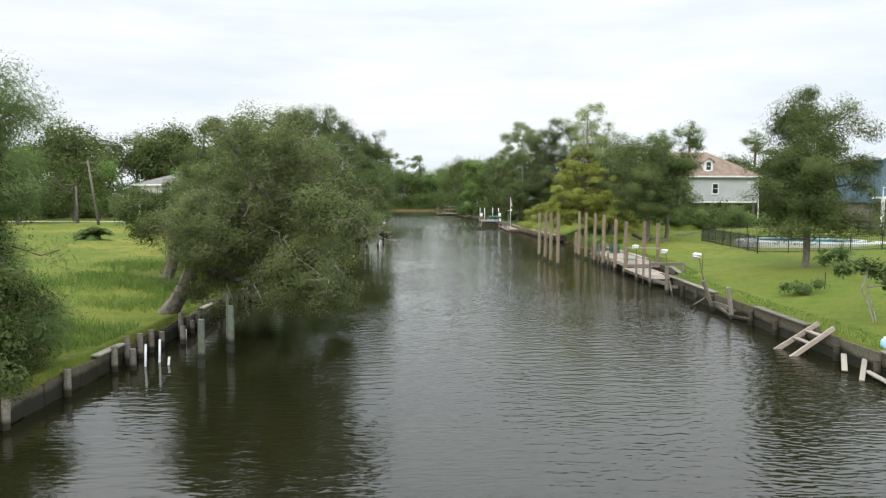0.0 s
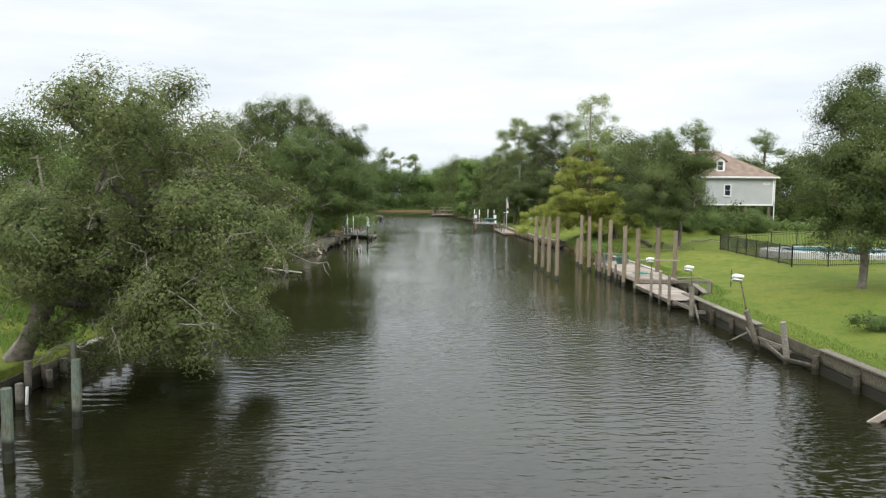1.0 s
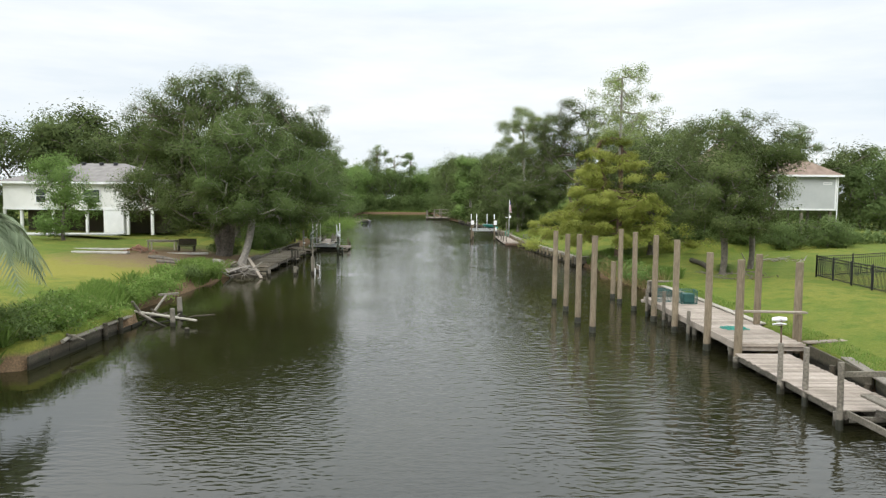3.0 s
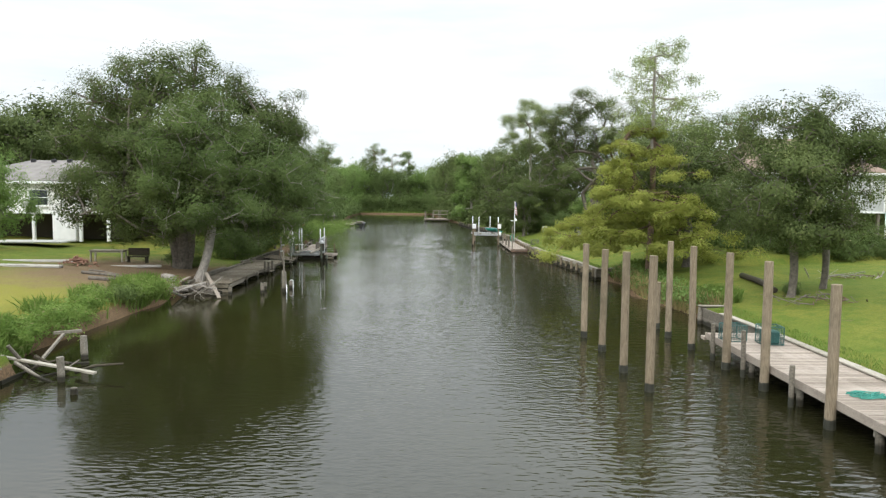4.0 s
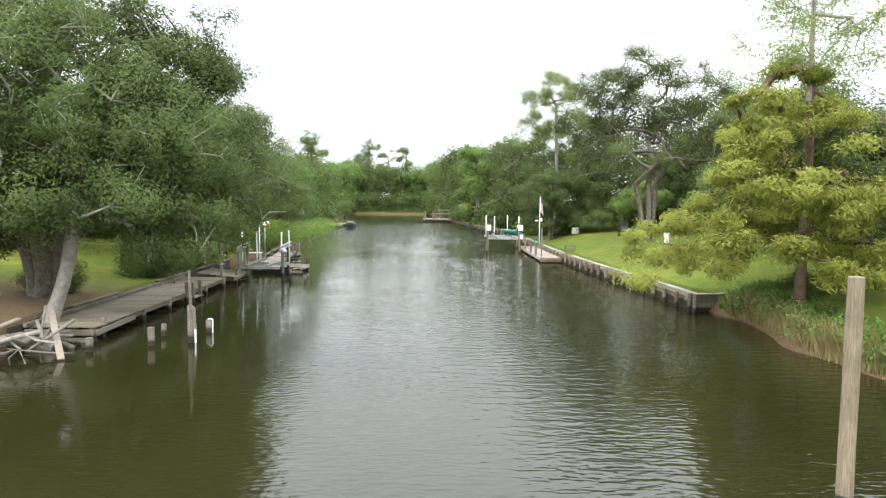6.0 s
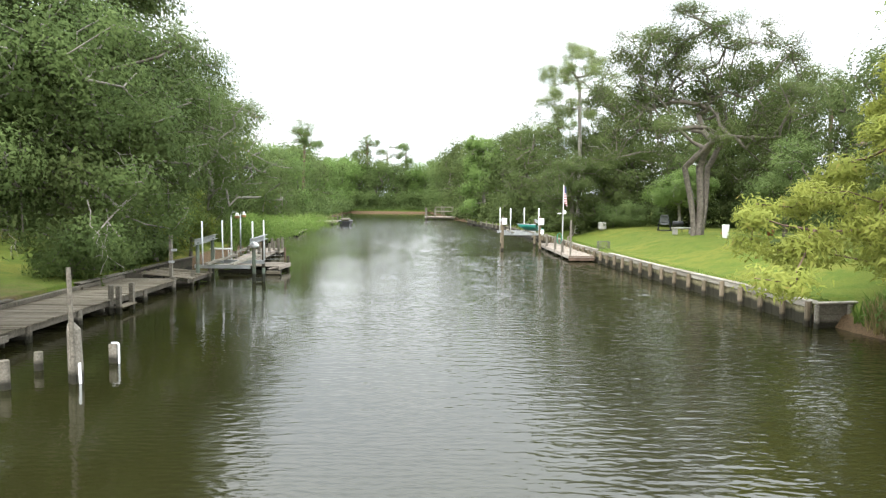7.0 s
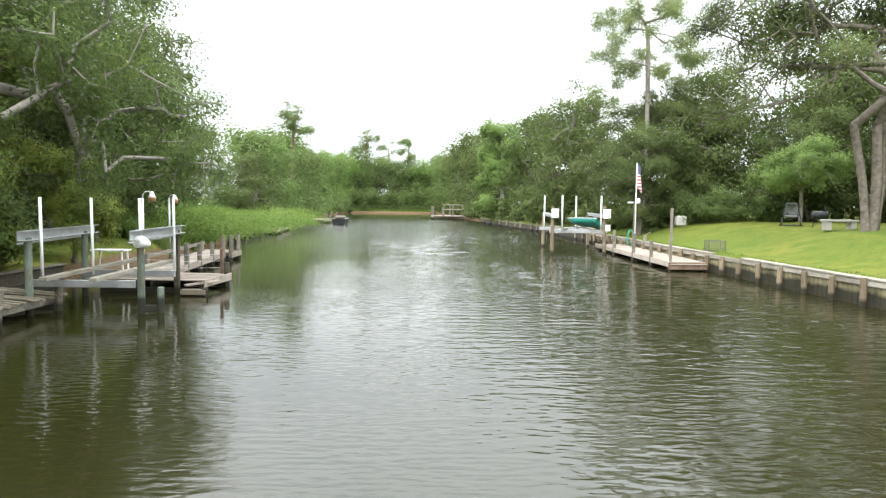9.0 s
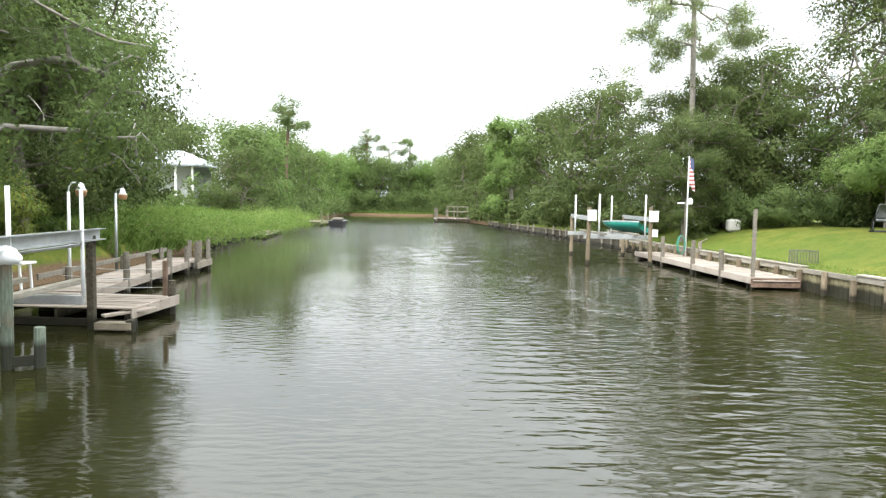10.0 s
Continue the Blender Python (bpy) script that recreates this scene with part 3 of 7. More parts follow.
def tree_kind(name, seed, trunk_h, r0, lobes, clumps, per, size, spread, leafm, barkm="bark", lean=(0, 0), droop=0.15, slim=0.5, shell=0.45,
              label="", sag=0.08, least=0.0, stems=1, step=0.8, mix=None, twigs=0, plain_crown=False, flat=0.8):
    """A tree at the origin: a trunk with limbs, and a crown of many leaves."""
    rng = np.random.default_rng(seed)
    ends = in_lobes(lobes, clumps, rng, shell)
    ends[:, 2] = np.maximum(ends[:, 2], 0.35)
    tl = trunk_line(trunk_h, lean, 0.12 * min(1, trunk_h / 3), rng)
    P, par = skeleton_of(tl, ends, rng, step, sag)
    v, f = limbs(P, par, r0, least=least)
    for k in range(stems - 1):
        a = 2.4 * k + 0.7
        tl2 = [(p[0] + math.cos(a) * (0.25 + 0.16 * p[2]), p[1] + math.sin(a) * (0.25 + 0.16 * p[2]), p[2]) for p in tl]
        near = ends[rng.choice(len(ends), max(6, len(ends) // 6), replace=False)]
        P2, par2 = skeleton_of(tl2, near, rng, step, sag)
        v2, f2 = limbs(P2, par2, r0 * 0.8, least=least)
        f = np.concatenate([f, f2 + len(v)])
        v = np.concatenate([v, v2])
    top = new(name)
    tagged(top, label or name.replace("_", " "), "tree")
    part("trunk", array_mesh("trunk", v, f), M[barkm], top, smooth=True)
    sp = spread * rng.uniform(0.6, 1.3, len(ends))
    # sprays deep in the crown carry few large leaves, those on the outside many small ones
    lob = np.array([l_[:6] for l_ in lobes])
    rel = (ends[:, None] - lob[None, :, :3]) / lob[None, :, 3:6]
    far_ = np.linalg.norm(rel, axis=2)
    deep = np.min(far_, axis=1) < 0.74
    outs = rel[np.arange(len(ends)), np.argmin(far_, axis=1)]
    outs /= np.maximum(0.3, np.linalg.norm(outs, axis=1))[:, None]
    near_ = np.ones(len(ends), bool) if plain_crown else ~deep
    sets = [(ends[near_], sp[near_], per if plain_crown else int(per * 1.55), size if plain_crown else size * 0.62, leafm, outs[near_])]
    if not plain_crown and deep.any():
        sets.append((ends[deep], sp[deep], max(6, int(per * 0.55)), size * 0.9, leafm, outs[deep]))
    if mix:
        share, second, pl = mix
        some = near_ & (rng.random(len(ends)) < share)
        sets.append((ends[some], sp[some] * 0.95, pl, size * (1 if plain_crown else 0.66), second, outs[some]))
    for e_, s_, n_, z_, m_, o_ in sets:
        if len(e_):
            lv, lf, ln_ = leaves(e_, s_, n_, z_, rng, droop, slim, o_, flat)
            part("crown", array_mesh("crown", lv, lf, ln_), M[m_], top)
    if twigs:
        tb = Build()
        q = random.Random(seed)
        out = ends[~deep] if (~deep).any() else ends
        mid_ = Vector(ends.mean(0))
        for _ in range(twigs):
            e = Vector(out[q.randrange(len(out))])
            d = (e - mid_).normalized() + Vector((q.gauss(0, 0.6), q.gauss(0, 0.6), q.gauss(0, 0.4)))
            d.normalize()
            L = q.uniform(0.7, 1.7)
            pts, p_ = [], e - d * L * 0.7
            for i in range(6):
                pts.append(p_.copy())
                d = (d + Vector((q.gauss(0, 0.3), q.gauss(0, 0.3), q.gauss(0, 0.3) - 0.05))).normalized()
                p_ = p_ + d * L * 0.2
            tb.tube(pts, [0.019, 0.017, 0.014, 0.011, 0.008, 0.004], 3, cap=False)
            for _k in range(4):
                f_ = pts[q.randrange(2, 6)]
                d2 = (d + Vector((q.gauss(0, 0.9), q.gauss(0, 0.9), q.gauss(0, 0.7)))).normalized()
                m_ = f_ + d2 * L * 0.16
                tb.tube([f_, m_, m_ + (d2 + Vector((q.gauss(0, 0.6), q.gauss(0, 0.6), q.gauss(0, 0.6)))).normalized() * L * 0.16], [0.009, 0.007, 0.003], 3, cap=False)
        part("bare_twig", tb, M["palebark"], top, "bare grey twigs")["kind"] = "stuff"
    return top


def stand(kind, x, y, rz=0.0, s=1.0, sz=None, label="", group="", sink=0.1):
    """A copy of a tree kind on the ground."""
    ob = copy_thing(kind, Matrix.Identity(4))
    ob.matrix_basis = pose(x, y, land(x, y) - sink, 0, 0, rz) @ Matrix.Diagonal((s, s, sz or s, 1))
    if label:
        ob["label"] = label
    if group:
        ob["group"] = group
    return ob


def put(ob, x, y, rz=0.0, sink=0.1):
    ob.matrix_basis = pose(x, y, land(x, y) - sink, 0, 0, rz)
    return ob


# the overhanging oaks on the bank
put(tree_kind("live_oak", 11, 3.4, 0.34,
              [(4.6, -1.8, 5.5, 2.2, 2.3, 1.5), (6.4, -2.0, 3.7, 1.9, 2.1, 1.5), (3.4, -1.8, 3.4, 2.0, 2.3, 1.5), (5.6, -0.9, 1.9, 2.1, 2.5, 1.5), (5.4, 0.8, 1.0, 1.8, 2.3, 1.1), (4.7, -3.9, 6.1, 1.3, 1.4, 0.9), (2.4, -2.0, 3.5, 1.6, 1.8, 1.0), (6.2, -2.6, 1.8, 1.5, 1.6, 1.2), (1.8, -0.8, 2.0, 1.5, 1.7, 1.2), (3.4, -0.6, 1.2, 1.5, 1.7, 1.0)],
              980, 135, 0.12, 0.27, "oakgrey", "bark", lean=(2.2, -0.8), droop=0.25, shell=0.42,
              label="large grey-green live oak leaning out over the water", twigs=100, mix=(0.3, "oak", 60)), -10.2, 26.4)
put(tree_kind("live_oak", 12, 2.4, 0.3,
              [(-0.9, 0.3, 3.1, 2.0, 2.1, 1.2), (1.1, -0.3, 3.3, 2.0, 2.1, 1.4), (2.6, -1.2, 2.3, 1.7, 1.9, 1.4), (3.6, -1.8, 1.3, 1.4, 1.8, 1.0)],
              420, 110, 0.16, 0.28, "oak", "bark", lean=(0.9, -0.2), droop=0.3, label="low spreading oak with a leaning trunk on the grassy bank",
              mix=(0.3, "oakgrey", 60)), -13.4, 34.3)
put(tree_kind("live_oak", 14, 3.0, 0.26,
              [(0.6, 0.2, 5.4, 1.9, 2.0, 1.5), (1.6, -0.4, 3.7, 1.9, 2.2, 1.5), (2.2, 0.4, 1.9, 1.7, 2.2, 1.3), (-0.6, 0.3, 4.0, 1.7, 1.8, 1.4), (1.0, 0.0, 6.5, 1.1, 1.2, 0.8)],
              520, 100, 0.16, 0.28, "oak", "bark", lean=(0.8, 0.2), droop=0.3, label="dark bushy oak at the end of the old bulkhead", mix=(0.3, "oakgrey", 60), twigs=25), -11.6, 36.0)
put(tree_kind("live_oak", 15, 3.4, 0.22,
              [(0.0, 0.2, 7.0, 1.3, 1.5, 1.5), (0.3, -0.3, 5.2, 1.5, 1.7, 1.4), (0.6, 0.2, 3.4, 1.5, 1.7, 1.3), (1.0, -0.2, 1.6, 1.5, 1.8, 1.1), (-0.8, 0.3, 4.8, 1.3, 1.6, 1.5), (0.1, 0.0, 8.3, 0.8, 0.9, 0.6)],
              420, 100, 0.13, 0.28, "oak", "bark", lean=(0.3, 0.2), droop=0.3, label="dark oak crowding the unwalled bank", mix=(0.3, "oakgrey", 60), twigs=20), -13.7, 43.0)
# pine at the near corner of the bank
put(tree_kind("pine_tree", 13, 7.0, 0.2,
              [(0, 0, 6.4, 1.7, 2.0, 1.2), (0.3, -0.3, 4.4, 1.6, 2.0, 1.1), (0.7, 0.4, 2.4, 1.5, 1.7, 1.1), (1.1, 0.5, 0.7, 1.2, 1.4, 0.8)],
              420, 150, 0.24, 0.36, "pine", "pinebark", slim=0.14, droop=0.1, label="bushy pine with browning needle tips"), -11.5, 17.4)
put(tree_kind("bush", 16, 1.4, 0.08, [(0, 0, 1.0, 1.2, 1.3, 0.9), (-0.2, 0.3, 2.3, 1.2, 1.3, 1.0), (-0.5, 0.2, 3.3, 0.9, 1.0, 0.7), (0.5, -0.3, 0.5, 1.0, 1.1, 0.6)], 260, 90, 0.12, 0.24, "oak", "bark", droop=0.3,
              label="dense dark bush hanging over the old bulkhead", mix=(0.3, "oakgrey", 40)), -10.0, 16.2)["category"] = "bush"
# oaks behind the old dock
put(tree_kind("live_oak", 21, 3.6, 0.42,
              [(0, 0, 10.6, 4.6, 4.8, 3.0), (-3.9, 0.5, 9.2, 3.4, 4.0, 3.0), (4.0, 0, 8.6, 3.6, 4.2, 3.2), (-4.9, 0.5, 6.3, 2.8, 3.8, 2.5), (0.0, -1.5, 6.8, 4.8, 4.2, 2.9), (6.2, 1.0, 5.6, 2.8, 4.0, 2.7), (-4.2, -1.8, 4.1, 3.2, 3.4, 1.8), (3.5, -2.5, 4.1, 3.4, 3.2, 1.8), (-0.4, -2.2, 4.3, 3.2, 3.0, 1.6), (-3.4, -2.8, 3.0, 2.4, 2.2, 1.1), (1.6, -3.0, 3.1, 2.4, 2.0, 1.0), (5.2, -1.4, 3.4, 2.4, 2.4, 1.3), (-1.4, 0.2, 12.6, 3.0, 3.2, 1.5), (-5.4, 0.4, 9.6, 2.2, 2.8, 1.8), (5.6, 0.6, 8.4, 2.6, 3.2, 2.2)],
              1500, 120, 0.2, 0.4, "oak", "bark", stems=3, label="great dark oak with several trunks beside the old dock", twigs=70, mix=(0.35, "green", 40)), -14.3, 77.0)
put(tree_kind("live_oak", 22, 4.0, 0.27,
              [(2.6, 1.6, 6.4, 3.6, 4.0, 3.0), (4.4, 3.4, 4.4, 2.8, 3.6, 2.4), (0.4, 0.0, 7.6, 3.2, 3.2, 2.6), (3.0, 6.0, 6.5, 3.2, 3.6, 3.2), (0.2, -1.2, 4.8, 2.4, 2.2, 1.5), (-1.8, -0.6, 5.6, 2.2, 2.2, 1.6), (2.8, 0.2, 4.0, 2.0, 2.4, 1.4)],
              760, 140, 0.15, 0.36, "green", "palebark", lean=(1.0, 0.6), label="pale-trunked oak leaning over the dock", twigs=45, mix=(0.35, "green", 50)), -11.9, 73.3)
put(tree_kind("live_oak", 23, 4.0, 0.36,
              [(3.4, 0.0, 6.2, 3.6, 4.0, 3.0), (0, 0, 8.4, 4.2, 4.2, 3.2), (5.2, 3.0, 4.2, 2.4, 3.4, 2.2), (-3, 1, 7, 3.5, 3.5, 3.0), (3.0, -3.0, 3.6, 2.2, 2.6, 1.8)],
              700, 130, 0.15, 0.36, "green", "palebark", lean=(1.4, 0.0), label="dark oak reaching over the old dock", twigs=80, mix=(0.3, "yellowing", 50)), -14.6, 91.0)
# yellow-green cypress
tr = random.Random(9)
tiers = []
for k in range(10):
    R = 7.4 - 0.6 * k
    for j in range(7 if k < 5 else 5):
        a = j * (6.283 / (7 if k < 5 else 5)) + k * 0.7 + tr.uniform(-0.35, 0.35)
        for q, w in ((0.34, 0.2), (0.58, 0.2), (0.84, 0.16)):
            tiers.append((R * q * math.cos(a) - 0.5, R * q * math.sin(a), 2.1 + k * 0.8 - 1.1 * q * q + tr.uniform(-0.2, 0.2), R * w, R * w, 0.3))
cyp = put(tree_kind("bald_cypress", 31, 12.8, 0.2, tiers, 1250, 66, 0.19, 0.3, "cypress", "pinebark", slim=0.3, droop=0.5, shell=0.5, sag=-0.06, step=1.0, flat=0.5, plain_crown=True,
                    label="yellow-green bald cypress with a thin pale spire"), 15.8, 75.2)
rng = np.random.default_rng(5)
sp_ends = in_lobes([(0, 0, 9.4, 3.1, 3.1, 1.0), (0.3, 0, 10.8, 2.8, 2.8, 1.0), (-0.2, 0, 12.2, 2.5, 2.5, 0.9), (0, 0, 13.6, 2.0, 2.0, 0.7)], 300, rng, 0.6)
P, par = skeleton_of([(0, 0, 8.0), (0, 0, 9.6), (0, 0, 11.2), (0, 0, 13.6)], sp_ends, rng, 0.8)
v, f = limbs(P, par, 0.1)
part("trunk", array_mesh("trunk", v, f), M["palebark"], cyp, smooth=True)
v, f, ln_ = leaves(sp_ends, 0.26, 34, 0.16, rng, 0.2, 0.3)
part("crown", array_mesh("crown", v, f, ln_), M["cypresspale"], cyp, "sparse pale needles of the spire")
put(tree_kind("oak_tree", 32, 3.4, 0.3, [(0, 0, 5.4, 3.4, 3.4, 3.0), (2.4, 1.0, 4.4, 3.0, 3.0, 2.4), (-1.0, 1.5, 6.6, 2.6, 2.6, 2.0)], 380, 80, 0.24, 0.4, "oak",
              label="dark oak standing behind the cypress"), 19.0, 77.5)
# lawn trees on the other bank
put(tree_kind("oak_tree", 33, 2.6, 0.2, [(0, 0, 4.6, 3.1, 3.1, 2.4), (0.4, 0, 6.8, 2.4, 2.4, 2.2), (-0.5, 0.3, 8.4, 1.5, 1.5, 1.3), (0.6, -0.6, 2.6, 2.8, 2.6, 1.3)],
              820, 95, 0.15, 0.3, "oak", label="dark upright oak on the lawn by the pool fence", mix=(0.3, "oakgrey", 50)), 20.3, 38.4)
put(tree_kind("oak_tree", 34, 3.0, 0.2, [(-0.3, 0, 5.0, 2.8, 3.0, 2.4), (-0.1, 0, 7.2, 2.2, 2.4, 2.0), (-0.6, 0.3, 8.8, 1.2, 1.3, 0.9), (0.0, -0.5, 3.2, 2.3, 2.3, 1.0)],
              480, 90, 0.17, 0.32, "oak", label="dark oak on the lawn behind the dock", mix=(0.3, "oakgrey", 50)), 19.2, 64.2)
put(tree_kind("oak_tree", 35, 3.0, 0.18, [(0, 0, 5.0, 2.8, 2.8, 2.6), (0.5, 0, 7.2, 2.0, 2.2, 1.8)], 320, 90, 0.17, 0.32, "oak",
              label="slender dark oak on the lawn"), 21.4, 65.5)
put(tree_kind("live_oak", 36, 4.4, 0.24, [(0.3, 0, 12.8, 2.4, 2.6, 1.9), (4.0, 0.4, 11.6, 2.4, 2.6, 1.7), (-3.4, -0.3, 11.5, 2.6, 2.6, 1.7), (-4.9, 0.4, 8.8, 2.2, 2.6, 1.7), (-0.8, 0.8, 9.4, 2.6, 2.8, 1.9), (4.7, -0.4, 8.4, 2.6, 2.8, 1.8),
              (1.7, 0.8, 10.8, 2.4, 2.6, 1.6), (6.6, 0.5, 10.2, 1.7, 2.2, 1.3), (-3.0, -1.2, 6.4, 2.4, 2.4, 1.5), (2.6, -1.2, 6.4, 2.4, 2.4, 1.4), (5.8, 0.8, 5.6, 2.0, 2.4, 1.4), (-5.4, 1.0, 5.6, 1.8, 2.2, 1.3)],
              900, 92, 0.17, 0.4, "oak", "bark", stems=3, label="big grey-trunked oak on the lawn", twigs=60, mix=(0.4, "oakgrey", 50)), 18.0, 102.0)
# the tall pine behind the second dock
tuft_at = random.Random(37)
tufts = []
for k in range(34):
    a, h = k * 2.4, (k + 0.5) / 34
    rr = 3.9 * math.sqrt(max(0.1, 1 - (2 * h - 0.85) ** 2)) * tuft_at.uniform(0.55, 1.0)
    tufts.append((rr * math.cos(a), rr * math.sin(a), 10.2 + 6.3 * h + tuft_at.uniform(-0.3, 0.3), tuft_at.uniform(0.7, 1.2), tuft_at.uniform(0.7, 1.2), tuft_at.uniform(0.35, 0.6)))
tufts += [(0.3, 0, 16.6, 0.9, 0.9, 0.5), (-0.7, 0.3, 16.2, 0.8, 0.8, 0.4), (-4.0, 0.2, 9.6, 0.8, 0.7, 0.3), (3.0, -0.3, 9.9, 0.7, 0.7, 0.3)]
put(tree_kind("tall_pine", 37, 13.6, 0.17, tufts, 1000, 36, 0.24, 0.32, "pinelight", "palebark", slim=0.13, sag=-0.1, plain_crown=True,
              label="tall airy pine above the dock"), 13.9, 120.5)
# a tree turning lime green among the dark ones on the far bank
put(tree_kind("broadleaf_tree", 38, 4.4, 0.26, [(0, 0, 7.0, 3.0, 3.0, 2.6), (0.8, -0.4, 10.4, 2.6, 2.6, 2.0), (-1.4, 0, 12.4, 1.8, 1.8, 1.3), (-2.0, 0.4, 8.2, 2.2, 2.2, 1.6), (-1.4, -0.8, 4.6, 2.2, 2.2, 1.8), (-2.2, -0.6, 2.4, 2.0, 2.4, 1.3)],
              420, 44, 0.26, 0.5, "bright", "palebark", label="tall tree turning lime green at the water's edge", plain_crown=True, mix=(0.55, "lime", 30), least=0.03), 8.4, 168.0)

# kinds that stand in the woods
broad = [
    tree_kind("broadleaf_tree", 41, 4.0, 0.3, [(0, 0, 6.8, 3.6, 3.6, 2.8), (1.6, 0.5, 8.6, 2.4, 2.4, 1.7), (-1.9, 0, 4.9, 2.6, 2.6, 2.0), (2.2, -0.5, 3.6, 2.4, 2.4, 2.0), (-0.6, 0.4, 2.2, 3.0, 3.0, 1.8)], 380, 40, 0.22, 0.48, "oak", label="dark green oak at the edge of the woods", plain_crown=True, least=0.03),
    tree_kind("broadleaf_tree", 42, 3.6, 0.26, [(0, 0, 6.0, 3.2, 3.2, 3.0), (-1.2, 0.5, 8.4, 2.0, 2.0, 1.7), (1.8, 0, 3.6, 2.6, 2.6, 2.2), (-1.5, 0, 2.2, 2.5, 2.5, 1.8)], 380, 40, 0.22, 0.48, "green", label="mid-green leafy tree at the edge of the woods", plain_crown=True, least=0.03),
    tree_kind("broadleaf_tree", 43, 3.4, 0.24, [(0, 0, 6.0, 2.6, 2.6, 3.0), (1.0, 0.5, 8.0, 1.8, 1.8, 1.8), (-1.4, 0, 3.4, 2.4, 2.4, 2.0), (1.2, 0, 2.0, 2.2, 2.2, 1.6)], 380, 40, 0.22, 0.48, "bright", label="light green leafy tree at the edge of the woods", plain_crown=True, least=0.03),
    tree_kind("tall_pine", 44, 13.0, 0.2, [(0, 0, 13.9, 2.4, 2.4, 1.2), (1.2, 0.4, 12.4, 2.2, 2.0, 0.9), (-1.6, 0, 11.6, 2.0, 1.9, 0.8)], 150, 46, 0.3, 0.42, "pine", "pinebark", slim=0.16, label="tall bare-stemmed pine with an umbrella top", plain_crown=True),
    tree_kind("tall_pine", 45, 12.6, 0.2, [(0.4, 0, 13.4, 1.9, 1.9, 0.8), (-1.8, 0.4, 12.0, 1.6, 1.5, 0.5), (1.8, 0, 10.8, 1.7, 1.5, 0.5), (-1.6, 0, 9.4, 1.3, 1.2, 0.4), (1.4, 0.3, 12.6, 1.3, 1.3, 0.5)], 90, 55, 0.28, 0.36, "pine", "palebark", slim=0.16, label="tall pale-stemmed pine with sparse tufts of needles", plain_crown=True),
    tree_kind("bush", 46, 0.8, 0.06, [(0, 0, 1.0, 1.2, 1.2, 0.9), (0.8, 0.3, 0.7, 1.0, 1.0, 0.7), (-0.7, 0.2, 0.6, 0.9, 0.9, 0.6)], 140, 60, 0.11, 0.26, "green", label="rounded green garden bush", plain_crown=True),
    tree_kind("broadleaf_tree", 47, 2.4, 0.14, [(0, 0, 4.2, 2.2, 2.2, 2.0), (1.0, -0.5, 3.0, 1.8, 1.8, 1.5), (-0.8, 0, 5.6, 1.4, 1.4, 1.1), (0.4, -0.6, 1.6, 1.8, 1.8, 1.1)], 300, 80, 0.2, 0.28, "yellowing", label="small tree with yellowing orange-tinged leaves", least=0.01),
]
broad += [
    tree_kind("broadleaf_tree", 81, 4.0, 0.3, [(0, 0, 6.8, 3.6, 3.6, 2.8), (1.6, 0.5, 8.6, 2.4, 2.4, 1.7), (-1.9, 0, 4.9, 2.6, 2.6, 2.0), (0, 0.4, 2.6, 3.2, 3.2, 2.2)], 200, 28, 0.34, 0.76, "oak", label="dark green oak deep in the woods", plain_crown=True, least=0.06),
    tree_kind("broadleaf_tree", 82, 3.6, 0.26, [(0, 0, 6.0, 3.2, 3.2, 3.0), (-1.2, 0.5, 8.4, 2.0, 2.0, 1.7), (0.8, 0, 3.0, 3.0, 3.0, 2.4)], 200, 28, 0.34, 0.76, "green", label="mid-green tree deep in the woods", plain_crown=True, least=0.06),
    tree_kind("broadleaf_tree", 83, 3.4, 0.24, [(0, 0, 6.0, 2.6, 2.6, 3.0), (1.0, 0.5, 8.0, 1.8, 1.8, 1.8), (-0.4, 0, 3.0, 2.8, 2.8, 2.2)], 200, 28, 0.34, 0.76, "bright", label="light green tree deep in the woods", plain_crown=True, least=0.06),
]
broad[5]["category"] = "bush"
wr = random.Random(7)


def wood_tree(k, x, y, s=1.0, sz=None, label=""):
    if k < 3 and (y > 150 or abs(x) > 40):
        k += 7
    return stand(broad[k], x, y, wr.uniform(0, 360), s * wr.uniform(0.95, 1.05), sz or s * wr.uniform(0.94, 1.08), label)


# finer-leaved trees close to the end of the flight
fine = [
    tree_kind("broadleaf_tree", 71, 4.0, 0.28, [(0, 0, 6.6, 3.2, 3.2, 2.6), (1.4, 0.5, 8.4, 2.2, 2.2, 1.6), (-1.6, 0, 4.8, 2.4, 2.4, 1.8), (2.0, -0.5, 3.8, 2.2, 2.2, 1.6), (-0.4, 0.4, 2.4, 2.6, 2.6, 1.4)], 460, 84, 0.18, 0.36, "oak", label="dark green tree overhanging the bank", mix=(0.4, "green", 40)),
    tree_kind("broadleaf_tree", 72, 3.6, 0.22, [(0, 0, 5.8, 2.8, 2.8, 2.4), (-1.0, 0.5, 7.8, 1.9, 1.9, 1.5), (1.6, 0, 3.8, 2.4, 2.4, 1.6), (-1.3, 0, 2.6, 2.2, 2.2, 1.3)], 430, 84, 0.18, 0.36, "green", "palebark", label="mid-green tree with bare twigs at the bank", twigs=30, mix=(0.3, "oakgrey", 40)),
]
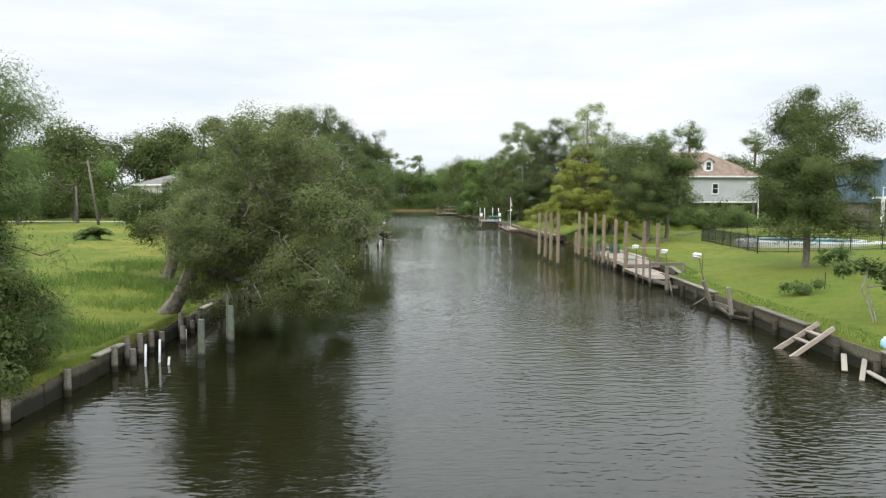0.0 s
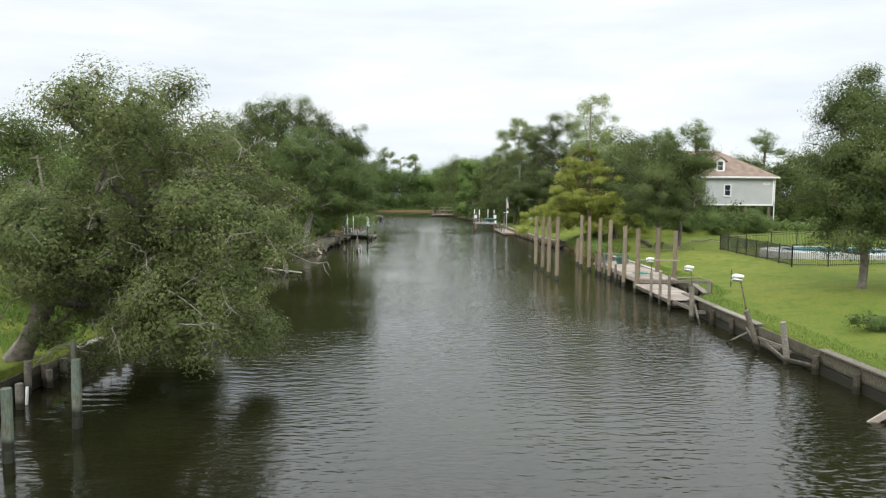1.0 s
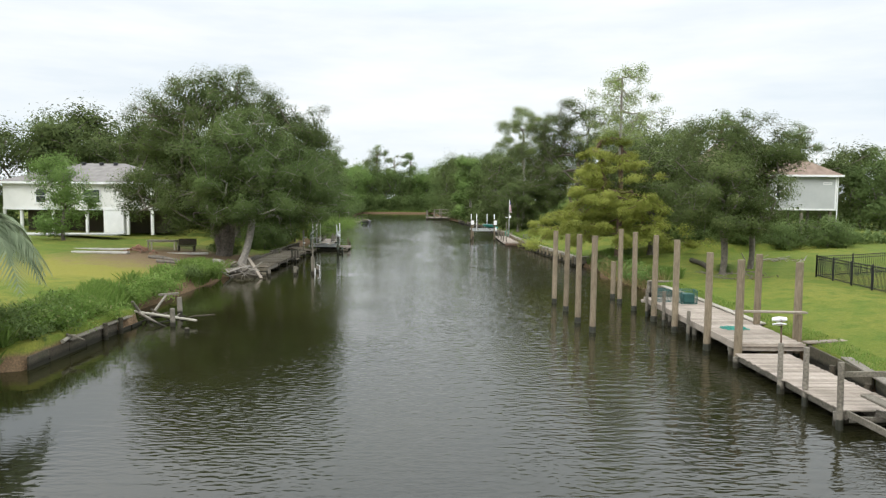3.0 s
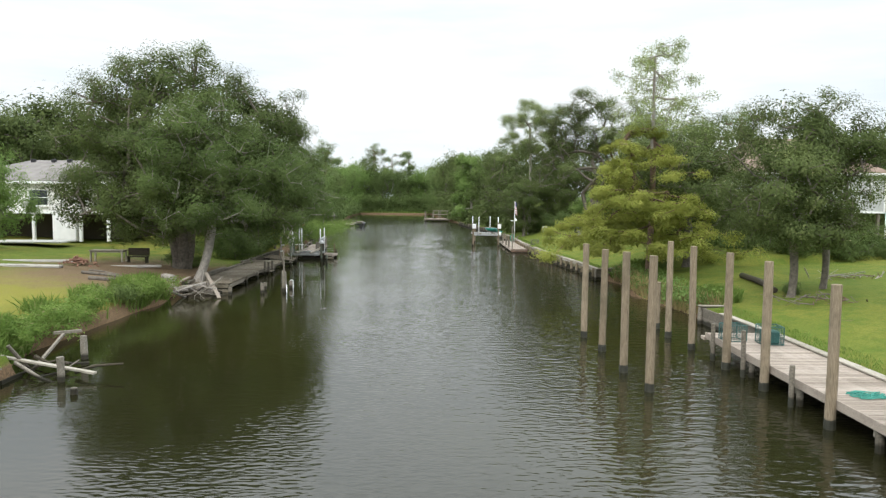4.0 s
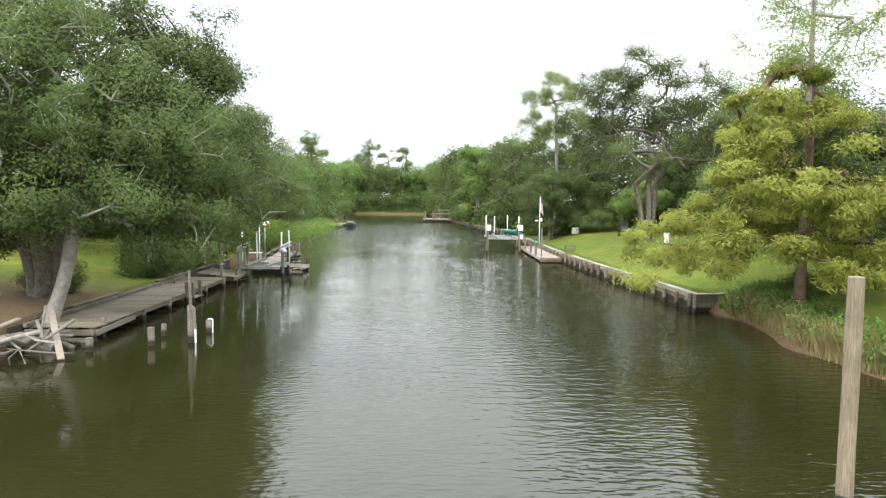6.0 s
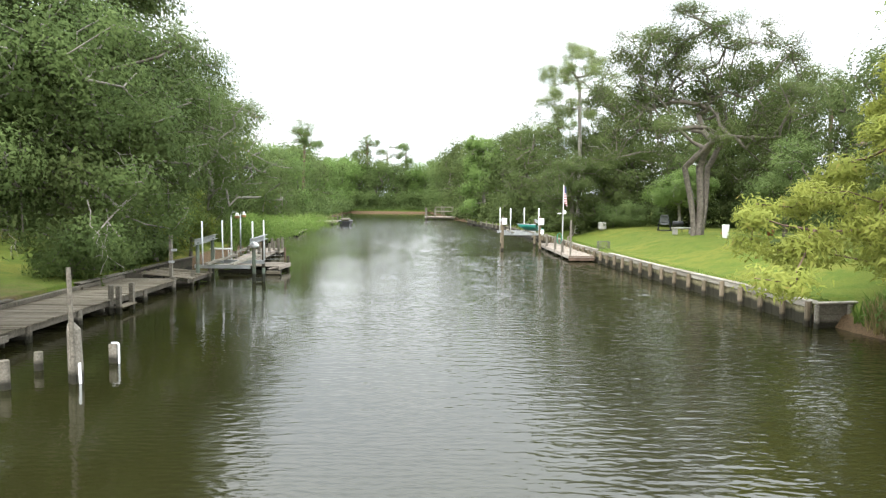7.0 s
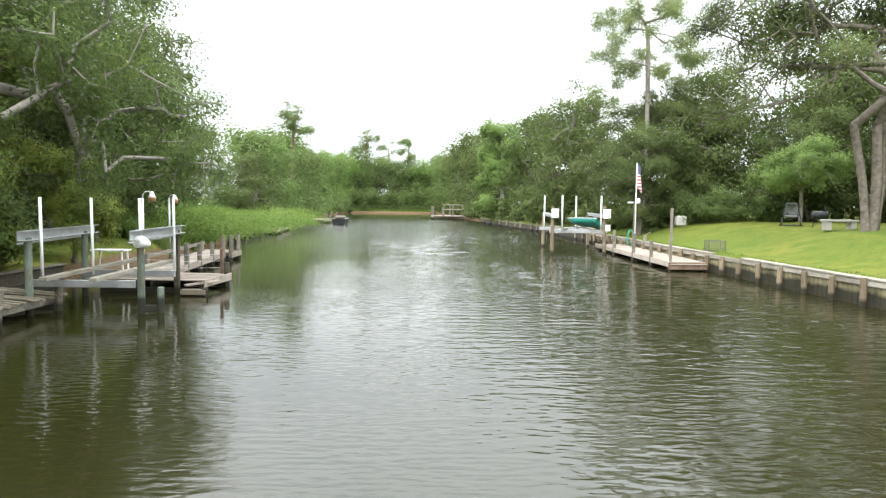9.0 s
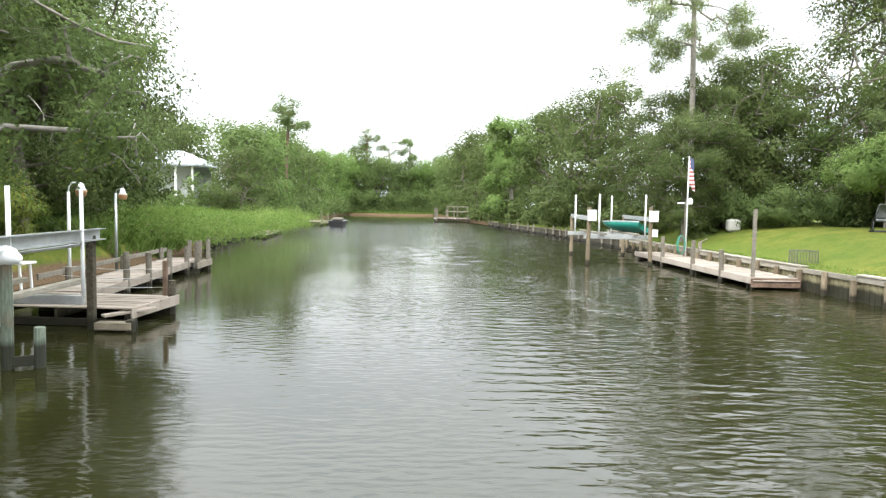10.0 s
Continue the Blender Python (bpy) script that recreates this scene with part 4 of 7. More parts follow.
for k, x, y, s in ((0, -16.6, 98.5, 1.2), (1, -18.6, 106.5, 1.15), (0, -18.2, 94, 1.15), (0, -15.6, 104.0, 1.12), (0, 13.0, 118.4, 0.78), (0, 14.2, 126.0, 1.05), (0, 16.6, 121.5, 0.95), (0, 22.5, 115.5, 0.8), (0, 27.0, 110.5, 0.85)):
    stand(fine[k], x, y, wr.uniform(0, 360), s, s * wr.uniform(0.95, 1.05))
for b in fine:
    for o in (*b.children_recursive, b):
        bpy.data.objects.remove(o)
# left bank, beyond the dock
for k, x, y, s in ((6, -12.9, 92.5, 0.9), (6, -13.4, 98.5, 0.62), (1, -17.4, 111.5, 0.85), (1, -22.5, 114, 0.9), (0, -26.5, 121, 0.85), (0, -30, 128, 0.9), (0, -18.9, 143, 0.72),
                   (0, -31, 160, 0.95), (1, -20.5, 151, 1.1), (2, -21, 160, 1.0), (1, -23.0, 172, 1.2), (1, -24, 184, 1.2), (0, -25, 198, 1.25), (2, -26, 212, 1.3), (2, -27, 226, 1.3), (1, -28, 240, 1.35), (2, -28, 252, 1.4)):
    wood_tree(k, x, y, s)
# right bank
for k, x, y, s in ((0, 19.0, 122, 1.05), (0, 13.4, 137, 1.15), (0, 12.6, 147, 1.2), (0, 11.6, 157, 1.25), (0, 13.4, 171, 1.25), (0, 9.0, 180, 1.3), (0, 7.2, 194, 1.35),
                   (0, 6.0, 208, 1.4), (0, 4.6, 224, 1.4), (1, 3.0, 240, 1.5), (1, 2.0, 254, 1.5), (2, 25, 125, 0.75), (0, 24, 119, 1.2), (0, 29, 116, 1.3), (0, 34, 110, 1.2), 
                   (0, 24.5, 91, 1.0), (1, 28, 84, 0.8), (0, 22.5, 86, 0.9), (1, 20, 95, 0.6), (0, 30, 125, 1.2), (0, 21, 128, 1.2)):
    wood_tree(k, x, y, s)
for k, x, y, s in ((3, 17, 150, 0.95), (4, -15.2, 276, 1.6), (4, -9.6, 278, 1.65), (3, -21.7, 276, 1.42), (3, -20.6, 169.5, 1.08), (3, 15, 172, 0.9)):
    wood_tree(k, x, y, s)
for k, x, y, s in ((1, -33, 170, 1.35), (0, -38, 166, 1.35), (2, -29, 180, 1.3), (0, -44, 162, 1.3)):
    wood_tree(k, x, y, s)
# far end
for i in range(16):
    wood_tree(wr.choice((0, 1, 1, 0, 1, 2)), -34 + i * 4.2 + wr.uniform(-1, 1), 270 + wr.uniform(-3, 8), wr.uniform(1.35, 1.6))
for i in range(13):
    wood_tree(wr.choice((0, 1, 2)), -38 + i * 4.4 + wr.uniform(-1, 1), 284 + wr.uniform(-3, 4), wr.uniform(1.3, 1.5))
# woods behind the lots
for i in range(15):
    wood_tree(wr.choice((0, 1, 1, 0, 1, 2)), -44 - wr.uniform(0, 12), 66 + i * 6 + wr.uniform(-2, 2), wr.uniform(0.8, 1.15))
for i in range(14):
    wood_tree(wr.choice((0, 1, 1, 0, 1, 2)), 54 + wr.uniform(0, 10), 72 + i * 6 + wr.uniform(-2, 2), wr.uniform(0.8, 1.1))
for i in range(12):
    wood_tree(wr.choice((0, 0, 1, 2)), -46 + i * 2.6, 106 + wr.uniform(-4, 8), wr.uniform(0.95, 1.2))
for i in range(9):
    wood_tree(wr.choice((0, 1, 1)), 38 + i * 4.5, 116 + wr.uniform(-4, 6), wr.uniform(0.7, 0.9))
for x, y, s in ((-65, 168, 1.4), (-56, 127, 0.95), (-44, 140, 1.0), (68, 151, 1.18), (79, 150, 1.0), (84.5, 150, 1.15), (53.4, 150, 1.3), (49, 156, 1.2), (92, 140, 1.05)):
    wood_tree(wr.choice((3, 4)), x, y, s)
put(tree_kind("broadleaf_tree", 48, 2.0, 0.12, [(0, 0, 3.0, 2.0, 1.8, 1.0), (1.5, 0.2, 3.4, 1.2, 1.2, 0.7), (-1.4, 0, 2.6, 1.1, 1.1, 0.7), (0.4, -0.5, 4.0, 1.0, 1.0, 0.6)], 330, 60, 0.22, 0.3, "lime", "palebark",
              label="small tree with light green leaves behind the lawn", twigs=16), 20.2, 112.0)
wood_tree(2, -28.8, 81.0, 0.72)
put(tree_kind("sapling", 91, 1.3, 0.035, [(-0.9, 0.2, 1.9, 0.9, 0.7, 0.3), (0.0, 0.0, 1.8, 0.7, 0.6, 0.4), (-1.5, 0.3, 2.3, 0.6, 0.5, 0.2), (0.5, 0, 1.3, 0.4, 0.4, 0.25)], 60, 34, 0.16, 0.17, "green", "palebark", lean=(-0.5, 0.1), plain_crown=True, stems=2,
              label="slender leaning sapling with feathery leaves on the lawn"), 15.29, 24.12)
put(tree_kind("sapling", 92, 0.5, 0.02, [(0.0, 0.0, 0.35, 0.5, 0.5, 0.2), (0.7, 0.1, 0.65, 0.5, 0.4, 0.15), (-0.6, 0, 0.4, 0.4, 0.4, 0.12)], 36, 30, 0.12, 0.15, "green", "palebark", plain_crown=True,
              label="low sprawling sapling on the mown lawn"), 16.13, 30.65)
for i in range(16):
    wood_tree(wr.choice((0, 0, 1)), -84 + i * 3.6 + wr.uniform(-1, 1), 108 + wr.uniform(-3, 5), wr.uniform(1.1, 1.35))
# garden bushes
for x, y, s in ((16.8, 119, 1.3), (15.2, 121.5, 1.0), (17.6, 116.5, 1.1), (20.5, 116, 1.0), (25.5, 113, 1.0), (27.8, 111, 0.9), (17.2, 77.4, 0.7), (19.6, 64.8, 0.35), (30, 78, 1.3), (33, 78, 1.4),
                (27, 79, 1.2), (-14.6, 78.6, 0.9), (-13.2, 85.0, 1.3), (-13.0, 88.2, 1.2), (-13.6, 93.5, 1.3), (-14.2, 90.6, 1.5)):
    wood_tree(5, x, y, s)
for b in broad:
    for o in (*b.children_recursive, b):
        bpy.data.objects.remove(o)


# ---- undergrowth, weeds, reeds ----
def thicket(name, label, line, width, height, per_m, leafm, size, seed, spread=0.4, per=30, patch=-1.0):
    """A hedge of leaves along a line on the ground."""
    rg = np.random.default_rng(seed)
    pts = []
    for (x0, y0), (x1, y1) in zip(line, line[1:]):
        L = math.hypot(x1 - x0, y1 - y0)
        for _ in range(int(L * per_m)):
            t = rg.random()
            x, y = x0 + (x1 - x0) * t + rg.normal(0, width), y0 + (y1 - y0) * t + rg.normal(0, width)
            if noise.noise((x * 0.3, y * 0.3, seed + 0.5)) < patch:
                continue
            hh = height * (0.55 + 0.6 * noise.noise((x * 0.25, y * 0.25, seed)))
            pts.append((x, y, land(x, y) + max(0.15, hh) * rg.random() ** 0.7))
    lv, lf, ln_ = leaves(np.array(pts), spread, per, size, rg, 0.0, 0.5)
    return tagged(part(name, array_mesh(name, lv, lf, ln_), M[leafm]), label, "undergrowth", kind="stuff")


thicket("undergrowth", "dense green undergrowth below the bankside woods", [(-24.5, 112), (-25.5, 132), (-22.5, 148), (-20.2, 165), (-21.2, 185), (-23.5, 215), (-26, 262)], 0.9, 4.2, 7, "green", 0.4, 51)
thicket("undergrowth", "dense dark undergrowth below the overhanging trees", [(13.2, 124), (12.4, 140), (10.0, 155), (7.8, 172), (5.6, 192), (3.2, 215), (-0.4, 262)], 0.7, 3.8, 8, "oak", 0.4, 52)
thicket("undergrowth", "low woods closing the end of the canal", [(-40, 267), (-20, 266.5), (0, 267), (20, 268)], 1.5, 8.5, 15, "green", 0.5, 53, 0.7, 34)
thicket("undergrowth", "shrubby edge of the woods behind the lawn", [(17, 121), (22, 117), (28, 111), (33, 104), (36, 94), (32, 89)], 1.3, 3.8, 12, "oak", 0.3, 54)
thicket("undergrowth", "hedge and shrubs behind the pool lawn", [(24, 84.5), (30, 80), (40, 82), (52, 86), (70, 92), (90, 95)], 0.9, 1.5, 6, "green", 0.36, 55)
thicket("undergrowth", "edge of the woods behind the houses", [(-70, 95), (-50, 98), (-42, 102), (-30, 108), (-21, 112)], 1.5, 4.2, 6, "green", 0.45, 56)
thicket("undergrowth", "wooded far edge of the fields", [(-90, 60), (-62, 78), (-52, 96), (-46, 120), (-44, 160)], 2.0, 5.5, 4, "oak", 0.55, 57, 0.6)
thicket("undergrowth", "wooded edge beyond the garden fence", [(60, 60), (58, 80), (56, 110), (52, 150), (40, 200)], 2.0, 4.5, 4, "green", 0.5, 58, 0.6)


def blades(name, label, spots, height, width, mat, seed, lean=0.35, category="grass"):
    """Single blades of grass: tall narrow triangles bent at random."""
    rg = np.random.default_rng(seed)
    p = np.array(spots)
    n = len(p)
    a = rg.uniform(0, 2 * math.pi, n)
    h = height * rg.uniform(0.45, 1.25, n)
    side = np.stack([np.cos(a), np.sin(a), 0 * a], 1) * (width * rg.uniform(0.6, 1.4, n))[:, None]
    tip = p + np.stack([rg.normal(0, lean, n) * h, rg.normal(0, lean, n) * h, h], 1)
    mid = p + (tip - p) * 0.55 + np.array([0, 0, 0.08]) * h[:, None]
    v = np.stack([p - side, p + side, mid + side * 0.8, tip, mid - side * 0.8], 1).reshape(-1, 3)
    f = np.arange(n * 5).reshape(n, 5)
    return tagged(part(name, array_mesh(name, v, f), M[mat]), label, category, kind="stuff")


def spots_along(table, side, y0, y1, d0, d1, n, seed, patch=0.0, sc=0.3, lift=-0.03):
    rg = np.random.default_rng(seed)
    out = []
    while len(out) < n:
        y = rg.uniform(y0, y1)
        d = d0 + (d1 - d0) * rg.random()
        x = lerp_table(table, y) + side * d
        if patch and noise.noise((x * sc, y * sc, seed)) < patch - 1 + rg.random() * 0.4:
            continue
        z = land(x, y)
        if not walled(side, y) and d < 1.6:
            z = -0.45 + (z + 0.45) * smooth01((d - 0.05) / 1.5)
        if z > 0.02:
            out.append((x, y, z + lift))
    return out


blades("bank_weeds", "rank bright green weeds on the unwalled bank", spots_along(LEFT, -1, 37, 70.5, 0.7, 2.8, 12000, 61, 0.9), 0.6, 0.03, "weeds", 61)
blades("tall_grass", "knee-high grass behind the old bulkhead", spots_along(LEFT, -1, 16, 44, 0.3, 9, 12000, 62, 0.85), 0.32, 0.02, "weeds", 62)
blades("tall_grass", "overhanging tall grass on the bank beyond the walkway", spots_along(LEFT, -1, 107, 146, 0.1, 5.5, 14000, 63, 0.8), 1.05, 0.045, "weeds", 63, 0.45)
blades("tall_grass", "strip of yellow marsh grass at the end of the canal", [(x_, 262.2 + 2.5 * k_, 0.45) for x_ in np.arange(-25, -1, 0.04) for k_ in (-0.06, 0.1, 0.3)], 0.6, 0.07, "weeds", 60)
thicket("bank_shrubs", "lumpy green weeds and shrubs among the tall grass", [(-12.8, 107.5), (-13.4, 120), (-14.2, 134), (-14.8, 146)], 1.5, 2.0, 22, "weeds", 0.13, 70, 0.34, 34)
thicket("bank_shrubs", "dark green shrubs behind the tall grass", [(-16.4, 106), (-17.6, 112), (-19.2, 118)], 0.8, 1.5, 14, "green", 0.22, 71, 0.35, 30)
thicket("undergrowth", "low shrubs at the end of the canal", [(-28, 265.5), (-6, 265.2), (6, 265.5)], 0.7, 1.6, 10, "green", 0.4, 72, 0.5, 30)
blades("reeds", "dry straw-coloured reeds at the water's edge", spots_along(RIGHT, 1, 63.8, 79, 0.35, 1.1, 2600, 64), 0.85, 0.018, "reed", 64, 0.2)
blades("bank_weeds", "green weeds above the reeds", spots_along(RIGHT, 1, 63.8, 79.5, 0.8, 2.6, 6000, 65, 0.95), 0.55, 0.03, "weeds", 65)
blades("lawn_fringe", "grass fringe behind the timber bulkhead", spots_along(RIGHT, 1, 12, 63, 0.15, 1.2, 9000, 66), 0.13, 0.012, "weeds", 66)
blades("lawn_fringe", "grass fringe behind the posts of the bulkhead", spots_along(RIGHT, 1, 80, 124, 0.15, 0.9, 6000, 67), 0.1, 0.012, "weeds", 67)
thicket("bank_shrubs", "leafy green shrubs on the unwalled bank", [(-11.4, 38.5), (-11.3, 47), (-11.5, 56), (-12.2, 68)], 0.6, 0.9, 30, "weeds", 0.12, 68, 0.2, 46, -0.1)
thicket("bank_shrubs", "darker shrubs among the bank weeds", [(-11.8, 38), (-11.5, 48), (-12.2, 66)], 0.6, 1.0, 22, "green", 0.12, 73, 0.22, 46, 0.05)
thicket("bank_shrubs", "low leafy shrubs above the reeds", [(15.2, 64.5), (15.0, 70), (15.2, 78)], 0.5, 0.8, 14, "bright", 0.14, 69, 0.25, 26)


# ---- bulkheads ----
# dark with algae and tide; the lawn wall's shade is put into the colour too
M["sheetdark"] = wood("wet_shaded_wall_boards", (0.05, 0.043, 0.03), (0.18, 0.158, 0.112), stain=(0.035, 0.04, 0.02), grain=(3, 3, 1.0), amount=0.8, tide=0.3)
jr = random.Random(3)


def plank_mesh(name, size, mat, ch=0.008, seed=0):
    me = Build().box((0, 0, 0), size, None, ch).mesh(name)
    me.materials.append(M[mat])
    return me


def lay(name, me, parent, at, turn=(0, 0, 0)):
    ob = new(name, me)
    ob.parent = parent
    ob.matrix_basis = pose(*at, *turn)
    return ob


def bulkhead(label, table, side, y0, y1, top, spacing, rows, post_top, mats, rough, group="timber bulkheads", upright=False):
    """A retaining wall along the bank: boards one above another, posts in front, a cap on top."""
    wall_m, post_m, cap_m = mats
    root = tagged(new("bulkhead"), label, "bulkhead", group, "structure")
    n = max(1, round((y1 - y0) / spacing))
    step = (y1 - y0) / n
    bh = (top + 0.55) / rows
    boards = [plank_mesh("board", (0.07, step - 0.012, bh - 0.014), wall_m, 0.01) for _ in range(2)]
    caps = [plank_mesh("cap_board", (0.3, step * 2 - 0.012, 0.06), cap_m, 0.012)]
    posts = []
    for k in range(3):
        b = Build().tube([(0, 0, -1.4), (0.01 * k, 0, 0.1), (0, 0.01, post_top - 0.05 * k)], [0.1, 0.097, 0.09], 9, wob=0.05)
        me = b.mesh("post")
        me.materials.append(M[post_m])
        posts.append(me)
    if upright:
        wale = plank_mesh("wale", (0.07, step - 0.01, 0.17), cap_m, 0.012)
        sheets = [plank_mesh("board", (0.045, 0.24 - 0.008, top + 0.55 - 0.03 * k), wall_m, 0.008) for k in range(3)]
    for i in range(n + 1):
        y = y0 + i * step
        x = lerp_table(table, y)
        if jr.random() > rough * 0.5:
            lay("post", posts[i % 3], root, (x - side * (0.17 if upright else 0.13), y, jr.uniform(-0.08, 0.03) * (1 + 3 * rough)), (jr.uniform(-3, 3) * rough, jr.uniform(-4, 4) * rough - side * 0.5, jr.uniform(0, 360)))
    for i in range(n):
        y = y0 + (i + 0.5) * step
        x = lerp_table(table, y)
        yaw = math.degrees(math.atan2(lerp_table(table, y - step / 2) - lerp_table(table, y + step / 2), step))
        if upright:
            lay("wale", wale, root, (x - side * 0.055, y, top - 0.09), (0, 0, yaw))
            for q in range(round(step / 0.24)):
                yq = y0 + i * step + (q + 0.5) * 0.24
                lay("board", sheets[jr.randrange(3)], root, (lerp_table(table, yq) + side * (0.02 + jr.uniform(-0.008, 0.008)), yq, (top - 0.55) / 2 - jr.uniform(0, 0.02)), (0, jr.uniform(-0.6, 0.6), yaw))
        for r in range(0 if upright else rows):
            if r == rows - 1 and rows > 2 and rough > 0.9 and jr.random() < 0.4:
                continue
            lay("board", boards[(i + r) % 2], root, (x + side * (0.01 + jr.uniform(-0.015, 0.015)), y, -0.55 + (r + 0.5) * bh + (jr.uniform(-0.09, 0.05) * rough if r == rows - 1 else 0)), (jr.uniform(-1.6, 1.6) * rough, jr.uniform(-3, 3) * rough, yaw + jr.uniform(-0.6, 0.6) * rough))
        if i % 2 == 0 and i + 1 < n and jr.random() > rough * 0.7:
            ym = y + step / 2
            lay("cap_board", caps[0], root, (lerp_table(table, ym) + side * 0.03, ym, top + 0.035 + jr.uniform(-0.02, 0.02) * rough), (jr.uniform(-0.5, 0.5) * rough, jr.uniform(-3, 3) * rough, yaw))
    return root


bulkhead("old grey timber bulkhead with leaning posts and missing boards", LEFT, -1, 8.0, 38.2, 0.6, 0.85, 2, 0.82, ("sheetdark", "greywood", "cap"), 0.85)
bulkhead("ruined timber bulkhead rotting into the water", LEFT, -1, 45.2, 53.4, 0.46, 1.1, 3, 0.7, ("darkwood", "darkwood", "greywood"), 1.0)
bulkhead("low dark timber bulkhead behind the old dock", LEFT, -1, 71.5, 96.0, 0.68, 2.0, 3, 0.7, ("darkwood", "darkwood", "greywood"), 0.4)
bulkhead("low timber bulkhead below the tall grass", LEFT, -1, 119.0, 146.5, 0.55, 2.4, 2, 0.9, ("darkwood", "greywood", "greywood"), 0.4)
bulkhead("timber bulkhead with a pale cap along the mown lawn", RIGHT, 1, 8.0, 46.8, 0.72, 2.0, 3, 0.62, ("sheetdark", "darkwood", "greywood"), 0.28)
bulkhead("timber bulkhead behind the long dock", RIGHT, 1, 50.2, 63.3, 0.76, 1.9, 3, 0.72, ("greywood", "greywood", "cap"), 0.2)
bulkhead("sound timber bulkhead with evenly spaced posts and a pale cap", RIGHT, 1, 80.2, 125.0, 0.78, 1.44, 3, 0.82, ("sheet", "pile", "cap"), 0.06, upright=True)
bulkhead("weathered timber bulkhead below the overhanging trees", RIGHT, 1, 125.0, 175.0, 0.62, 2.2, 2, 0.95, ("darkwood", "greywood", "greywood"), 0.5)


def short_wall(label, p, q, top=0.76):
    """A return of a bulkhead across the bank."""
    root = tagged(new("bulkhead"), label, "bulkhead", "timber bulkheads", "structure")
    p, q = Vector(p), Vector(q)
    for r in range(3):
        b = Build().beam((p.x, p.y, -0.3 + 0.36 * r + 0.17), (q.x, q.y, -0.3 + 0.36 * r + 0.17), 0.07, 0.35, 0.01)
        part("board", b, M["greywood"], root)
    part("cap_board", Build().beam((p.x, p.y, top + 0.05), (q.x, q.y, top + 0.05), 0.26, 0.06, 0.012), M["cap"], root)
    for t in (0.0, 0.5, 1.0):
        c = p.lerp(q, t)
        part("post", Build().tube([(c.x, c.y - 0.12, -1.3), (c.x, c.y - 0.12, 0.74)], [0.09, 0.085], 9, wob=0.04), M["greywood"], root)


short_wall("timber return wall at the end of the lawn", (14.6, 63.45), (16.6, 63.5))
short_wall("weathered timber box wall at the end of the bulkhead", (13.5, 79.9), (15.9, 80.4))


# ---- mooring piles ----
M["slime"] = plain("tide_slime", (0.03, 0.03, 0.02), 0.5, 0.4, vary=0.4, scale=8, relief=0.4)
M["algaewood"] = wood("algae_timber", (0.09, 0.11, 0.085), (0.22, 0.26, 0.205), stain=(0.13, 0.065, 0.035), grain=(4, 4, 0.6), amount=0.85, tide=0.35)


def pile(x, y, top, r=0.13, group="mooring piles", lean=(0, 0), mat="pile", label="tall weathered round timber pile standing in the water", floor_=-1.5, name="mooring_piling"):
    at = lambda z: (lean[0] * (z - floor_) / (top - floor_), lean[1] * (z - floor_) / (top - floor_), z)
    girth = lambda z: r * (1.05 - 0.1 * (z - floor_) / (top - floor_))
    if top < 1.0:
        zs = [floor_, 0.0, top * 0.5, top]
        ob = part(name, Build().tube([at(z) for z in zs] + [at(top + 0.012)], [girth(z) for z in zs] + [r * 0.84], 12, wob=0.035), M[mat])
        ob.location = (x, y, 0)
        return tagged(ob, label, "piling", group)
    root = thing(name, (x, y, 0), label, "piling", group)
    zs = [0.24, 0.24 + (top - 0.24) * 0.25, 0.24 + (top - 0.24) * 0.5, 0.24 + (top - 0.24) * 0.75, top]
    part("shaft", Build().tube([at(z) for z in zs] + [at(top + 0.012)], [girth(z) for z in zs] + [r * 0.84], 12, wob=0.035), M[mat], root)
    zs = [floor_, -0.5, 0.0, 0.2, 0.26]
    part("tide_foot", Build().tube([at(z) for z in zs], [girth(z) * (1.05 if z < 0.25 else 1.0) for z in zs], 12, wob=0.05), M["slime"], root, "dark slimy foot at the tide line")
    return root


for x, y, top, lx in ((8.66, 60.1, 3.82, 0.03), (8.8, 57.5, 3.79, 0.05), (8.8, 54.4, 3.94, 0.0), (8.98, 52.2, 4.0, 0.02), (12.15, 60.2, 3.94, 0), (12.3, 57.9, 3.9, -0.05)):
    pile(x, y, top, 0.13, lean=(lx, 0.02))
pile(12.26, 62.1, 2.04, 0.14, label="short thick timber pile standing in the water")
for x, y, top in ((12.35, 54.9, 3.9), (12.45, 52.4, 3.85), (12.5, 49.0, 3.6), (12.6, 46.6, 3.55), (14.9, 50.3, 3.45), (15.05, 47.6, 3.4)):
    pile(x, y, top, 0.13, group="dock piles", label="tall weathered pile rising through the dock's edge")

for x, y, top, r in ((-8.63, 24.4, 0.62, 0.1), (-9.01, 26.3, 0.47, 0.09), (-9.26, 71.0, 0.44, 0.11),
                     (-7.6, 72.0, 0.6, 0.12), (-7.9, 73.6, 0.42, 0.1), (-9.4, 55.6, 0.8, 0.12), (-8.6, 52.7, 0.75, 0.11), (-7.6, 51.4, 0.18, 0.1)):
    pile(x, y, top, r, group="old stumps", mat="greywood", label="short rotten pile stump in the water", name="pile_stump", lean=(jr.uniform(-0.06, 0.06), 0))
for x, y, top in ((-6.59, 23.1, 1.55), (-6.86, 21.08, 1.46)):
    pile(x, y, top, 0.105, group="old stumps", mat="algaewood", label="green-topped rust-stained old pile standing in the water", name="mooring_piling", lean=(0.03, 0))
pile(-6.75, 23.35, 1.92, 0.06, group="old stumps", mat="algaewood", label="thin old pole standing behind a pile", name="mooring_piling")
pile(-8.76, 20.77, 0.62, 0.1, group="old stumps", mat="greywood", label="short rotten pile stump in the water", name="pile_stump")
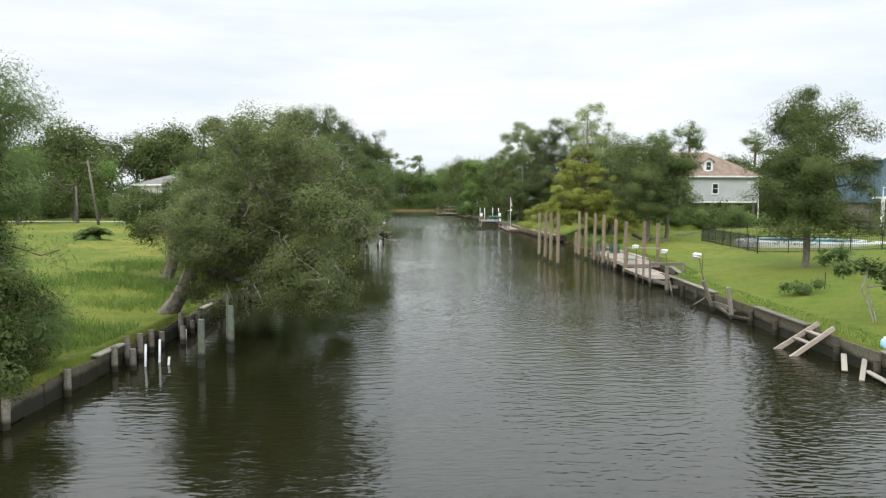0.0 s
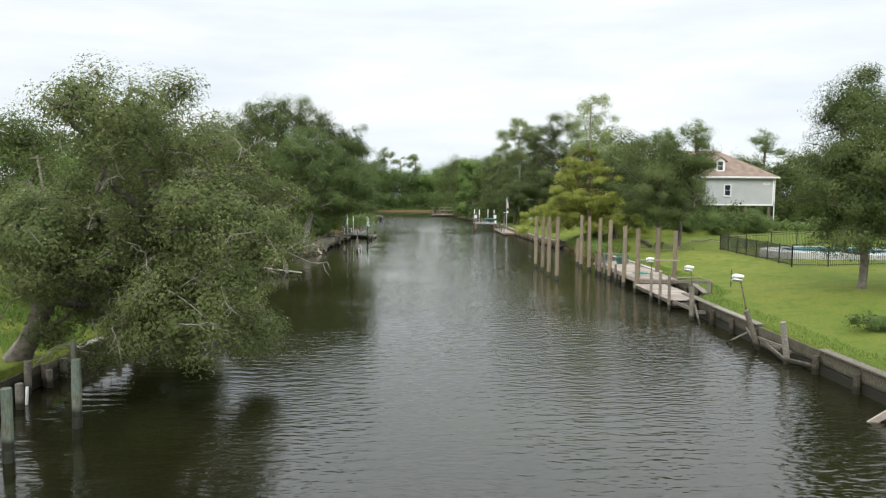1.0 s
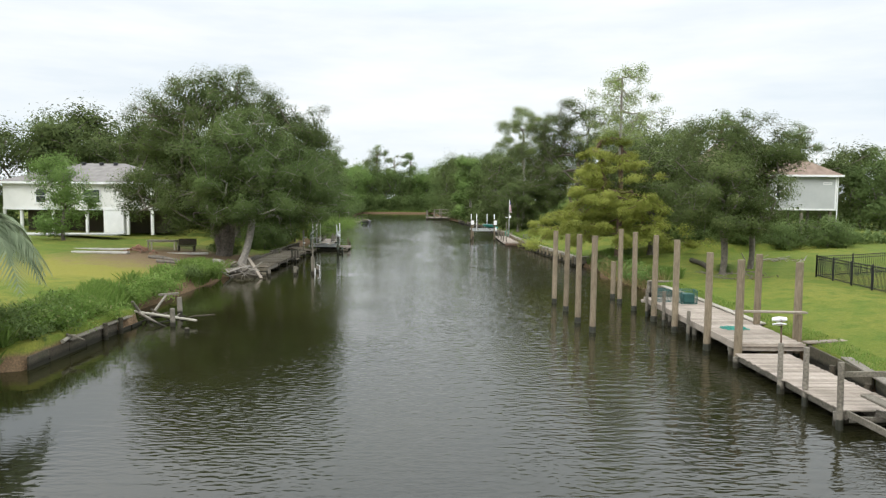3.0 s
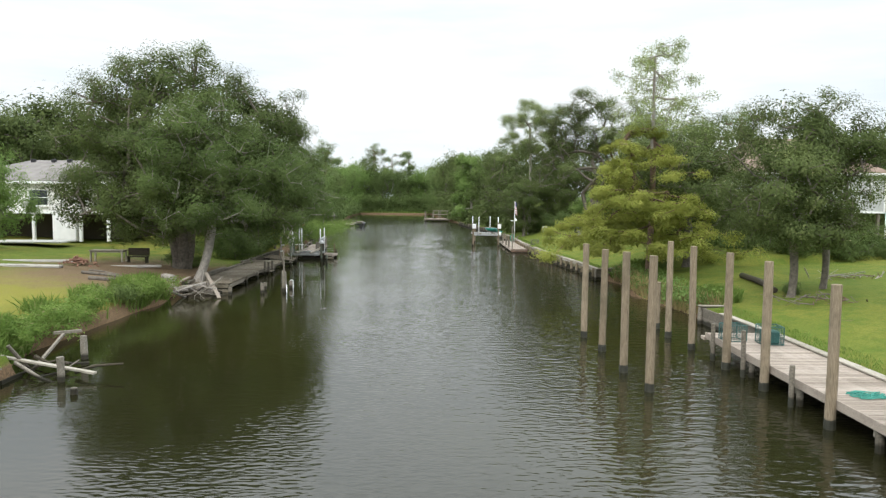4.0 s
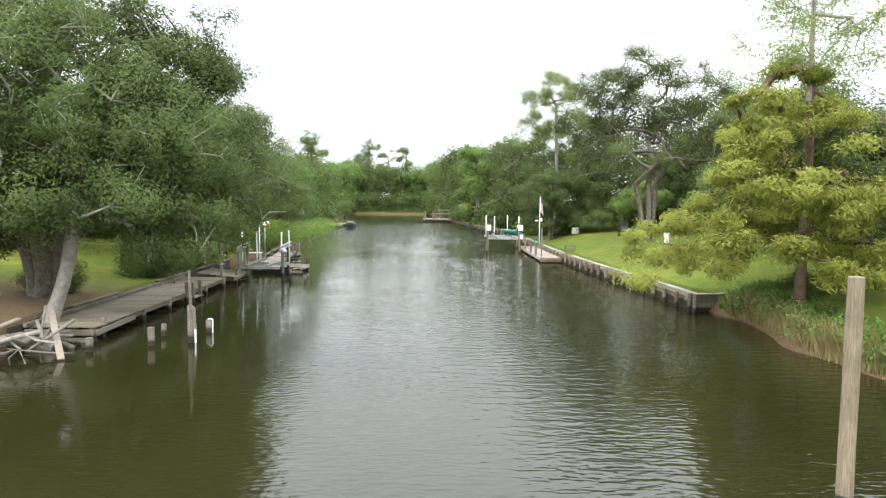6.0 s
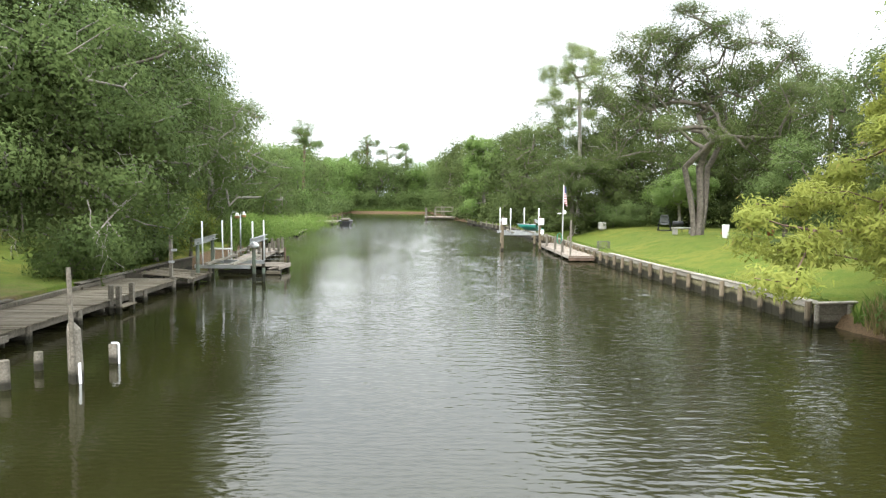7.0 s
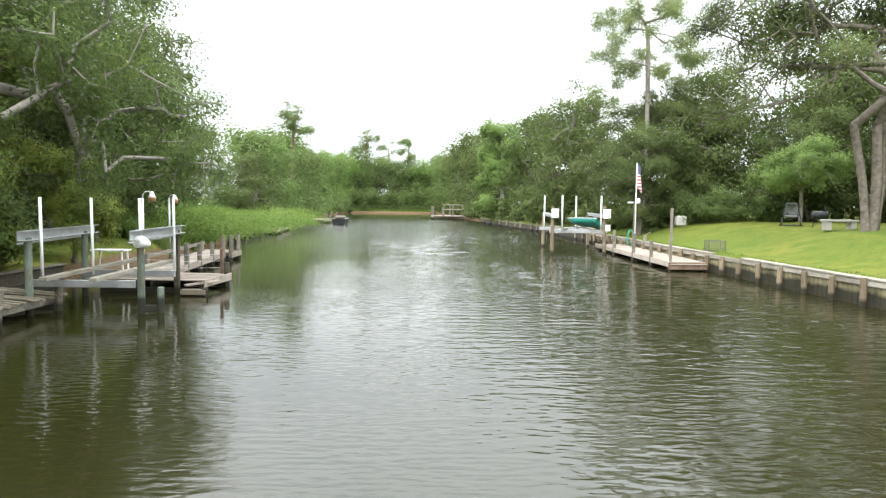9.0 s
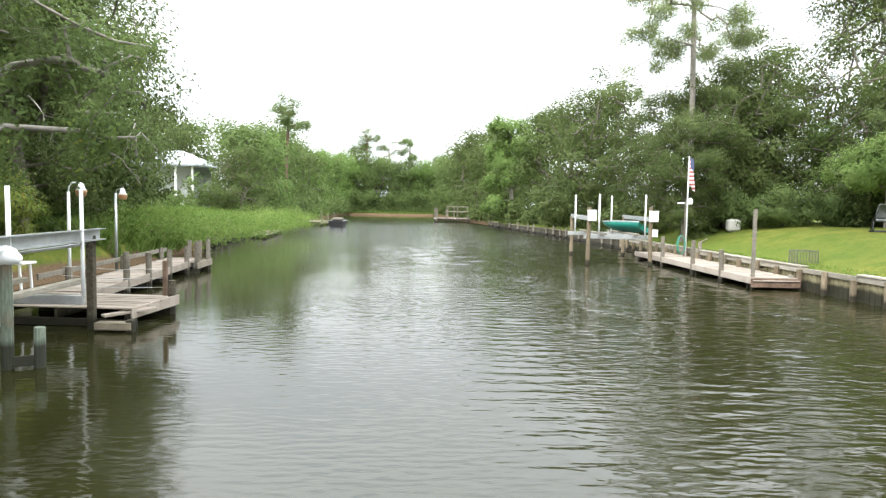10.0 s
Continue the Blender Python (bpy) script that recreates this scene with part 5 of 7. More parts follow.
for x, y, top in ((-8.75, 24.75, 0.45), (-8.62, 21.2, 0.68), (-8.4, 21.7, 0.72), (-8.0, 21.4, 0.25)):
    ob = part("pvc_pipe", Build().tube([(0, 0, -1.3), (0.03, 0, 0), (0.06, 0, top)], [0.035] * 3, 10), M["pvc"], smooth=True)
    ob.location = (x, y, 0)
    tagged(ob, "thin white plastic pipe standing in the water", "pipe", "plastic pipes")
old = thing("old_mooring_post", (-6.46, 72.6, 0), "split old pile with a thin post lashed to it", "piling")
part("stump", Build().tube([(0, 0, -1.4), (-0.02, 0, 0.4), (-0.05, 0, 1.15), (-0.1, 0, 1.3)], [0.16, 0.15, 0.14, 0.07], 9, wob=0.14), M["greywood"], old)
part("post", Build().tube([(0.02, -0.14, -0.2), (-0.04, -0.14, 2.5)], [0.055, 0.05], 8), M["greywood"], old)
part("pvc_pipe", Build().tube([(0.14, -0.1, -0.9), (0.12, -0.1, 0.45)], [0.03, 0.03], 8), M["pvc"], old, "thin white plastic pipe", smooth=True)
sm = thing("mooring_stump", (-6.5, 74.4, 0), "square pile stump with a bent white pipe", "piling")
part("stump", Build().box((0, 0, -0.45), (0.2, 0.2, 1.85), None, 0.02), M["greywood"], sm)
part("pvc_pipe", Build().tube([(-0.02, -0.08, 0.5), (0.12, -0.08, 0.5), (0.15, -0.08, 0.46), (0.15, -0.08, -0.9)], [0.025] * 4, 8), M["pvc"], sm, "bent white plastic pipe", smooth=True)


# ---- docks ----
def dock(label, at, rz, width, length, z, deck_m, piles, wild=0.0, fascia=True, pw=0.145, beam_m="greywood", holes=()):
    """A plank deck on stringers and piles; x runs across, y along it, from the corner at the water."""
    root = thing("dock", (at[0], at[1], 0), label, "dock", "docks", rz=rz)
    for sx in (0.12, width / 2, width - 0.12):
        part("stringer", Build().beam((sx, 0.04, z - 0.15), (sx, length - 0.04, z - 0.15), 0.06, 0.2), M[beam_m], root)
    if fascia:
        part("fascia_board", Build().beam((-0.03, 0, z - 0.1), (-0.03, length, z - 0.1), 0.045, 0.24), M[deck_m], root)
        part("fascia_board", Build().beam((0.0, -0.03, z - 0.1), (width, -0.03, z - 0.1), 0.24, 0.045), M[deck_m], root)
    n = int(length / pw)
    kinds = [plank_mesh("plank", (width + 0.06 + k * 0.02, pw - 0.012, 0.035), deck_m, 0.006) for k in (-1, 0, 1)]
    for i in range(n):
        if i in holes or jr.random() < wild * 0.04:
            continue
        lay("plank", kinds[jr.randrange(3)], root, (width / 2 + jr.uniform(-0.02, 0.02) * (1 + 3 * wild), (i + 0.5) * pw, z - 0.017 + jr.uniform(-0.003, 0.003) * (1 + 6 * wild)),
            (jr.uniform(-0.6, 0.6) * (0.3 + wild), jr.uniform(-0.2, 0.2) + jr.uniform(-1, 1) * wild, jr.uniform(-0.25, 0.25) * (0.5 + 3 * wild)))
    for px, py, top in piles:
        part("piling", Build().tube([(px, py, -1.4), (px, py, 0.0), (px + jr.uniform(-0.02, 0.02), py, top)], [0.1, 0.095, 0.09], 10, wob=0.05), M[beam_m], root)
    for py in sorted({p[1] for p in piles}):
        part("cross_beam", Build().beam((0.02, py + 0.11, z - 0.33), (width - 0.02, py + 0.11, z - 0.33), 0.06, 0.17), M[beam_m], root)
    return root


main_dock = dock("long grey-pink plank dock on piles beside the lawn", (12.62, 46.9), -0.3, 2.25, 10.6, 0.74, "deck",
                 [(0.1, 0.5, 0.6), (2.1, 0.5, 0.6), (0.1, 4.0, 0.6), (2.1, 4.0, 0.6), (0.1, 7.0, 0.6), (2.1, 7.0, 0.6), (0.1, 10.2, 0.6), (2.1, 10.2, 0.6)], 0.12)
part("end_fascia", Build().beam((-0.05, -0.06, 0.6), (2.35, -0.06, 0.6), 0.05, 0.26), M["deck"], main_dock)
part("bank_board", Build().beam((2.3, -0.1, 0.78), (4.3, 0.3, 0.8), 0.3, 0.06), M["deck"], main_dock)
part("landing_step", Build().beam((-0.1, 10.75, 0.52), (0.6, 10.75, 0.52), 0.3, 0.12), M["deck"], main_dock)
rail = thing("dock_rail", (12.75, 47.1, 0.74), "grey timber rail across the end of the dock", "railing")
part("post", Build().box((0.08, 0, 0.5), (0.13, 0.13, 1.0), None, 0.01), M["pile"], rail)
part("post", Build().box((2.15, 0.05, 0.46), (0.13, 0.13, 0.92), None, 0.01), M["pile"], rail)
part("top_board", Build().beam((-0.1, 0, 1.03), (2.35, 0.03, 1.0), 0.22, 0.06), M["deck"], rail)
low = dock("low bleached plank walkway stepping down from the dock", (12.5, 40.4), 0.4, 1.75, 6.2, 0.45, "deck",
           [(-0.02, 0.2, 0.35), (1.7, 0.2, 0.35), (0.0, 3.0, 0.35), (1.7, 3.0, 0.35), (0.0, 6.0, 0.35), (1.7, 6.0, 0.35)], 0.2, fascia=False)
for px, py, top in ((12.47, 43.4, 1.45), (12.55, 42.2, 1.6), (12.4, 40.3, 1.65), (12.5, 53.9, 1.5), (12.45, 50.8, 1.15), (12.45, 56.2, 1.3)):
    pile(px, py, top, 0.075, group="dock posts", mat="greywood", label="slim grey post at the dock's edge", name="dock_post", lean=(jr.uniform(-0.06, 0.02), 0))
fr = thing("gate_frame", (12.45, 40.35, 0), "bare grey timber frame standing at the walkway's end", "frame")
part("top_rail", Build().beam((0.0, 0, 1.35), (1.95, 0.3, 1.32), 0.05, 0.14), M["greywood"], fr)
part("post", Build().box((1.95, 0.35, 0.6), (0.14, 0.14, 1.6), None, 0.01), M["greywood"], fr)
part("brace", Build().beam((2.05, 0.35, 1.3), (2.1, 0.5, 0.7), 0.08, 0.08), M["greywood"], fr)
# the collapsed stretch next to it
col = thing("collapsed_dock", (12.5, 37.6, 0), "collapsed dock frame of bare leaning beams", "dock", "docks")
part("piling", Build().tube([(0.05, 0.1, -1.4), (0.0, 0.08, 0.2), (-0.05, 0.05, 1.45)], [0.12, 0.115, 0.1], 10, wob=0.05), M["greywood"], col)
for p, q, w, h in (((0.02, 2.7, 0.42), (0.1, 0.2, 0.42), 0.06, 0.16), ((0.75, 2.7, 0.45), (1.25, 0.4, 0.4), 0.06, 0.14), ((0.05, 0.15, 0.33), (1.4, 0.0, 0.33), 0.1, 0.16),
                   ((0.2, 0.3, 0.6), (-0.15, -1.5, -0.25), 0.07, 0.12), ((1.1, 0.5, 0.62), (0.6, -2.0, -0.3), 0.08, 0.12), ((0.75, 2.75, 0.3), (1.7, 2.7, 0.35), 0.08, 0.12), ((0.05, 2.6, 0.28), (1.6, 2.7, 0.28), 0.06, 0.14)):
    part("beam", Build().beam(p, q, w, h), M["greywood"], col)
br = thing("broken_dock_frame", (12.4, 31.6, 0), "two leaning dock posts joined by broken beams", "dock", "docks")
part("post", Build().tube([(0.5, 0.4, -1.2), (0.3, 0.25, 0.1), (-0.25, 0.0, 1.42)], [0.1, 0.1, 0.09], 10, wob=0.05), M["greywood"], br)
part("post", Build().tube([(0.35, -1.8, -1.2), (0.3, -1.85, 0.1), (0.05, -2.0, 1.38)], [0.1, 0.1, 0.09], 10, wob=0.05), M["greywood"], br)
for p, q, w, h in (((0.3, 0.2, 0.42), (0.25, -1.8, 0.5), 0.06, 0.1), ((0.35, 0.1, 0.2), (0.7, -1.7, 0.3), 0.07, 0.14), ((0.4, 0.2, 0.35), (0.25, -1.85, 0.1), 0.08, 0.14), ((0.3, -1.9, 0.13), (0.75, -2.9, 0.15), 0.12, 0.12), ((0.25, 0.25, 0.2), (0.5, 1.6, 0.5), 0.05, 0.08), ((-0.1, 0.2, 0.6), (-0.4, 1.5, -0.1), 0.04, 0.06)):
    part("beam", Build().beam(p, q, w, h), M["greywood"], br)
ld = thing("fallen_ladder", (13.05, 23.4, 0), "weathered timber steps fallen from the bulkhead into the water", "ladder")
part("side_rail", Build().beam((0.12, 0.45, 0.92), (-1.35, 0.6, -0.12), 0.07, 0.16), M["deck"], ld)
part("side_rail", Build().beam((0.12, -0.45, 0.92), (-1.4, -0.5, -0.15), 0.07, 0.16), M["deck"], ld)
for t in (0.25, 0.5):
    part("rung", Build().beam((0.12 - 1.5 * t, 0.52, 0.9 - t), (0.12 - 1.5 * t, -0.48, 0.9 - t), 0.2, 0.05), M["deck"], ld)
for p, q, w in (((12.9, 21.9, 0.3), (12.3, 20.8, 0.05), 0.16), ((13.0, 21.0, 0.35), (12.2, 19.8, 0.02), 0.14), ((12.7, 20.4, 0.15), (12.55, 18.8, 0.1), 0.18), ((12.95, 19.8, 0.5), (12.4, 18.9, 0.0), 0.12)):
    tagged(part("broken_board", Build().beam(p, q, w, 0.05), M["cap"]), "splintered board lying at the foot of the bulkhead", "board", "broken boards")


jug = thing("water_jug", (13.45, 20.8, land(13.45, 20.8) - 0.01), "blue and white plastic jug standing on the bank", "jug")
part("body", Build().tube([(0, 0, 0), (0, 0, 0.03), (0, 0, 0.22), (0, 0, 0.28)], [0.1, 0.12, 0.12, 0.08], 14), plain("pale_blue_plastic", (0.35, 0.55, 0.75), 0.4, 0.4, relief=0.0), jug, smooth=True)
part("cap", Build().tube([(0, 0, 0.28), (0, 0, 0.34)], [0.05, 0.045], 12), M["pvc"], jug, "white cap")


def flood_lamp(at, h, lean, rz):
    r = thing("flood_lamp", at, "white boxy flood lamp on a thin rusty pole", "lamp", "flood lamps", rz=rz)
    part("pole", Build().tube([(0, 0, 0), (lean * 0.5, 0, h * 0.5), (lean, 0, h)], [0.025] * 3, 8), M["pinebark"], r, smooth=True)
    m = Euler((radians(-18), radians(8), 0)).to_matrix()
    hd = part("head", Build().box((lean - 0.08, 0, h + 0.05), (0.34, 0.26, 0.1), m, 0.02), M["pvc"], r, "white plastic lamp head")
    part("visor", Build().box((lean - 0.14, -0.06, h - 0.08), (0.3, 0.24, 0.04), m, 0.01), M["pvc"], hd)


flood_lamp((12.2, 31.65, 1.3), 1.25, -0.28, 0)
flood_lamp((12.5, 37.7, 1.3), 0.95, -0.1, 0)
flood_lamp((12.45, 43.45, 1.35), 0.75, -0.02, 20)

# left bank: the old dock, its sagging end, and the lift
# (laid from its far end, so that the corner at the origin is the one at the water)
ldock = dock("long weathered grey plank dock with a low edge beam", (-9.95, 87.6), 180.6, 2.3, 15.2, 0.5, "olddeck",
             [(0.05, 0.5, 0.62), (2.2, 0.5, 0.4), (0.05, 3.4, 0.5), (0.05, 6.2, 0.98), (2.2, 6.6, 0.4), (0.05, 8.3, 0.5), (0.05, 11.0, 0.5), (2.2, 12.0, 0.4), (0.1, 14.3, 0.72), (0.05, 15.0, 0.4)], 0.35, fascia=False)
part("edge_beam", Build().beam((2.3, 0.2, 0.58), (2.25, 15.3, 0.58), 0.14, 0.14), M["greywood"], ldock)
part("front_board", Build().beam((-0.05, 15.25, 0.34), (2.3, 15.25, 0.34), 0.06, 0.2), M["olddeck"], ldock)
part("front_board", Build().beam((-0.05, 15.3, 0.08), (2.3, 15.3, 0.1), 0.06, 0.16), M["olddeck"], ldock)
part("side_beam", Build().beam((-0.12, 12.2, 0.36), (-0.12, 15.2, 0.32), 0.08, 0.18), M["greywood"], ldock)
stp = thing("dock_step", (-9.75, 81.9, 0), "small timber step frame at the dock's edge", "step")
for dy in (-0.5, 0.5):
    part("post", Build().box((0.1, dy, 0.1), (0.16, 0.16, 1.7), None, 0.015), M["greywood"], stp)
part("tread", Build().box((0.1, 0, 0.22), (0.3, 1.1, 0.06), None, 0.01), M["olddeck"], stp)
sag = dock("sagging broken end of the old plank dock", (-9.75, 91.2), 184.0, 2.2, 3.5, 0.42, "olddeck", [(0.0, 0.4, 0.62), (2.0, 0.4, 0.4), (0.1, 2.9, 0.7)], 0.9, fascia=False, holes=(6, 7, 15))
sag.rotation_euler = (radians(1.5), radians(-5.5), radians(184))
up = thing("utility_post", (-10.15, 87.3, 0), "grey post with small electric boxes on the old dock", "post")
part("post", Build().box((0, 0, 0.5), (0.13, 0.13, 3.8), None, 0.01), M["greywood"], up)
part("box", Build().box((0.14, -0.02, 1.75), (0.2, 0.16, 0.1), None, 0.01), M["steel"], up, "grey metal box")
part("box", Build().box((0.06, -0.1, 1.25), (0.22, 0.12, 0.1), None, 0.01), M["steel"], up, "grey metal box")


def beam_channel(p, q, h, w):
    """A steel channel: web and two flanges."""
    b = Build()
    p, q = Vector(p), Vector(q)
    b.beam(p, q, 0.02, h, 0.0)
    for s_ in (-1, 1):
        o = Vector((w / 2, 0, s_ * (h / 2 - 0.01)))
        b.beam(p + o, q + o, w, 0.02, 0.0)
    return b


lift = thing("boat_lift", (-9.0, 92.0, 0), "old boat lift with green-stained piles and galvanised top beams", "boat lift", "boat lifts")
for x, y, h in ((1.5, -1.4, 1.66), (-1.0, -1.9, 1.9), (-1.5, 1.7, 1.9)):
    part("piling", Build().tube([(x, y, -1.4), (x, y, 0.5), (x, y, h)], [0.1, 0.092, 0.085], 12, wob=0.03), M["algaewood"], lift)
part("square_post", Build().box((1.05, 2.1, 0.3), (0.15, 0.15, 3.3), None, 0.015), M["darkwood"], lift)
for p, q in (((1.46, -1.9, 1.97), (1.08, 2.4, 1.97)), ((-0.95, -2.4, 1.95), (-1.6, 2.5, 1.95))):
    part("top_beam", beam_channel(p, q, 0.24, 0.14), M["steel"], lift)
    part("drive_shaft", Build().tube([(p[0] - 0.12, p[1] + 0.2, p[2] - 0.2), (q[0] - 0.12, q[1] - 0.2, q[2] - 0.2)], [0.03, 0.03], 8), M["steel"], lift, smooth=True)
for y in (-1.3, 1.3):
    part("cradle_beam", Build().beam((-1.35, y, 0.72), (1.3, y, 0.72), 0.12, 0.18), M["steel"], lift)
for x in (-0.45, 0.75):
    bk = part("bunk_board", Build().beam((x - 0.05, -2.2, 0.92), (x + 0.05, 2.2, 1.0), 0.2, 0.1), M["cap"], lift)
for x, y in ((-0.9, -1.5), (-0.45, 0.1), (1.38, -1.1), (1.3, 1.3)):
    part("guide_pole", Build().tube([(x, y, 0.8), (x - 0.02, y, 2.88)], [0.037, 0.037], 10), M["pvc"], lift, "white plastic guide pole", smooth=True)
dome = Build()
dome.tube([(1.36, -1.44, 1.8), (1.4, -1.44, 1.8), (1.5, -1.42, 1.79), (1.62, -1.4, 1.77), (1.72, -1.38, 1.72), (1.74, -1.38, 1.71)], [0.1, 0.155, 0.165, 0.13, 0.06, 0.01], 12, wob=0.06)
part("pile_cap", dome, M["pvc"], lift, "dented white plastic pile cap, tipped over", smooth=True)
pile(-7.08, 90.75, 0.64, 0.088, group="old stumps", mat="algaewood", label="green-stained pile stump beside the boat lift", name="pile_stump")
part("tie_board", Build().beam((1.55, -1.42, 0.12), (1.9, -1.25, 0.12), 0.06, 0.16), M["algaewood"], lift)
plat = dock("low bleached plank platform beyond the boat lift", (-7.05, 96.4), 176.0, 3.3, 2.2, 0.42, "deck", [(0.05, 0.2, 0.8), (0.05, 2.0, 0.3), (3.1, 0.2, 0.3), (3.1, 2.0, 0.3)], 0.3, beam_m="darkwood")
lstep = thing("landing_step", (-7.35, 93.85, 0), "low waterlogged timber step below the platform", "step")
part("tread", Build().box((0, 0, 0.12), (0.75, 0.28, 0.16), None, 0.02), M["olddeck"], lstep)
part("brace", Build().beam((-0.3, 0.1, 0.3), (0.45, 0.9, 0.36), 0.18, 0.06), M["deck"], lstep)
part("brace", Build().beam((-0.25, 0.35, 0.28), (0.1, 0.9, 0.36), 0.14, 0.06), M["deck"], lstep)
part("post", Build().box((0.32, 0, -0.4), (0.14, 0.2, 1.3), None, 0.01), M["darkwood"], lstep)
rpost = thing("rail_post", (-7.3, 96.3, 0.42), "brown rail post with slack wires at the platform's edge", "railing")
part("post", Build().box((0, 0, 0.42), (0.1, 0.1, 0.85), None, 0.01), M["pinebark"], rpost)
for z in (0.2, 0.42, 0.64):
    part("wire", Build().tube([(0, 0, z), (-1.2, 0.1, z - 0.05), (-2.6, 0.2, z)], [0.008] * 3, 5), M["steel"], rpost)
wk = dock("narrow grey walkway along the bank with posts", (-10.25, 107.2), 185.5, 1.25, 10.6, 0.45, "deck",
          [(0.0, 0.2, 1.15), (0.0, 2.0, 1.05), (0.0, 4.2, 1.05), (0.0, 6.3, 1.1), (0.0, 8.2, 1.25), (1.2, 1.0, 0.9), (1.2, 5.0, 0.9), (1.2, 9.0, 0.9)], 0.3)
part("back_rail", Build().beam((1.3, 0.1, 0.78), (1.3, 10.5, 0.78), 0.06, 0.14), M["greywood"], wk)
land_ = dock("short landing stage at the end of the walkway", (-9.9, 107.4), 184.0, 0.9, 2.0, 0.4, "olddeck", [(0.05, 0.2, 1.2), (0.8, 0.2, 1.15), (0.05, 1.8, 1.2)], 0.4)


def gooseneck(at, h, mat, label, rz, arm):
    """A lamp on a post: the pipe bends over and the bell hangs from its end."""
    r = thing("dock_lamp", at, label, "lamp", "dock lamps", rz=rz)
    part("post", Build().tube([(0, 0, -0.6), (0, 0, h)], [0.05, 0.045], 10), M[mat], r, smooth=True)
    top = [(0, 0, h), (0.02, 0, h + 0.14), (0.1, 0, h + 0.24), (0.24, 0, h + 0.26), (0.36, 0, h + 0.2)] if arm else [(0, 0, h), (0.03, 0, h + 0.1), (0.14, 0, h + 0.16), (0.24, 0, h + 0.12)]
    part("arm", Build().tube(top, [0.022] * len(top), 8), M[mat], r, smooth=True)
    x, z = top[-1][0], top[-1][2]
    cap = part("cap", Build().tube([(x, 0, z + 0.06), (x, 0, z + 0.02), (x, 0, z - 0.1), (x, 0, z - 0.16)], [0.03, 0.07, 0.1, 0.15], 14), M["pvc"], r, "white bell cap", smooth=True)
    part("shade", Build().tube([(x, 0, z - 0.165), (x, 0, z - 0.2), (x, 0, z - 0.33)], [0.15, 0.15, 0.12], 14), M["copper"], cap, "amber ribbed lamp glass", smooth=True)


M["copper"] = plain("copper_shade", (0.5, 0.27, 0.13), 0.45, 0.5, 0.4, vary=0.3)
gooseneck((-11.2, 99.3, 0.7), 2.2, "pvc", "white lamp post with a copper shade on the bank", 0, True)
gooseneck((-11.9, 103.6, 0.8), 2.12, "steel", "thin grey lamp post with a copper shade", 0, False)
bench = thing("fish_table", (-10.6, 95.5, 0.42), "small white fish-cleaning table on the platform", "table")
part("tabletop", Build().box((0, 0, 0.8), (1.1, 0.55, 0.05), None, 0.01), M["white"], bench)
for sx in (-0.48, 0.48):
    for sy in (-0.2, 0.2):
        part("leg", Build().beam((sx, sy, 0), (sx * 0.9, sy, 0.78), 0.05, 0.05), M["white"], bench)

# right bank: second dock and its lift
d2 = dock("low plank dock with a reddish end board along the bulkhead", (9.95, 103.2), 0.4, 1.6, 13.6, 0.42, "deck",
          [(0.0, 2.5, 1.22), (0.0, 5.4, 1.42), (0.0, 9.2, 1.42), (1.5, 0.3, 0.5), (1.5, 5.0, 0.3), (1.5, 10.0, 0.3), (0.1, 13.0, 0.3)], 0.1)
part("end_board", Build().beam((-0.05, -0.07, 0.24), (1.65, -0.07, 0.24), 0.05, 0.3), M["pinebark"], d2, "reddish end board")
tp = thing("mooring_post", (10.05, 103.35, 0), "tall square grey post at the corner of the dock", "post")
part("post", Build().box((0, 0, 0.65), (0.11, 0.11, 4.2), None, 0.012), M["greywood"], tp)
lift2 = thing("boat_lift", (8.1, 116.0, 0), "boat lift with white motor boxes and guide poles", "boat lift", "boat lifts")
for x, y, h, ln in ((1.25, -3.3, 2.8, -0.1), (-1.7, -3.3, 2.75, 0.05), (-1.2, 3.5, 2.25, 0), (1.8, 3.5, 2.25, 0)):
    part("piling", Build().tube([(x - ln, y, -1.4), (x - ln * 0.3, y, 0.6), (x, y, h)], [0.11, 0.105, 0.095], 12, wob=0.03), M["pile"], lift2)
for x0, x1 in ((-1.7, -1.2), (1.25, 1.8)):
    part("top_beam", beam_channel((x0, -3.5, 2.2), (x1, 3.8, 2.25), 0.2, 0.12), M["steel"], lift2)
for y in (-2.2, 2.0):
    part("cradle_beam", Build().beam((-1.7, y, 1.3), (1.7, y, 1.3), 0.14, 0.2), M["steel"], lift2)
for x in (-0.8, 0.8):
    part("bunk_board", Build().beam((x, -2.9, 1.45), (x, 3.0, 1.45), 0.16, 0.1), M["cap"], lift2)
for x, y in ((-1.6, 0.5), (-1.0, -2.4), (0.6, 1.6), (1.3, -2.3)):
    part("guide_pole", Build().tube([(x, y, 1.3), (x, y, 3.4)], [0.045, 0.045], 10), M["pvc"], lift2, "white plastic guide pole", smooth=True)
for x in (1.25, -1.7):
    mb = part("motor_box", Build().box((x + 0.1, -3.48, 2.34), (0.4, 0.22, 0.5), None, 0.03), M["pvc"], lift2, "white metal motor box")
    part("lid", Build().box((x + 0.1, -3.48, 2.6), (0.43, 0.25, 0.04), None, 0.015), M["pvc"], mb)
part("control_box", Build().box((1.42, -3.5, 1.55), (0.26, 0.14, 0.36), None, 0.02), M["pvc"], lift2, "white control box")
M["greenhull"] = plain("green_hull", (0.012, 0.2, 0.15), 0.4, 0.5, vary=0.2, scale=2, relief=0.03)


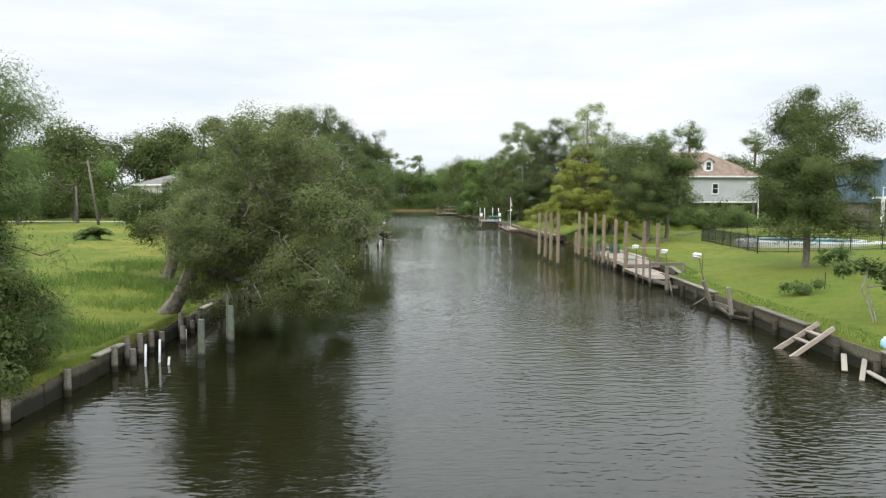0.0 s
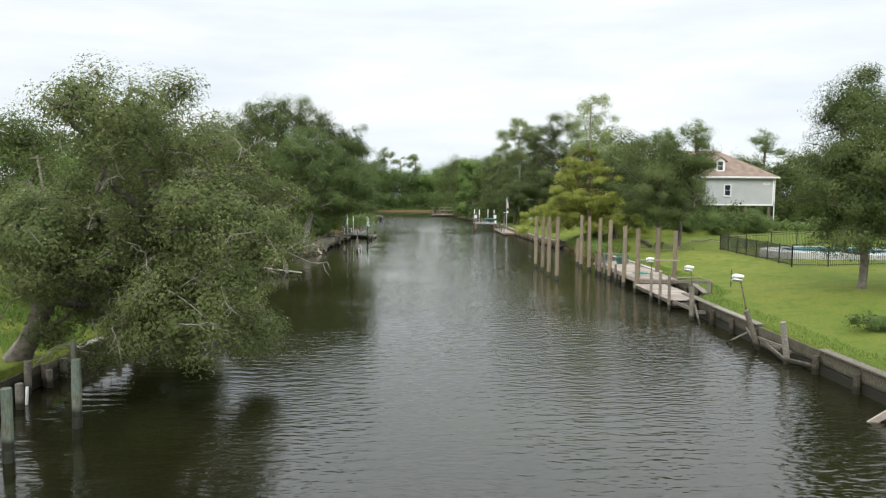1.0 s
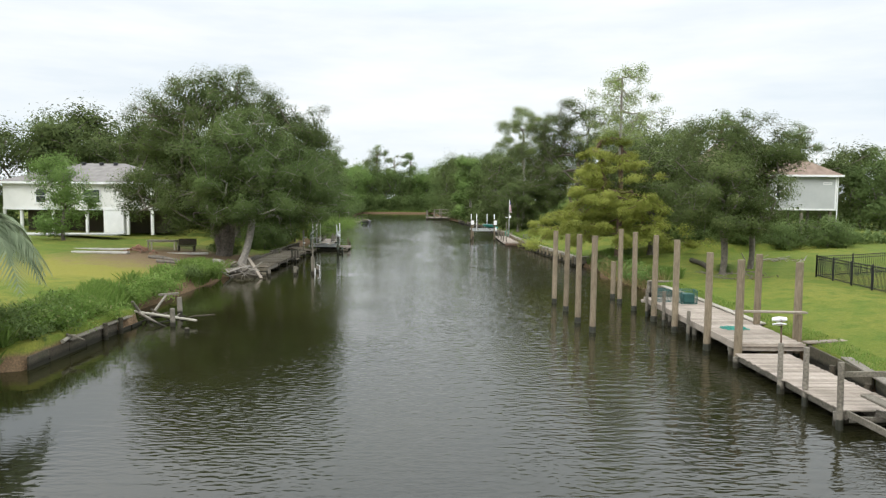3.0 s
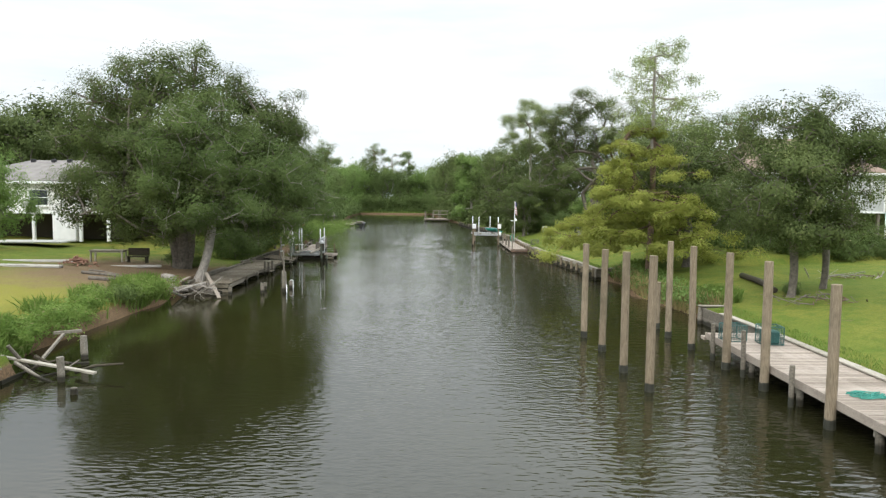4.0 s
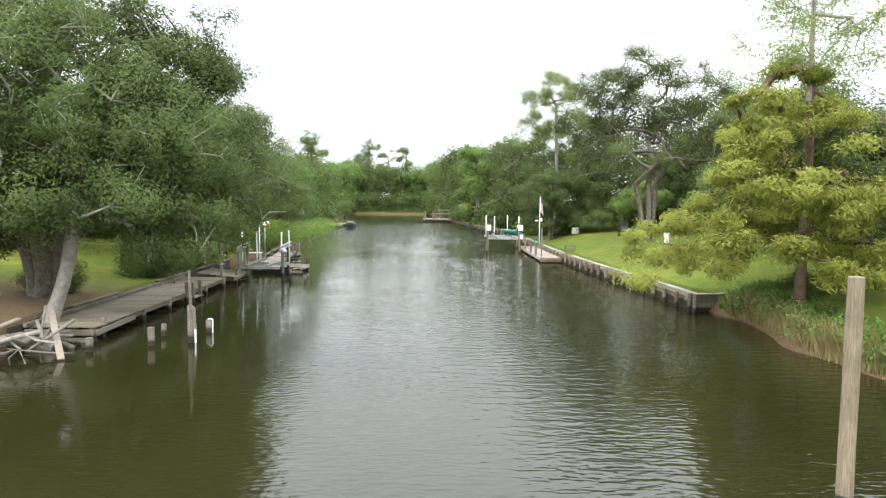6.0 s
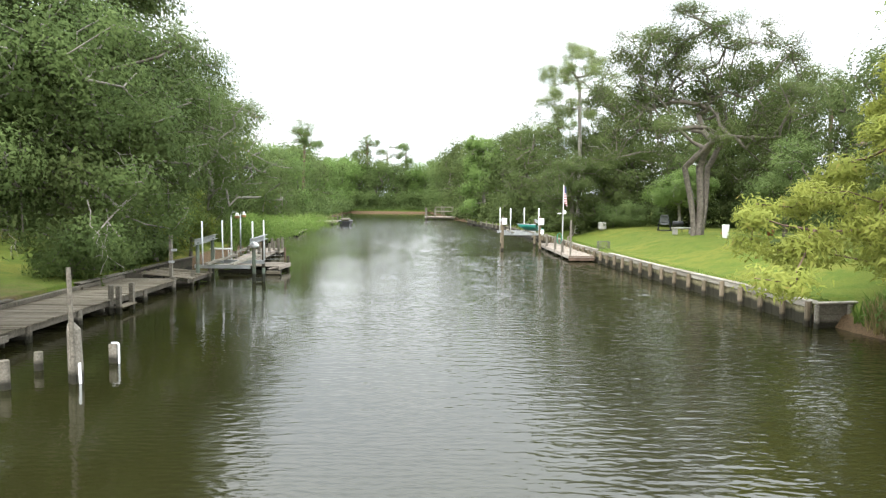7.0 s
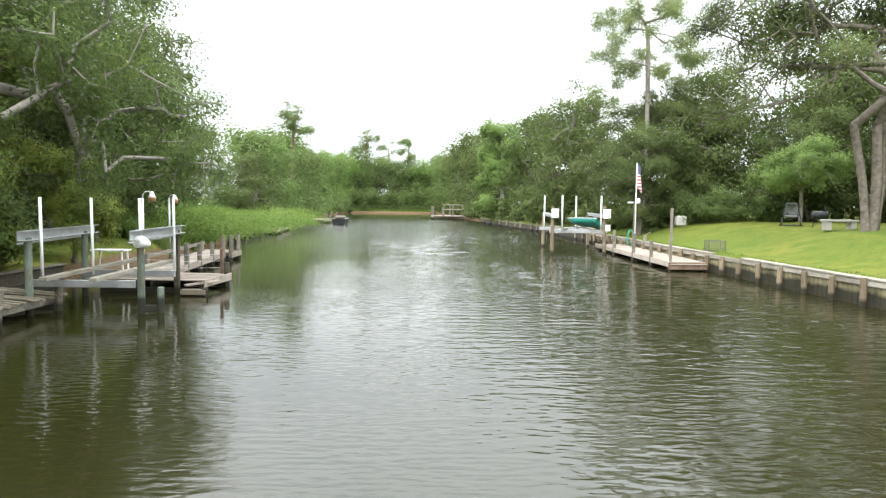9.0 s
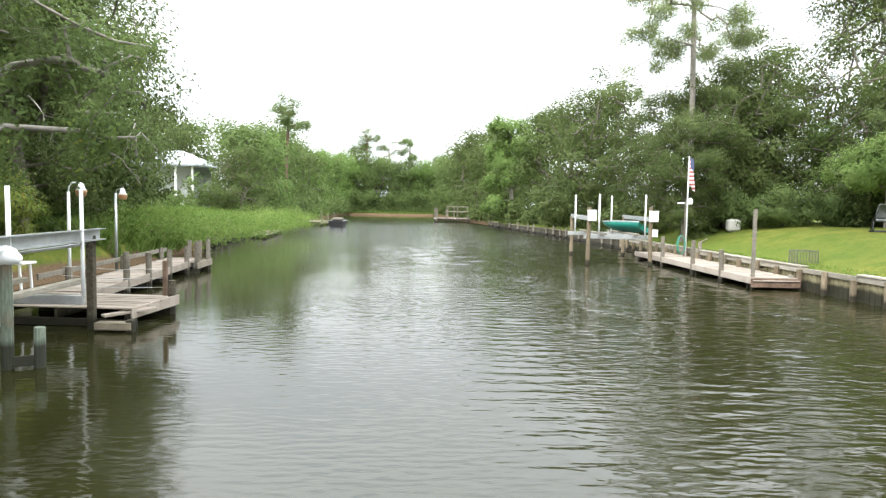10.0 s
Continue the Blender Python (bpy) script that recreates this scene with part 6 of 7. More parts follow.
def skiff(at, rz, tilt):
    """A small boat lying on its side: a shell of hull sections with a rolled gunwale."""
    r = thing("jon_boat", at, "green jon boat tilted on the lift's cradle", "boat", rz=rz)
    b = Build()
    secs, L = 9, 2.6
    prof = [(-1, 0.26), (-0.92, 0.08), (-0.6, 0.0), (0, -0.02), (0.6, 0.0), (0.92, 0.08), (1, 0.26)]
    rows_ = []
    for i in range(secs):
        t = i / (secs - 1)
        w = 0.5 * (1 - 0.55 * max(0, t - 0.55) ** 1.5 / 0.3)
        rise = 0.25 * max(0, t - 0.6) ** 2 / 0.16
        rows_.append([(x * w, -L / 2 + L * t, z + rise * (1 if abs(x) < 0.95 else 0.3)) for x, z in prof])
    n = len(prof)
    vs = [p for row in rows_ for p in row] + [(p[0] * 0.95, p[1] * 0.985, p[2] + 0.03) for row in rows_ for p in row]
    o = secs * n
    fs = []
    for i in range(secs - 1):
        for k in range(n - 1):
            a = i * n + k
            fs.append((a, a + 1, a + n + 1, a + n))
            fs.append((o + a + n, o + a + n + 1, o + a + 1, o + a))
        for k in (0, n - 1):
            a = i * n + k
            fs.append((a, a + n, o + a + n, o + a))
    fs += [tuple(range(n)), tuple(range((secs - 1) * n, secs * n))]
    b.add(vs, fs)
    hull = part("hull", b, M["greenhull"], r, smooth=True)
    part("gunwale", Build().tube([rows_[i][0] for i in range(secs)], [0.03] * secs, 6), M["steel"], hull, smooth=True)
    part("gunwale", Build().tube([rows_[i][-1] for i in range(secs)], [0.03] * secs, 6), M["steel"], hull, smooth=True)
    for t in (-0.6, 0.5):
        part("bench", Build().box((0, t, 0.18), (0.8, 0.26, 0.04), None, 0.01), M["steel"], hull)
    r.rotation_euler = (0, radians(tilt), radians(rz))


skiff((8.8, 115.6, 1.62), 36, 24)
fp = thing("flagpole", (11.3, 113.3, 0.3), "thin white flagpole with a furled striped flag", "flagpole")
part("pole", Build().tube([(0, 0, 0), (0, 0, 5.0)], [0.04, 0.025], 10), M["pvc"], fp, smooth=True)
part("post", Build().box((0.0, 0.12, 1.4), (0.13, 0.13, 2.8), None, 0.01), M["greywood"], fp)
mf, n_, l_, b_, o_ = shader("flag_cloth", 0.8, 0.1)
wv = n_.new("ShaderNodeTexWave")
wv.wave_type, wv.bands_direction = "BANDS", "Z"
wv.inputs["Scale"].default_value, wv.inputs["Distortion"].default_value = 1.6, 0.6
l_.new(coords(n_, l_, "Object", (1, 1, 1)), wv.inputs["Vector"])
l_.new(ramp(n_, l_, wv.outputs["Fac"], [(0.45, (0.7, 0.68, 0.68)), (0.55, (0.5, 0.16, 0.16))]), b_.inputs["Base Color"])
M["flag"] = mf
fb = Build()
cols, rws = 6, 7
pts_ = []
for j in range(rws):
    for i in range(cols):
        u, w_ = i / (cols - 1), j / (rws - 1)
        pts_.append((0.03 + u * 0.24 * (0.7 + 0.5 * w_), 0.09 * math.sin(u * 9 + w_ * 2), 4.95 - w_ * 1.35 - u * 0.35))
fb.add(pts_, [(j * cols + i, j * cols + i + 1, (j + 1) * cols + i + 1, (j + 1) * cols + i) for j in range(rws - 1) for i in range(cols - 1)])
flag = part("flag", fb, M["flag"], fp, "limp flag with red and white stripes", smooth=True)
sol = flag.modifiers.new("cloth", "SOLIDIFY")
sol.thickness = 0.01
canton = Build()
canton.add([(0.05, -0.1, 4.93), (0.19, -0.13, 4.8), (0.2, -0.14, 4.3), (0.06, -0.11, 4.42), (0.05, -0.08, 4.93), (0.19, -0.11, 4.8), (0.2, -0.12, 4.3), (0.06, -0.09, 4.42)],
           [(0, 1, 2, 3), (7, 6, 5, 4), (0, 4, 5, 1), (1, 5, 6, 2), (2, 6, 7, 3), (3, 7, 4, 0)])
part("canton", canton, plain("navy_cloth", (0.1, 0.12, 0.22), 0.8, 0.1, relief=0.0), flag, "dark blue canton")
part("lamp_arm", Build().tube([(0, 0.1, 2.75), (-0.35, 0, 2.72)], [0.02, 0.02], 6), M["steel"], fp)
part("lamp_head", Build().box((-0.32, 0, 2.72), (0.3, 0.12, 0.08), None, 0.02), M["pvc"], fp)
part("lamp_head", Build().tube([(0.14, 0, 2.66), (0.14, 0, 2.76), (0.14, 0, 2.92), (0.14, 0, 2.98)], [0.1, 0.13, 0.1, 0.03], 10), M["pvc"], fp, smooth=True)
hb = Build()
for k in range(3):
    ring = [(0.22 * math.cos(t) * (0.7 + 0.15 * k), 0.04 * k, 0.45 * math.sin(t)) for t in [i * math.pi / 8 for i in range(17)]]
    hb.tube(ring, [0.018] * 17, 6, cap=False)
hose = part("garden_hose", hb, plain("green_hose", (0.06, 0.3, 0.2), 0.5, 0.4, relief=0.0), smooth=True)
hose.location = (11.0, 113.05, 1.0)
tagged(hose, "coiled green garden hose hanging on the flagpole post", "hose")
hook = thing("hose_rack", (11.5, 112.0, 0.42), "bent grey rail post beside the hose", "railing")
part("post", Build().box((0, 0, 0.4), (0.14, 0.14, 0.8), None, 0.01), M["greywood"], hook)
part("arm", Build().beam((0, 0, 0.78), (0.3, -0.1, 0.95), 0.05, 0.05), M["greywood"], hook)


M["darksteel"] = plain("rusty_wire", (0.16, 0.15, 0.13), 0.6, 0.3, 0.3)


def wire_crate(at, size, mat, label, rz=0, name="wire_crate"):
    """A trap of bars: edges and a grid of thin wires."""
    r = thing(name, at, label, "crate", rz=rz)
    sx, sy, sz = size
    fr_ = Build()
    for x in (-sx / 2, sx / 2):
        for y in (-sy / 2, sy / 2):
            fr_.beam((x, y, 0), (x, y, sz), 0.025, 0.025, 0.0)
    for z in (0.012, sz):
        for y in (-sy / 2, sy / 2):
            fr_.beam((-sx / 2, y, z), (sx / 2, y, z), 0.025, 0.025, 0.0)
        for x in (-sx / 2, sx / 2):
            fr_.beam((x, -sy / 2, z), (x, sy / 2, z), 0.025, 0.025, 0.0)
    part("frame", fr_, M[mat], r)
    g = Build()
    k = 7
    for i in range(1, k):
        t = i / k
        for y in (-sy / 2, sy / 2):
            g.beam((-sx / 2 + sx * t, y, 0), (-sx / 2 + sx * t, y, sz), 0.008, 0.008, 0.0)
            g.beam((-sx / 2, y, sz * t), (sx / 2, y, sz * t), 0.008, 0.008, 0.0)
        for x in (-sx / 2, sx / 2):
            g.beam((x, -sy / 2 + sy * t, 0), (x, -sy / 2 + sy * t, sz), 0.008, 0.008, 0.0)
            g.beam((x, -sy / 2, sz * t), (x, sy / 2, sz * t), 0.008, 0.008, 0.0)
        g.beam((-sx / 2 + sx * t, -sy / 2, sz), (-sx / 2 + sx * t, sy / 2, sz), 0.008, 0.008, 0.0)
    part("mesh", g, M[mat], r)
    return r


M["teal"] = plain("teal_wire", (0.035, 0.11, 0.1), 0.5, 0.4, vary=0.3)
wire_crate((12.6, 104.9, 0.78), (0.75, 0.6, 0.5), "darksteel", "grey wire trap standing on the bulkhead")
wire_crate((13.05, 56.1, 0.76), (0.65, 0.65, 0.55), "teal", "teal wire crab trap on the dock", 8, "crab_trap")
wire_crate((14.1, 55.6, 0.76), (0.7, 0.65, 0.6), "teal", "dark green wire crab trap on the dock", -5, "crab_trap")
tarp = thing("storage_tote", (14.1, 55.6, 0.77), "dark green plastic tote inside the crab trap", "tote")
part("body", Build().box((0, 0, 0.22), (0.52, 0.48, 0.44), None, 0.04), M["teal"], tarp)
net = Build()
nr = random.Random(2)
for k in range(9):
    pp = [(nr.uniform(-0.5, 0.5), nr.uniform(-0.35, 0.35), 0.02 + nr.uniform(0, 0.03)) for _ in range(9)]
    net.tube(pp, [0.012] * 9, 5)
nb = part("fishing_net", net, plain("green_net", (0.07, 0.3, 0.24), 0.8, 0.2, relief=0.0))
nb.location = (13.6, 49.3, 0.745)
tagged(nb, "tangle of green netting lying on the dock", "net")
for x, y, z, h in ((16.4, 43.0, 0, 0.9), (17.3, 31.0, 0, 0.75)):
    st = part("stake", Build().tube([(0, 0, -0.2), (0.02, 0, h)], [0.02, 0.018], 7), M["black"])
    st.location = (x, y, land(x, y))
    tagged(st, "thin dark stake standing in the lawn", "stake", "lawn stakes")


# ---- houses ----
def siding(name, col, pitch):
    """Painted lap siding: shallow horizontal steps with faint weathering."""
    m, n, l, b, out = shader(name, 0.65, 0.25)
    v = world_coords(n, l)
    sp = n.new("ShaderNodeSeparateXYZ")
    l.new(v, sp.inputs[0])
    k = n.new("ShaderNodeMath")
    k.operation = "MULTIPLY"
    k.inputs[1].default_value = 1.0 / pitch
    l.new(sp.outputs["Z"], k.inputs[0])
    fr = n.new("ShaderNodeMath")
    fr.operation = "FRACT"
    l.new(k.outputs[0], fr.inputs[0])
    f = noise_at(n, l, v, 0.7, 5.0)
    c = ramp(n, l, f, [(0.3, tuple(x * 0.88 for x in col)), (0.65, col)])
    l.new(c, b.inputs["Base Color"])
    bump(n, l, b, fr.outputs[0], 0.6, 0.02)
    return m


M["greysiding"] = siding("grey_lap_siding", (0.46, 0.47, 0.46), 0.15)
M["whitesiding"] = siding("white_lap_siding", (0.78, 0.77, 0.73), 0.18)
M["bluesiding"] = siding("slate_blue_siding", (0.13, 0.19, 0.25), 0.18)
M["brownroof"] = plain("brown_shingles", (0.26, 0.195, 0.155), 0.95, 0.1, vary=0.35, scale=1.5, relief=0.5)
M["greyroof"] = plain("grey_shingles", (0.23, 0.215, 0.2), 0.95, 0.1, vary=0.3, scale=1.5, relief=0.5)
M["metalroof"] = plain("pale_metal_roof", (0.36, 0.38, 0.4), 0.5, 0.4, 0.3, vary=0.2, scale=1.0)


def hip_roof(x0, x1, y0, y1, z, ridge, rise, over=0.45, thick=0.16):
    """A hipped roof with eaves: ridge is (x from, x to, y)."""
    a, b, ym = ridge
    x0, x1, y0, y1 = x0 - over, x1 + over, y0 - over, y1 + over
    up = [(x0, y0, z), (x1, y0, z), (x1, y1, z), (x0, y1, z), (a, ym, z + rise), (b, ym, z + rise)]
    dn = [(x, y, zz - thick) for x, y, zz in up[:4]]
    return Build().add(up + dn, [(0, 1, 5, 4), (1, 2, 5), (2, 3, 4, 5), (3, 0, 4), (0, 6, 7, 1), (1, 7, 8, 2), (2, 8, 9, 3), (3, 9, 6, 0), (9, 8, 7, 6)])


def gable(x0, x1, y0, y1, z, rise, thick=0.14):
    """A gabled roof with its ridge along y."""
    xm = (x0 + x1) / 2
    up = [(x0, y0, z), (xm, y0, z + rise), (x1, y0, z), (x0, y1, z), (xm, y1, z + rise), (x1, y1, z)]
    dn = [(x, y, zz - thick) for x, y, zz in up]
    return Build().add(up + dn, [(0, 1, 4, 3), (1, 2, 5, 4), (9, 10, 7, 6), (10, 11, 8, 7), (0, 6, 7, 1), (1, 7, 8, 2), (4, 10, 9, 3), (5, 11, 10, 4), (0, 3, 9, 6), (2, 8, 11, 5)])


def window(parent, x, y, z, w, h, bars=1, trim="white", name="window"):
    """A sash window in a wall that looks towards -y: trim, sill, glazing bars and panes."""
    win = part(name, Build().box((x, y - 0.005, z), (w, 0.04, h)), M["glass"], parent, "dark glass")
    t = 0.11
    fr_ = Build()
    for sx in (-1, 1):
        fr_.box((x + sx * (w / 2 + t / 2), y - 0.04, z), (t, 0.08, h + 2 * t), None, 0.01)
    for sz in (-1, 1):
        fr_.box((x, y - 0.04, z + sz * (h / 2 + t / 2)), (w, 0.08, t), None, 0.01)
    part("frame", fr_, M[trim], win, "white painted frame")
    part("sill", Build().box((x, y - 0.08, z - h / 2 - t - 0.02), (w + 0.34, 0.16, 0.05), None, 0.01), M[trim], win)
    for k in range(bars):
        part("sash_bar", Build().box((x, y - 0.04, z - h / 2 + h * (k + 1) / (bars + 1)), (w, 0.05, 0.05)), M[trim], win)
    return win


def stilt_house():
    g = land(40, 98)
    r = thing("house", (35.8, 96.0, g), "grey sided house on tall stilts with a brown hipped roof", "house", "houses")
    W, D, z0, z1 = 8.0, 9.5, 4.72 - g, 8.1 - g
    x0 = -5.0
    part("wall", Build().box(((x0 + W) / 2, D / 2, (z0 + z1) / 2), (W - x0, D, z1 - z0)), M["greysiding"], r)
    part("floor_band", Build().box(((x0 + W) / 2, D / 2, z0 - 0.09), (W - x0 + 0.06, D + 0.06, 0.18), None, 0.01), M["white"], r)
    part("corner_board", Build().box((W - 0.06, -0.02, (z0 + z1) / 2), (0.16, 0.1, z1 - z0), None, 0.01), M["white"], r)
    part("downspout", Build().tube([(W + 0.1, -0.08, z1 - 0.1), (W + 0.1, -0.08, 0.1)], [0.06, 0.06], 8), M["white"], r)
    roof = part("roof", hip_roof(x0, W, 0, D, z1 + 0.1, (-3.0, 2.6, D / 2), 3.55, 0.5), M["brownroof"], r, "brown shingle roof")
    part("fascia", Build().box(((x0 + W) / 2, -0.52, z1 + 0.02), (W - x0 + 1.0, 0.05, 0.2), None, 0.01), M["white"], roof)
    part("cross_roof", gable(3.6, 6.8, 2.6, 8.0, z1 + 1.55, 0.55), M["brownroof"], roof)
    part("cross_wall", Build().box((5.2, 5.4, z1 + 1.1), (2.4, 5.0, 0.9)), M["white"], roof)
    dm = part("dormer", Build().box((1.35, 1.9, z1 + 1.45), (1.25, 2.4, 1.5)), M["white"], r, "white dormer")
    part("dormer_roof", gable(0.5, 2.2, 0.45, 3.4, z1 + 2.1, 0.62), M["brownroof"], dm)
    part("gable_board", Build().add([(0.72, 0.68, z1 + 2.1), (1.98, 0.68, z1 + 2.1), (1.35, 0.68, z1 + 2.6), (0.72, 0.74, z1 + 2.1), (1.98, 0.74, z1 + 2.1), (1.35, 0.74, z1 + 2.6)], [(0, 1, 2), (5, 4, 3), (0, 3, 4, 1), (1, 4, 5, 2), (2, 5, 3, 0)]), M["white"], dm)
    window(r, 1.35, 0.69, z1 + 1.5, 0.62, 1.1, name="dormer_window")
    window(r, 2.1, 0.0, z0 + 1.75, 0.72, 1.3)
    part("plaque", Build().box((7.05, -0.03, z1 - 0.75), (0.95, 0.04, 0.28), None, 0.005), M["white"], r, "white name board")
    for k in range(4):
        part("letter_bar", Build().box((6.75 + 0.2 * k, -0.055, z1 - 0.75), (0.14, 0.01, 0.1)), M["steel"], r)
    for x in (-4.6, -1.5, 1.6, 4.6, 7.6):
        for y in (0.3, 4.7, 9.2):
            part("stilt", Build().box((x, y, z0 / 2), (0.26, 0.26, z0), None, 0.02), M["greywood"], r)
    part("stair_stringer", Build().beam((2.6, 3.4, z0), (4.4, 3.0, 0.1), 0.3, 0.1), M["greywood"], r)


stilt_house()


def side_house():
    g = land(48, 74)
    r = thing("house", (44.3, 70.0, g), "slate blue house with white gable trim and a balcony", "house", "houses")
    part("wall", Build().box((4.5, 4, 5.0), (9, 8, 4.6)), M["bluesiding"], r)
    part("roof", gable(-0.7, 9.7, -0.9, 8.9, 7.2, 3.2, 0.25), M["metalroof"], r, "pale metal roof")
    part("gable_trim", Build().beam((-0.7, -0.93, 7.05), (4.5, -0.93, 10.25), 0.06, 0.3), M["white"], r)
    part("gable_trim", Build().beam((9.7, -0.93, 7.05), (4.5, -0.93, 10.25), 0.06, 0.3), M["white"], r)
    bal = part("balcony", Build().box((4.0, -0.7, 3.2), (9.6, 1.9, 0.22), None, 0.02), M["white"], r, "white balcony")
    part("rail", Build().beam((-0.8, -1.6, 4.2), (8.8, -1.6, 4.2), 0.08, 0.1), M["white"], bal)
    for k in range(25):
        part("baluster", Build().box((-0.75 + k * 0.39, -1.6, 3.75), (0.05, 0.05, 0.9)), M["white"], bal)
    for x in (-0.6, 3.0, 6.6, 9.0):
        part("stilt", Build().box((x, -1.4, 1.6), (0.25, 0.25, 3.2), None, 0.02), M["white"], r)
    part("undercroft", Build().box((4.5, 4.4, 1.4), (8.4, 7, 2.6)), M["greywood"], r)
    window(r, 1.4, 0.0, 5.3, 1.3, 1.6)
    window(r, 4.0, 0.0, 5.3, 1.3, 1.6)


side_house()


def white_house():
    g = land(-30, 88)
    r = thing("house", (-24.9, 89.0, g), "two-storey white house with a grey hipped roof and corner porch", "house", "houses")
    W, D = -14.0, 10.0
    z1 = 6.6 - g
    zf = z1 / 2
    part("wall", Build().box((-8.15, D / 2, (zf + z1) / 2), (11.7, D, z1 - zf)), M["whitesiding"], r, "white upper storey")
    part("porch_back", Build().box((-1.2, D / 2 + 0.9, (zf + z1) / 2), (2.2, D - 1.8, z1 - zf)), M["whitesiding"], r)
    part("floor_band", Build().box((-7, D / 2, zf), (14.1, D + 0.1, 0.24), None, 0.01), M["white"], r)
    roof = part("roof", hip_roof(W, 0.2, 0, D, z1 + 0.08, (W + 5.0, -4.6, D / 2), 2.0, 0.5), M["greyroof"], r, "grey shingle roof")
    part("fascia", Build().box((W / 2, -0.52, z1), (14.9, 0.05, 0.2), None, 0.01), M["white"], roof)
    for x in (-8.6, -6.8, -5.4):
        part("roof_vent", Build().box((x, D / 2 - 0.5, z1 + 2.0), (0.35, 0.35, 0.3), None, 0.04), M["black"], roof)
    window(r, -5.6, 0.0, zf + 1.2, 1.5, 1.2, 1)
    window(r, -10.4, 0.0, zf + 1.2, 0.9, 1.2, 1)
    part("pier", Build().box((-3.6, 0.5, zf / 2), (1.9, 1.0, zf), None, 0.02), M["white"], r)
    # set back behind the columns; the shade in there is put into its dark colour
    part("ground_wall", Build().box((-7.0, 6.5, zf / 2), (13.6, 6.0, zf)), M["darkwood"], r, "recessed ground floor with its shade painted dark")
    for x in (0.0, -2.3, -6.2, -9.4, -12.4, -14.0):
        part("column", Build().box((x, 0.2, zf / 2), (0.24, 0.24, zf), None, 0.02), M["white"], r)
    part("porch_post", Build().box((-0.02, 0.12, (zf + z1) / 2), (0.18, 0.18, z1 - zf), None, 0.02), M["white"], r)
    rl = part("porch_rail", Build().beam((-2.2, 0.1, zf + 0.95), (0, 0.1, zf + 0.95), 0.08, 0.08), M["white"], r)
    for k in range(11):
        part("baluster", Build().box((-2.1 + k * 0.2, 0.1, zf + 0.5), (0.05, 0.05, 0.9)), M["white"], rl)


white_house()


def porch_house():
    g = land(-26, 148)
    r = thing("house", (-27.5, 147.0, g), "small house with a pale metal roof and white porch posts", "house", "houses")
    part("wall", Build().box((-1.5, 4.5, 2.6), (7.0, 6, 5.2)), M["greysiding"], r)
    part("roof", hip_roof(-5.2, 3.2, -1.2, 8, 4.9, (-3.0, 0.5, 3.2), 1.6, 0.4), M["metalroof"], r, "pale metal roof")
    for x in (-4.6, -2.4, -0.6, 1.4, 3.0):
        part("porch_post", Build().box((x, -1.0, 2.45), (0.2, 0.2, 4.9), None, 0.02), M["white"], r)
    part("porch_floor", Build().box((-0.8, 0.2, 1.1), (8.0, 2.6, 0.2), None, 0.02), M["white"], r)


porch_house()


# ---- pool and fence ----
PICKET = Build().box((0, 0, 0), (0.018, 0.018, 1.14)).mesh("picket")
PICKET.materials.append(M["black"])


def fence_run(p, q, group="pool fence"):
    """A black metal fence: posts, rails and pickets."""
    p, q = Vector((*p, 0)), Vector((*q, 0))
    L = (q - p).length
    n = max(1, round(L / 2.0))
    r = tagged(new("fence"), "black metal picket fence round the pool", "fence", group)
    for i in range(n + 1):
        c = p.lerp(q, i / n)
        z = land(c.x, c.y)
        part("post", Build().box((c.x, c.y, z + 0.6), (0.065, 0.065, 1.3), None, 0.006), M["black"], r)
        if i == n:
            break
        d = p.lerp(q, (i + 1) / n)
        z2 = land(d.x, d.y)
        for h in (0.12, 1.0, 1.15):
            part("rail", Build().beam((c.x, c.y, z + h), (d.x, d.y, z2 + h), 0.03, 0.035, 0.0), M["black"], r)
        k = 17
        for j in range(1, k):
            e = c.lerp(d, j / k)
            lay("picket", PICKET, r, (e.x, e.y, z + (z2 - z) * j / k + 0.62))



fence_run((23.4, 61.8), (22.3, 48.5))
fence_run((22.3, 48.5), (36.5, 47.0))
fence_run((23.4, 61.8), (38.0, 63.0))
fence_run((36.5, 47.0), (38.0, 63.0))
M["poolwater"] = plain("pool_water", (0.05, 0.32, 0.42), 0.05, 0.5, vary=0.2, scale=0.8, relief=0.1)
M["paleconcrete"] = plain("pale_concrete", (0.48, 0.47, 0.44), 0.85, 0.2, vary=0.18, scale=0.8, relief=0.2)
zp = max(land(28, 54), land(27, 58), land(32, 52)) + 0.1
pool = thing("swimming_pool", (29.0, 55.0, zp), "blue kidney-shaped swimming pool with a pale concrete surround", "pool")
ring = [(math.cos(t) * (4.0 + 0.5 * math.cos(2 * t)), math.sin(t) * (3.0 - 0.35 * math.sin(t * 2))) for t in [i * math.pi / 16 for i in range(32)]]
wtr = Build().add([(x * 0.93, y * 0.92, 0.03) for x, y in ring] + [(x * 0.93, y * 0.92, -0.4) for x, y in ring], [tuple(range(32)), *[(i, 32 + i, 32 + (i + 1) % 32, (i + 1) % 32) for i in range(32)]])
part("water", wtr, M["poolwater"], pool, "clear blue water")
cop = Build()
cop.add([(x * s_, y * s_, z) for s_, z in ((0.92, 0.08), (1.03, 0.08), (1.03, -0.3), (0.92, -0.3)) for x, y in ring], [(k * 32 + i, ((k + 1) % 4) * 32 + i, ((k + 1) % 4) * 32 + (i + 1) % 32, k * 32 + (i + 1) % 32) for k in range(4) for i in range(32)])
part("coping", cop, M["paleconcrete"], pool)
sur = Build()
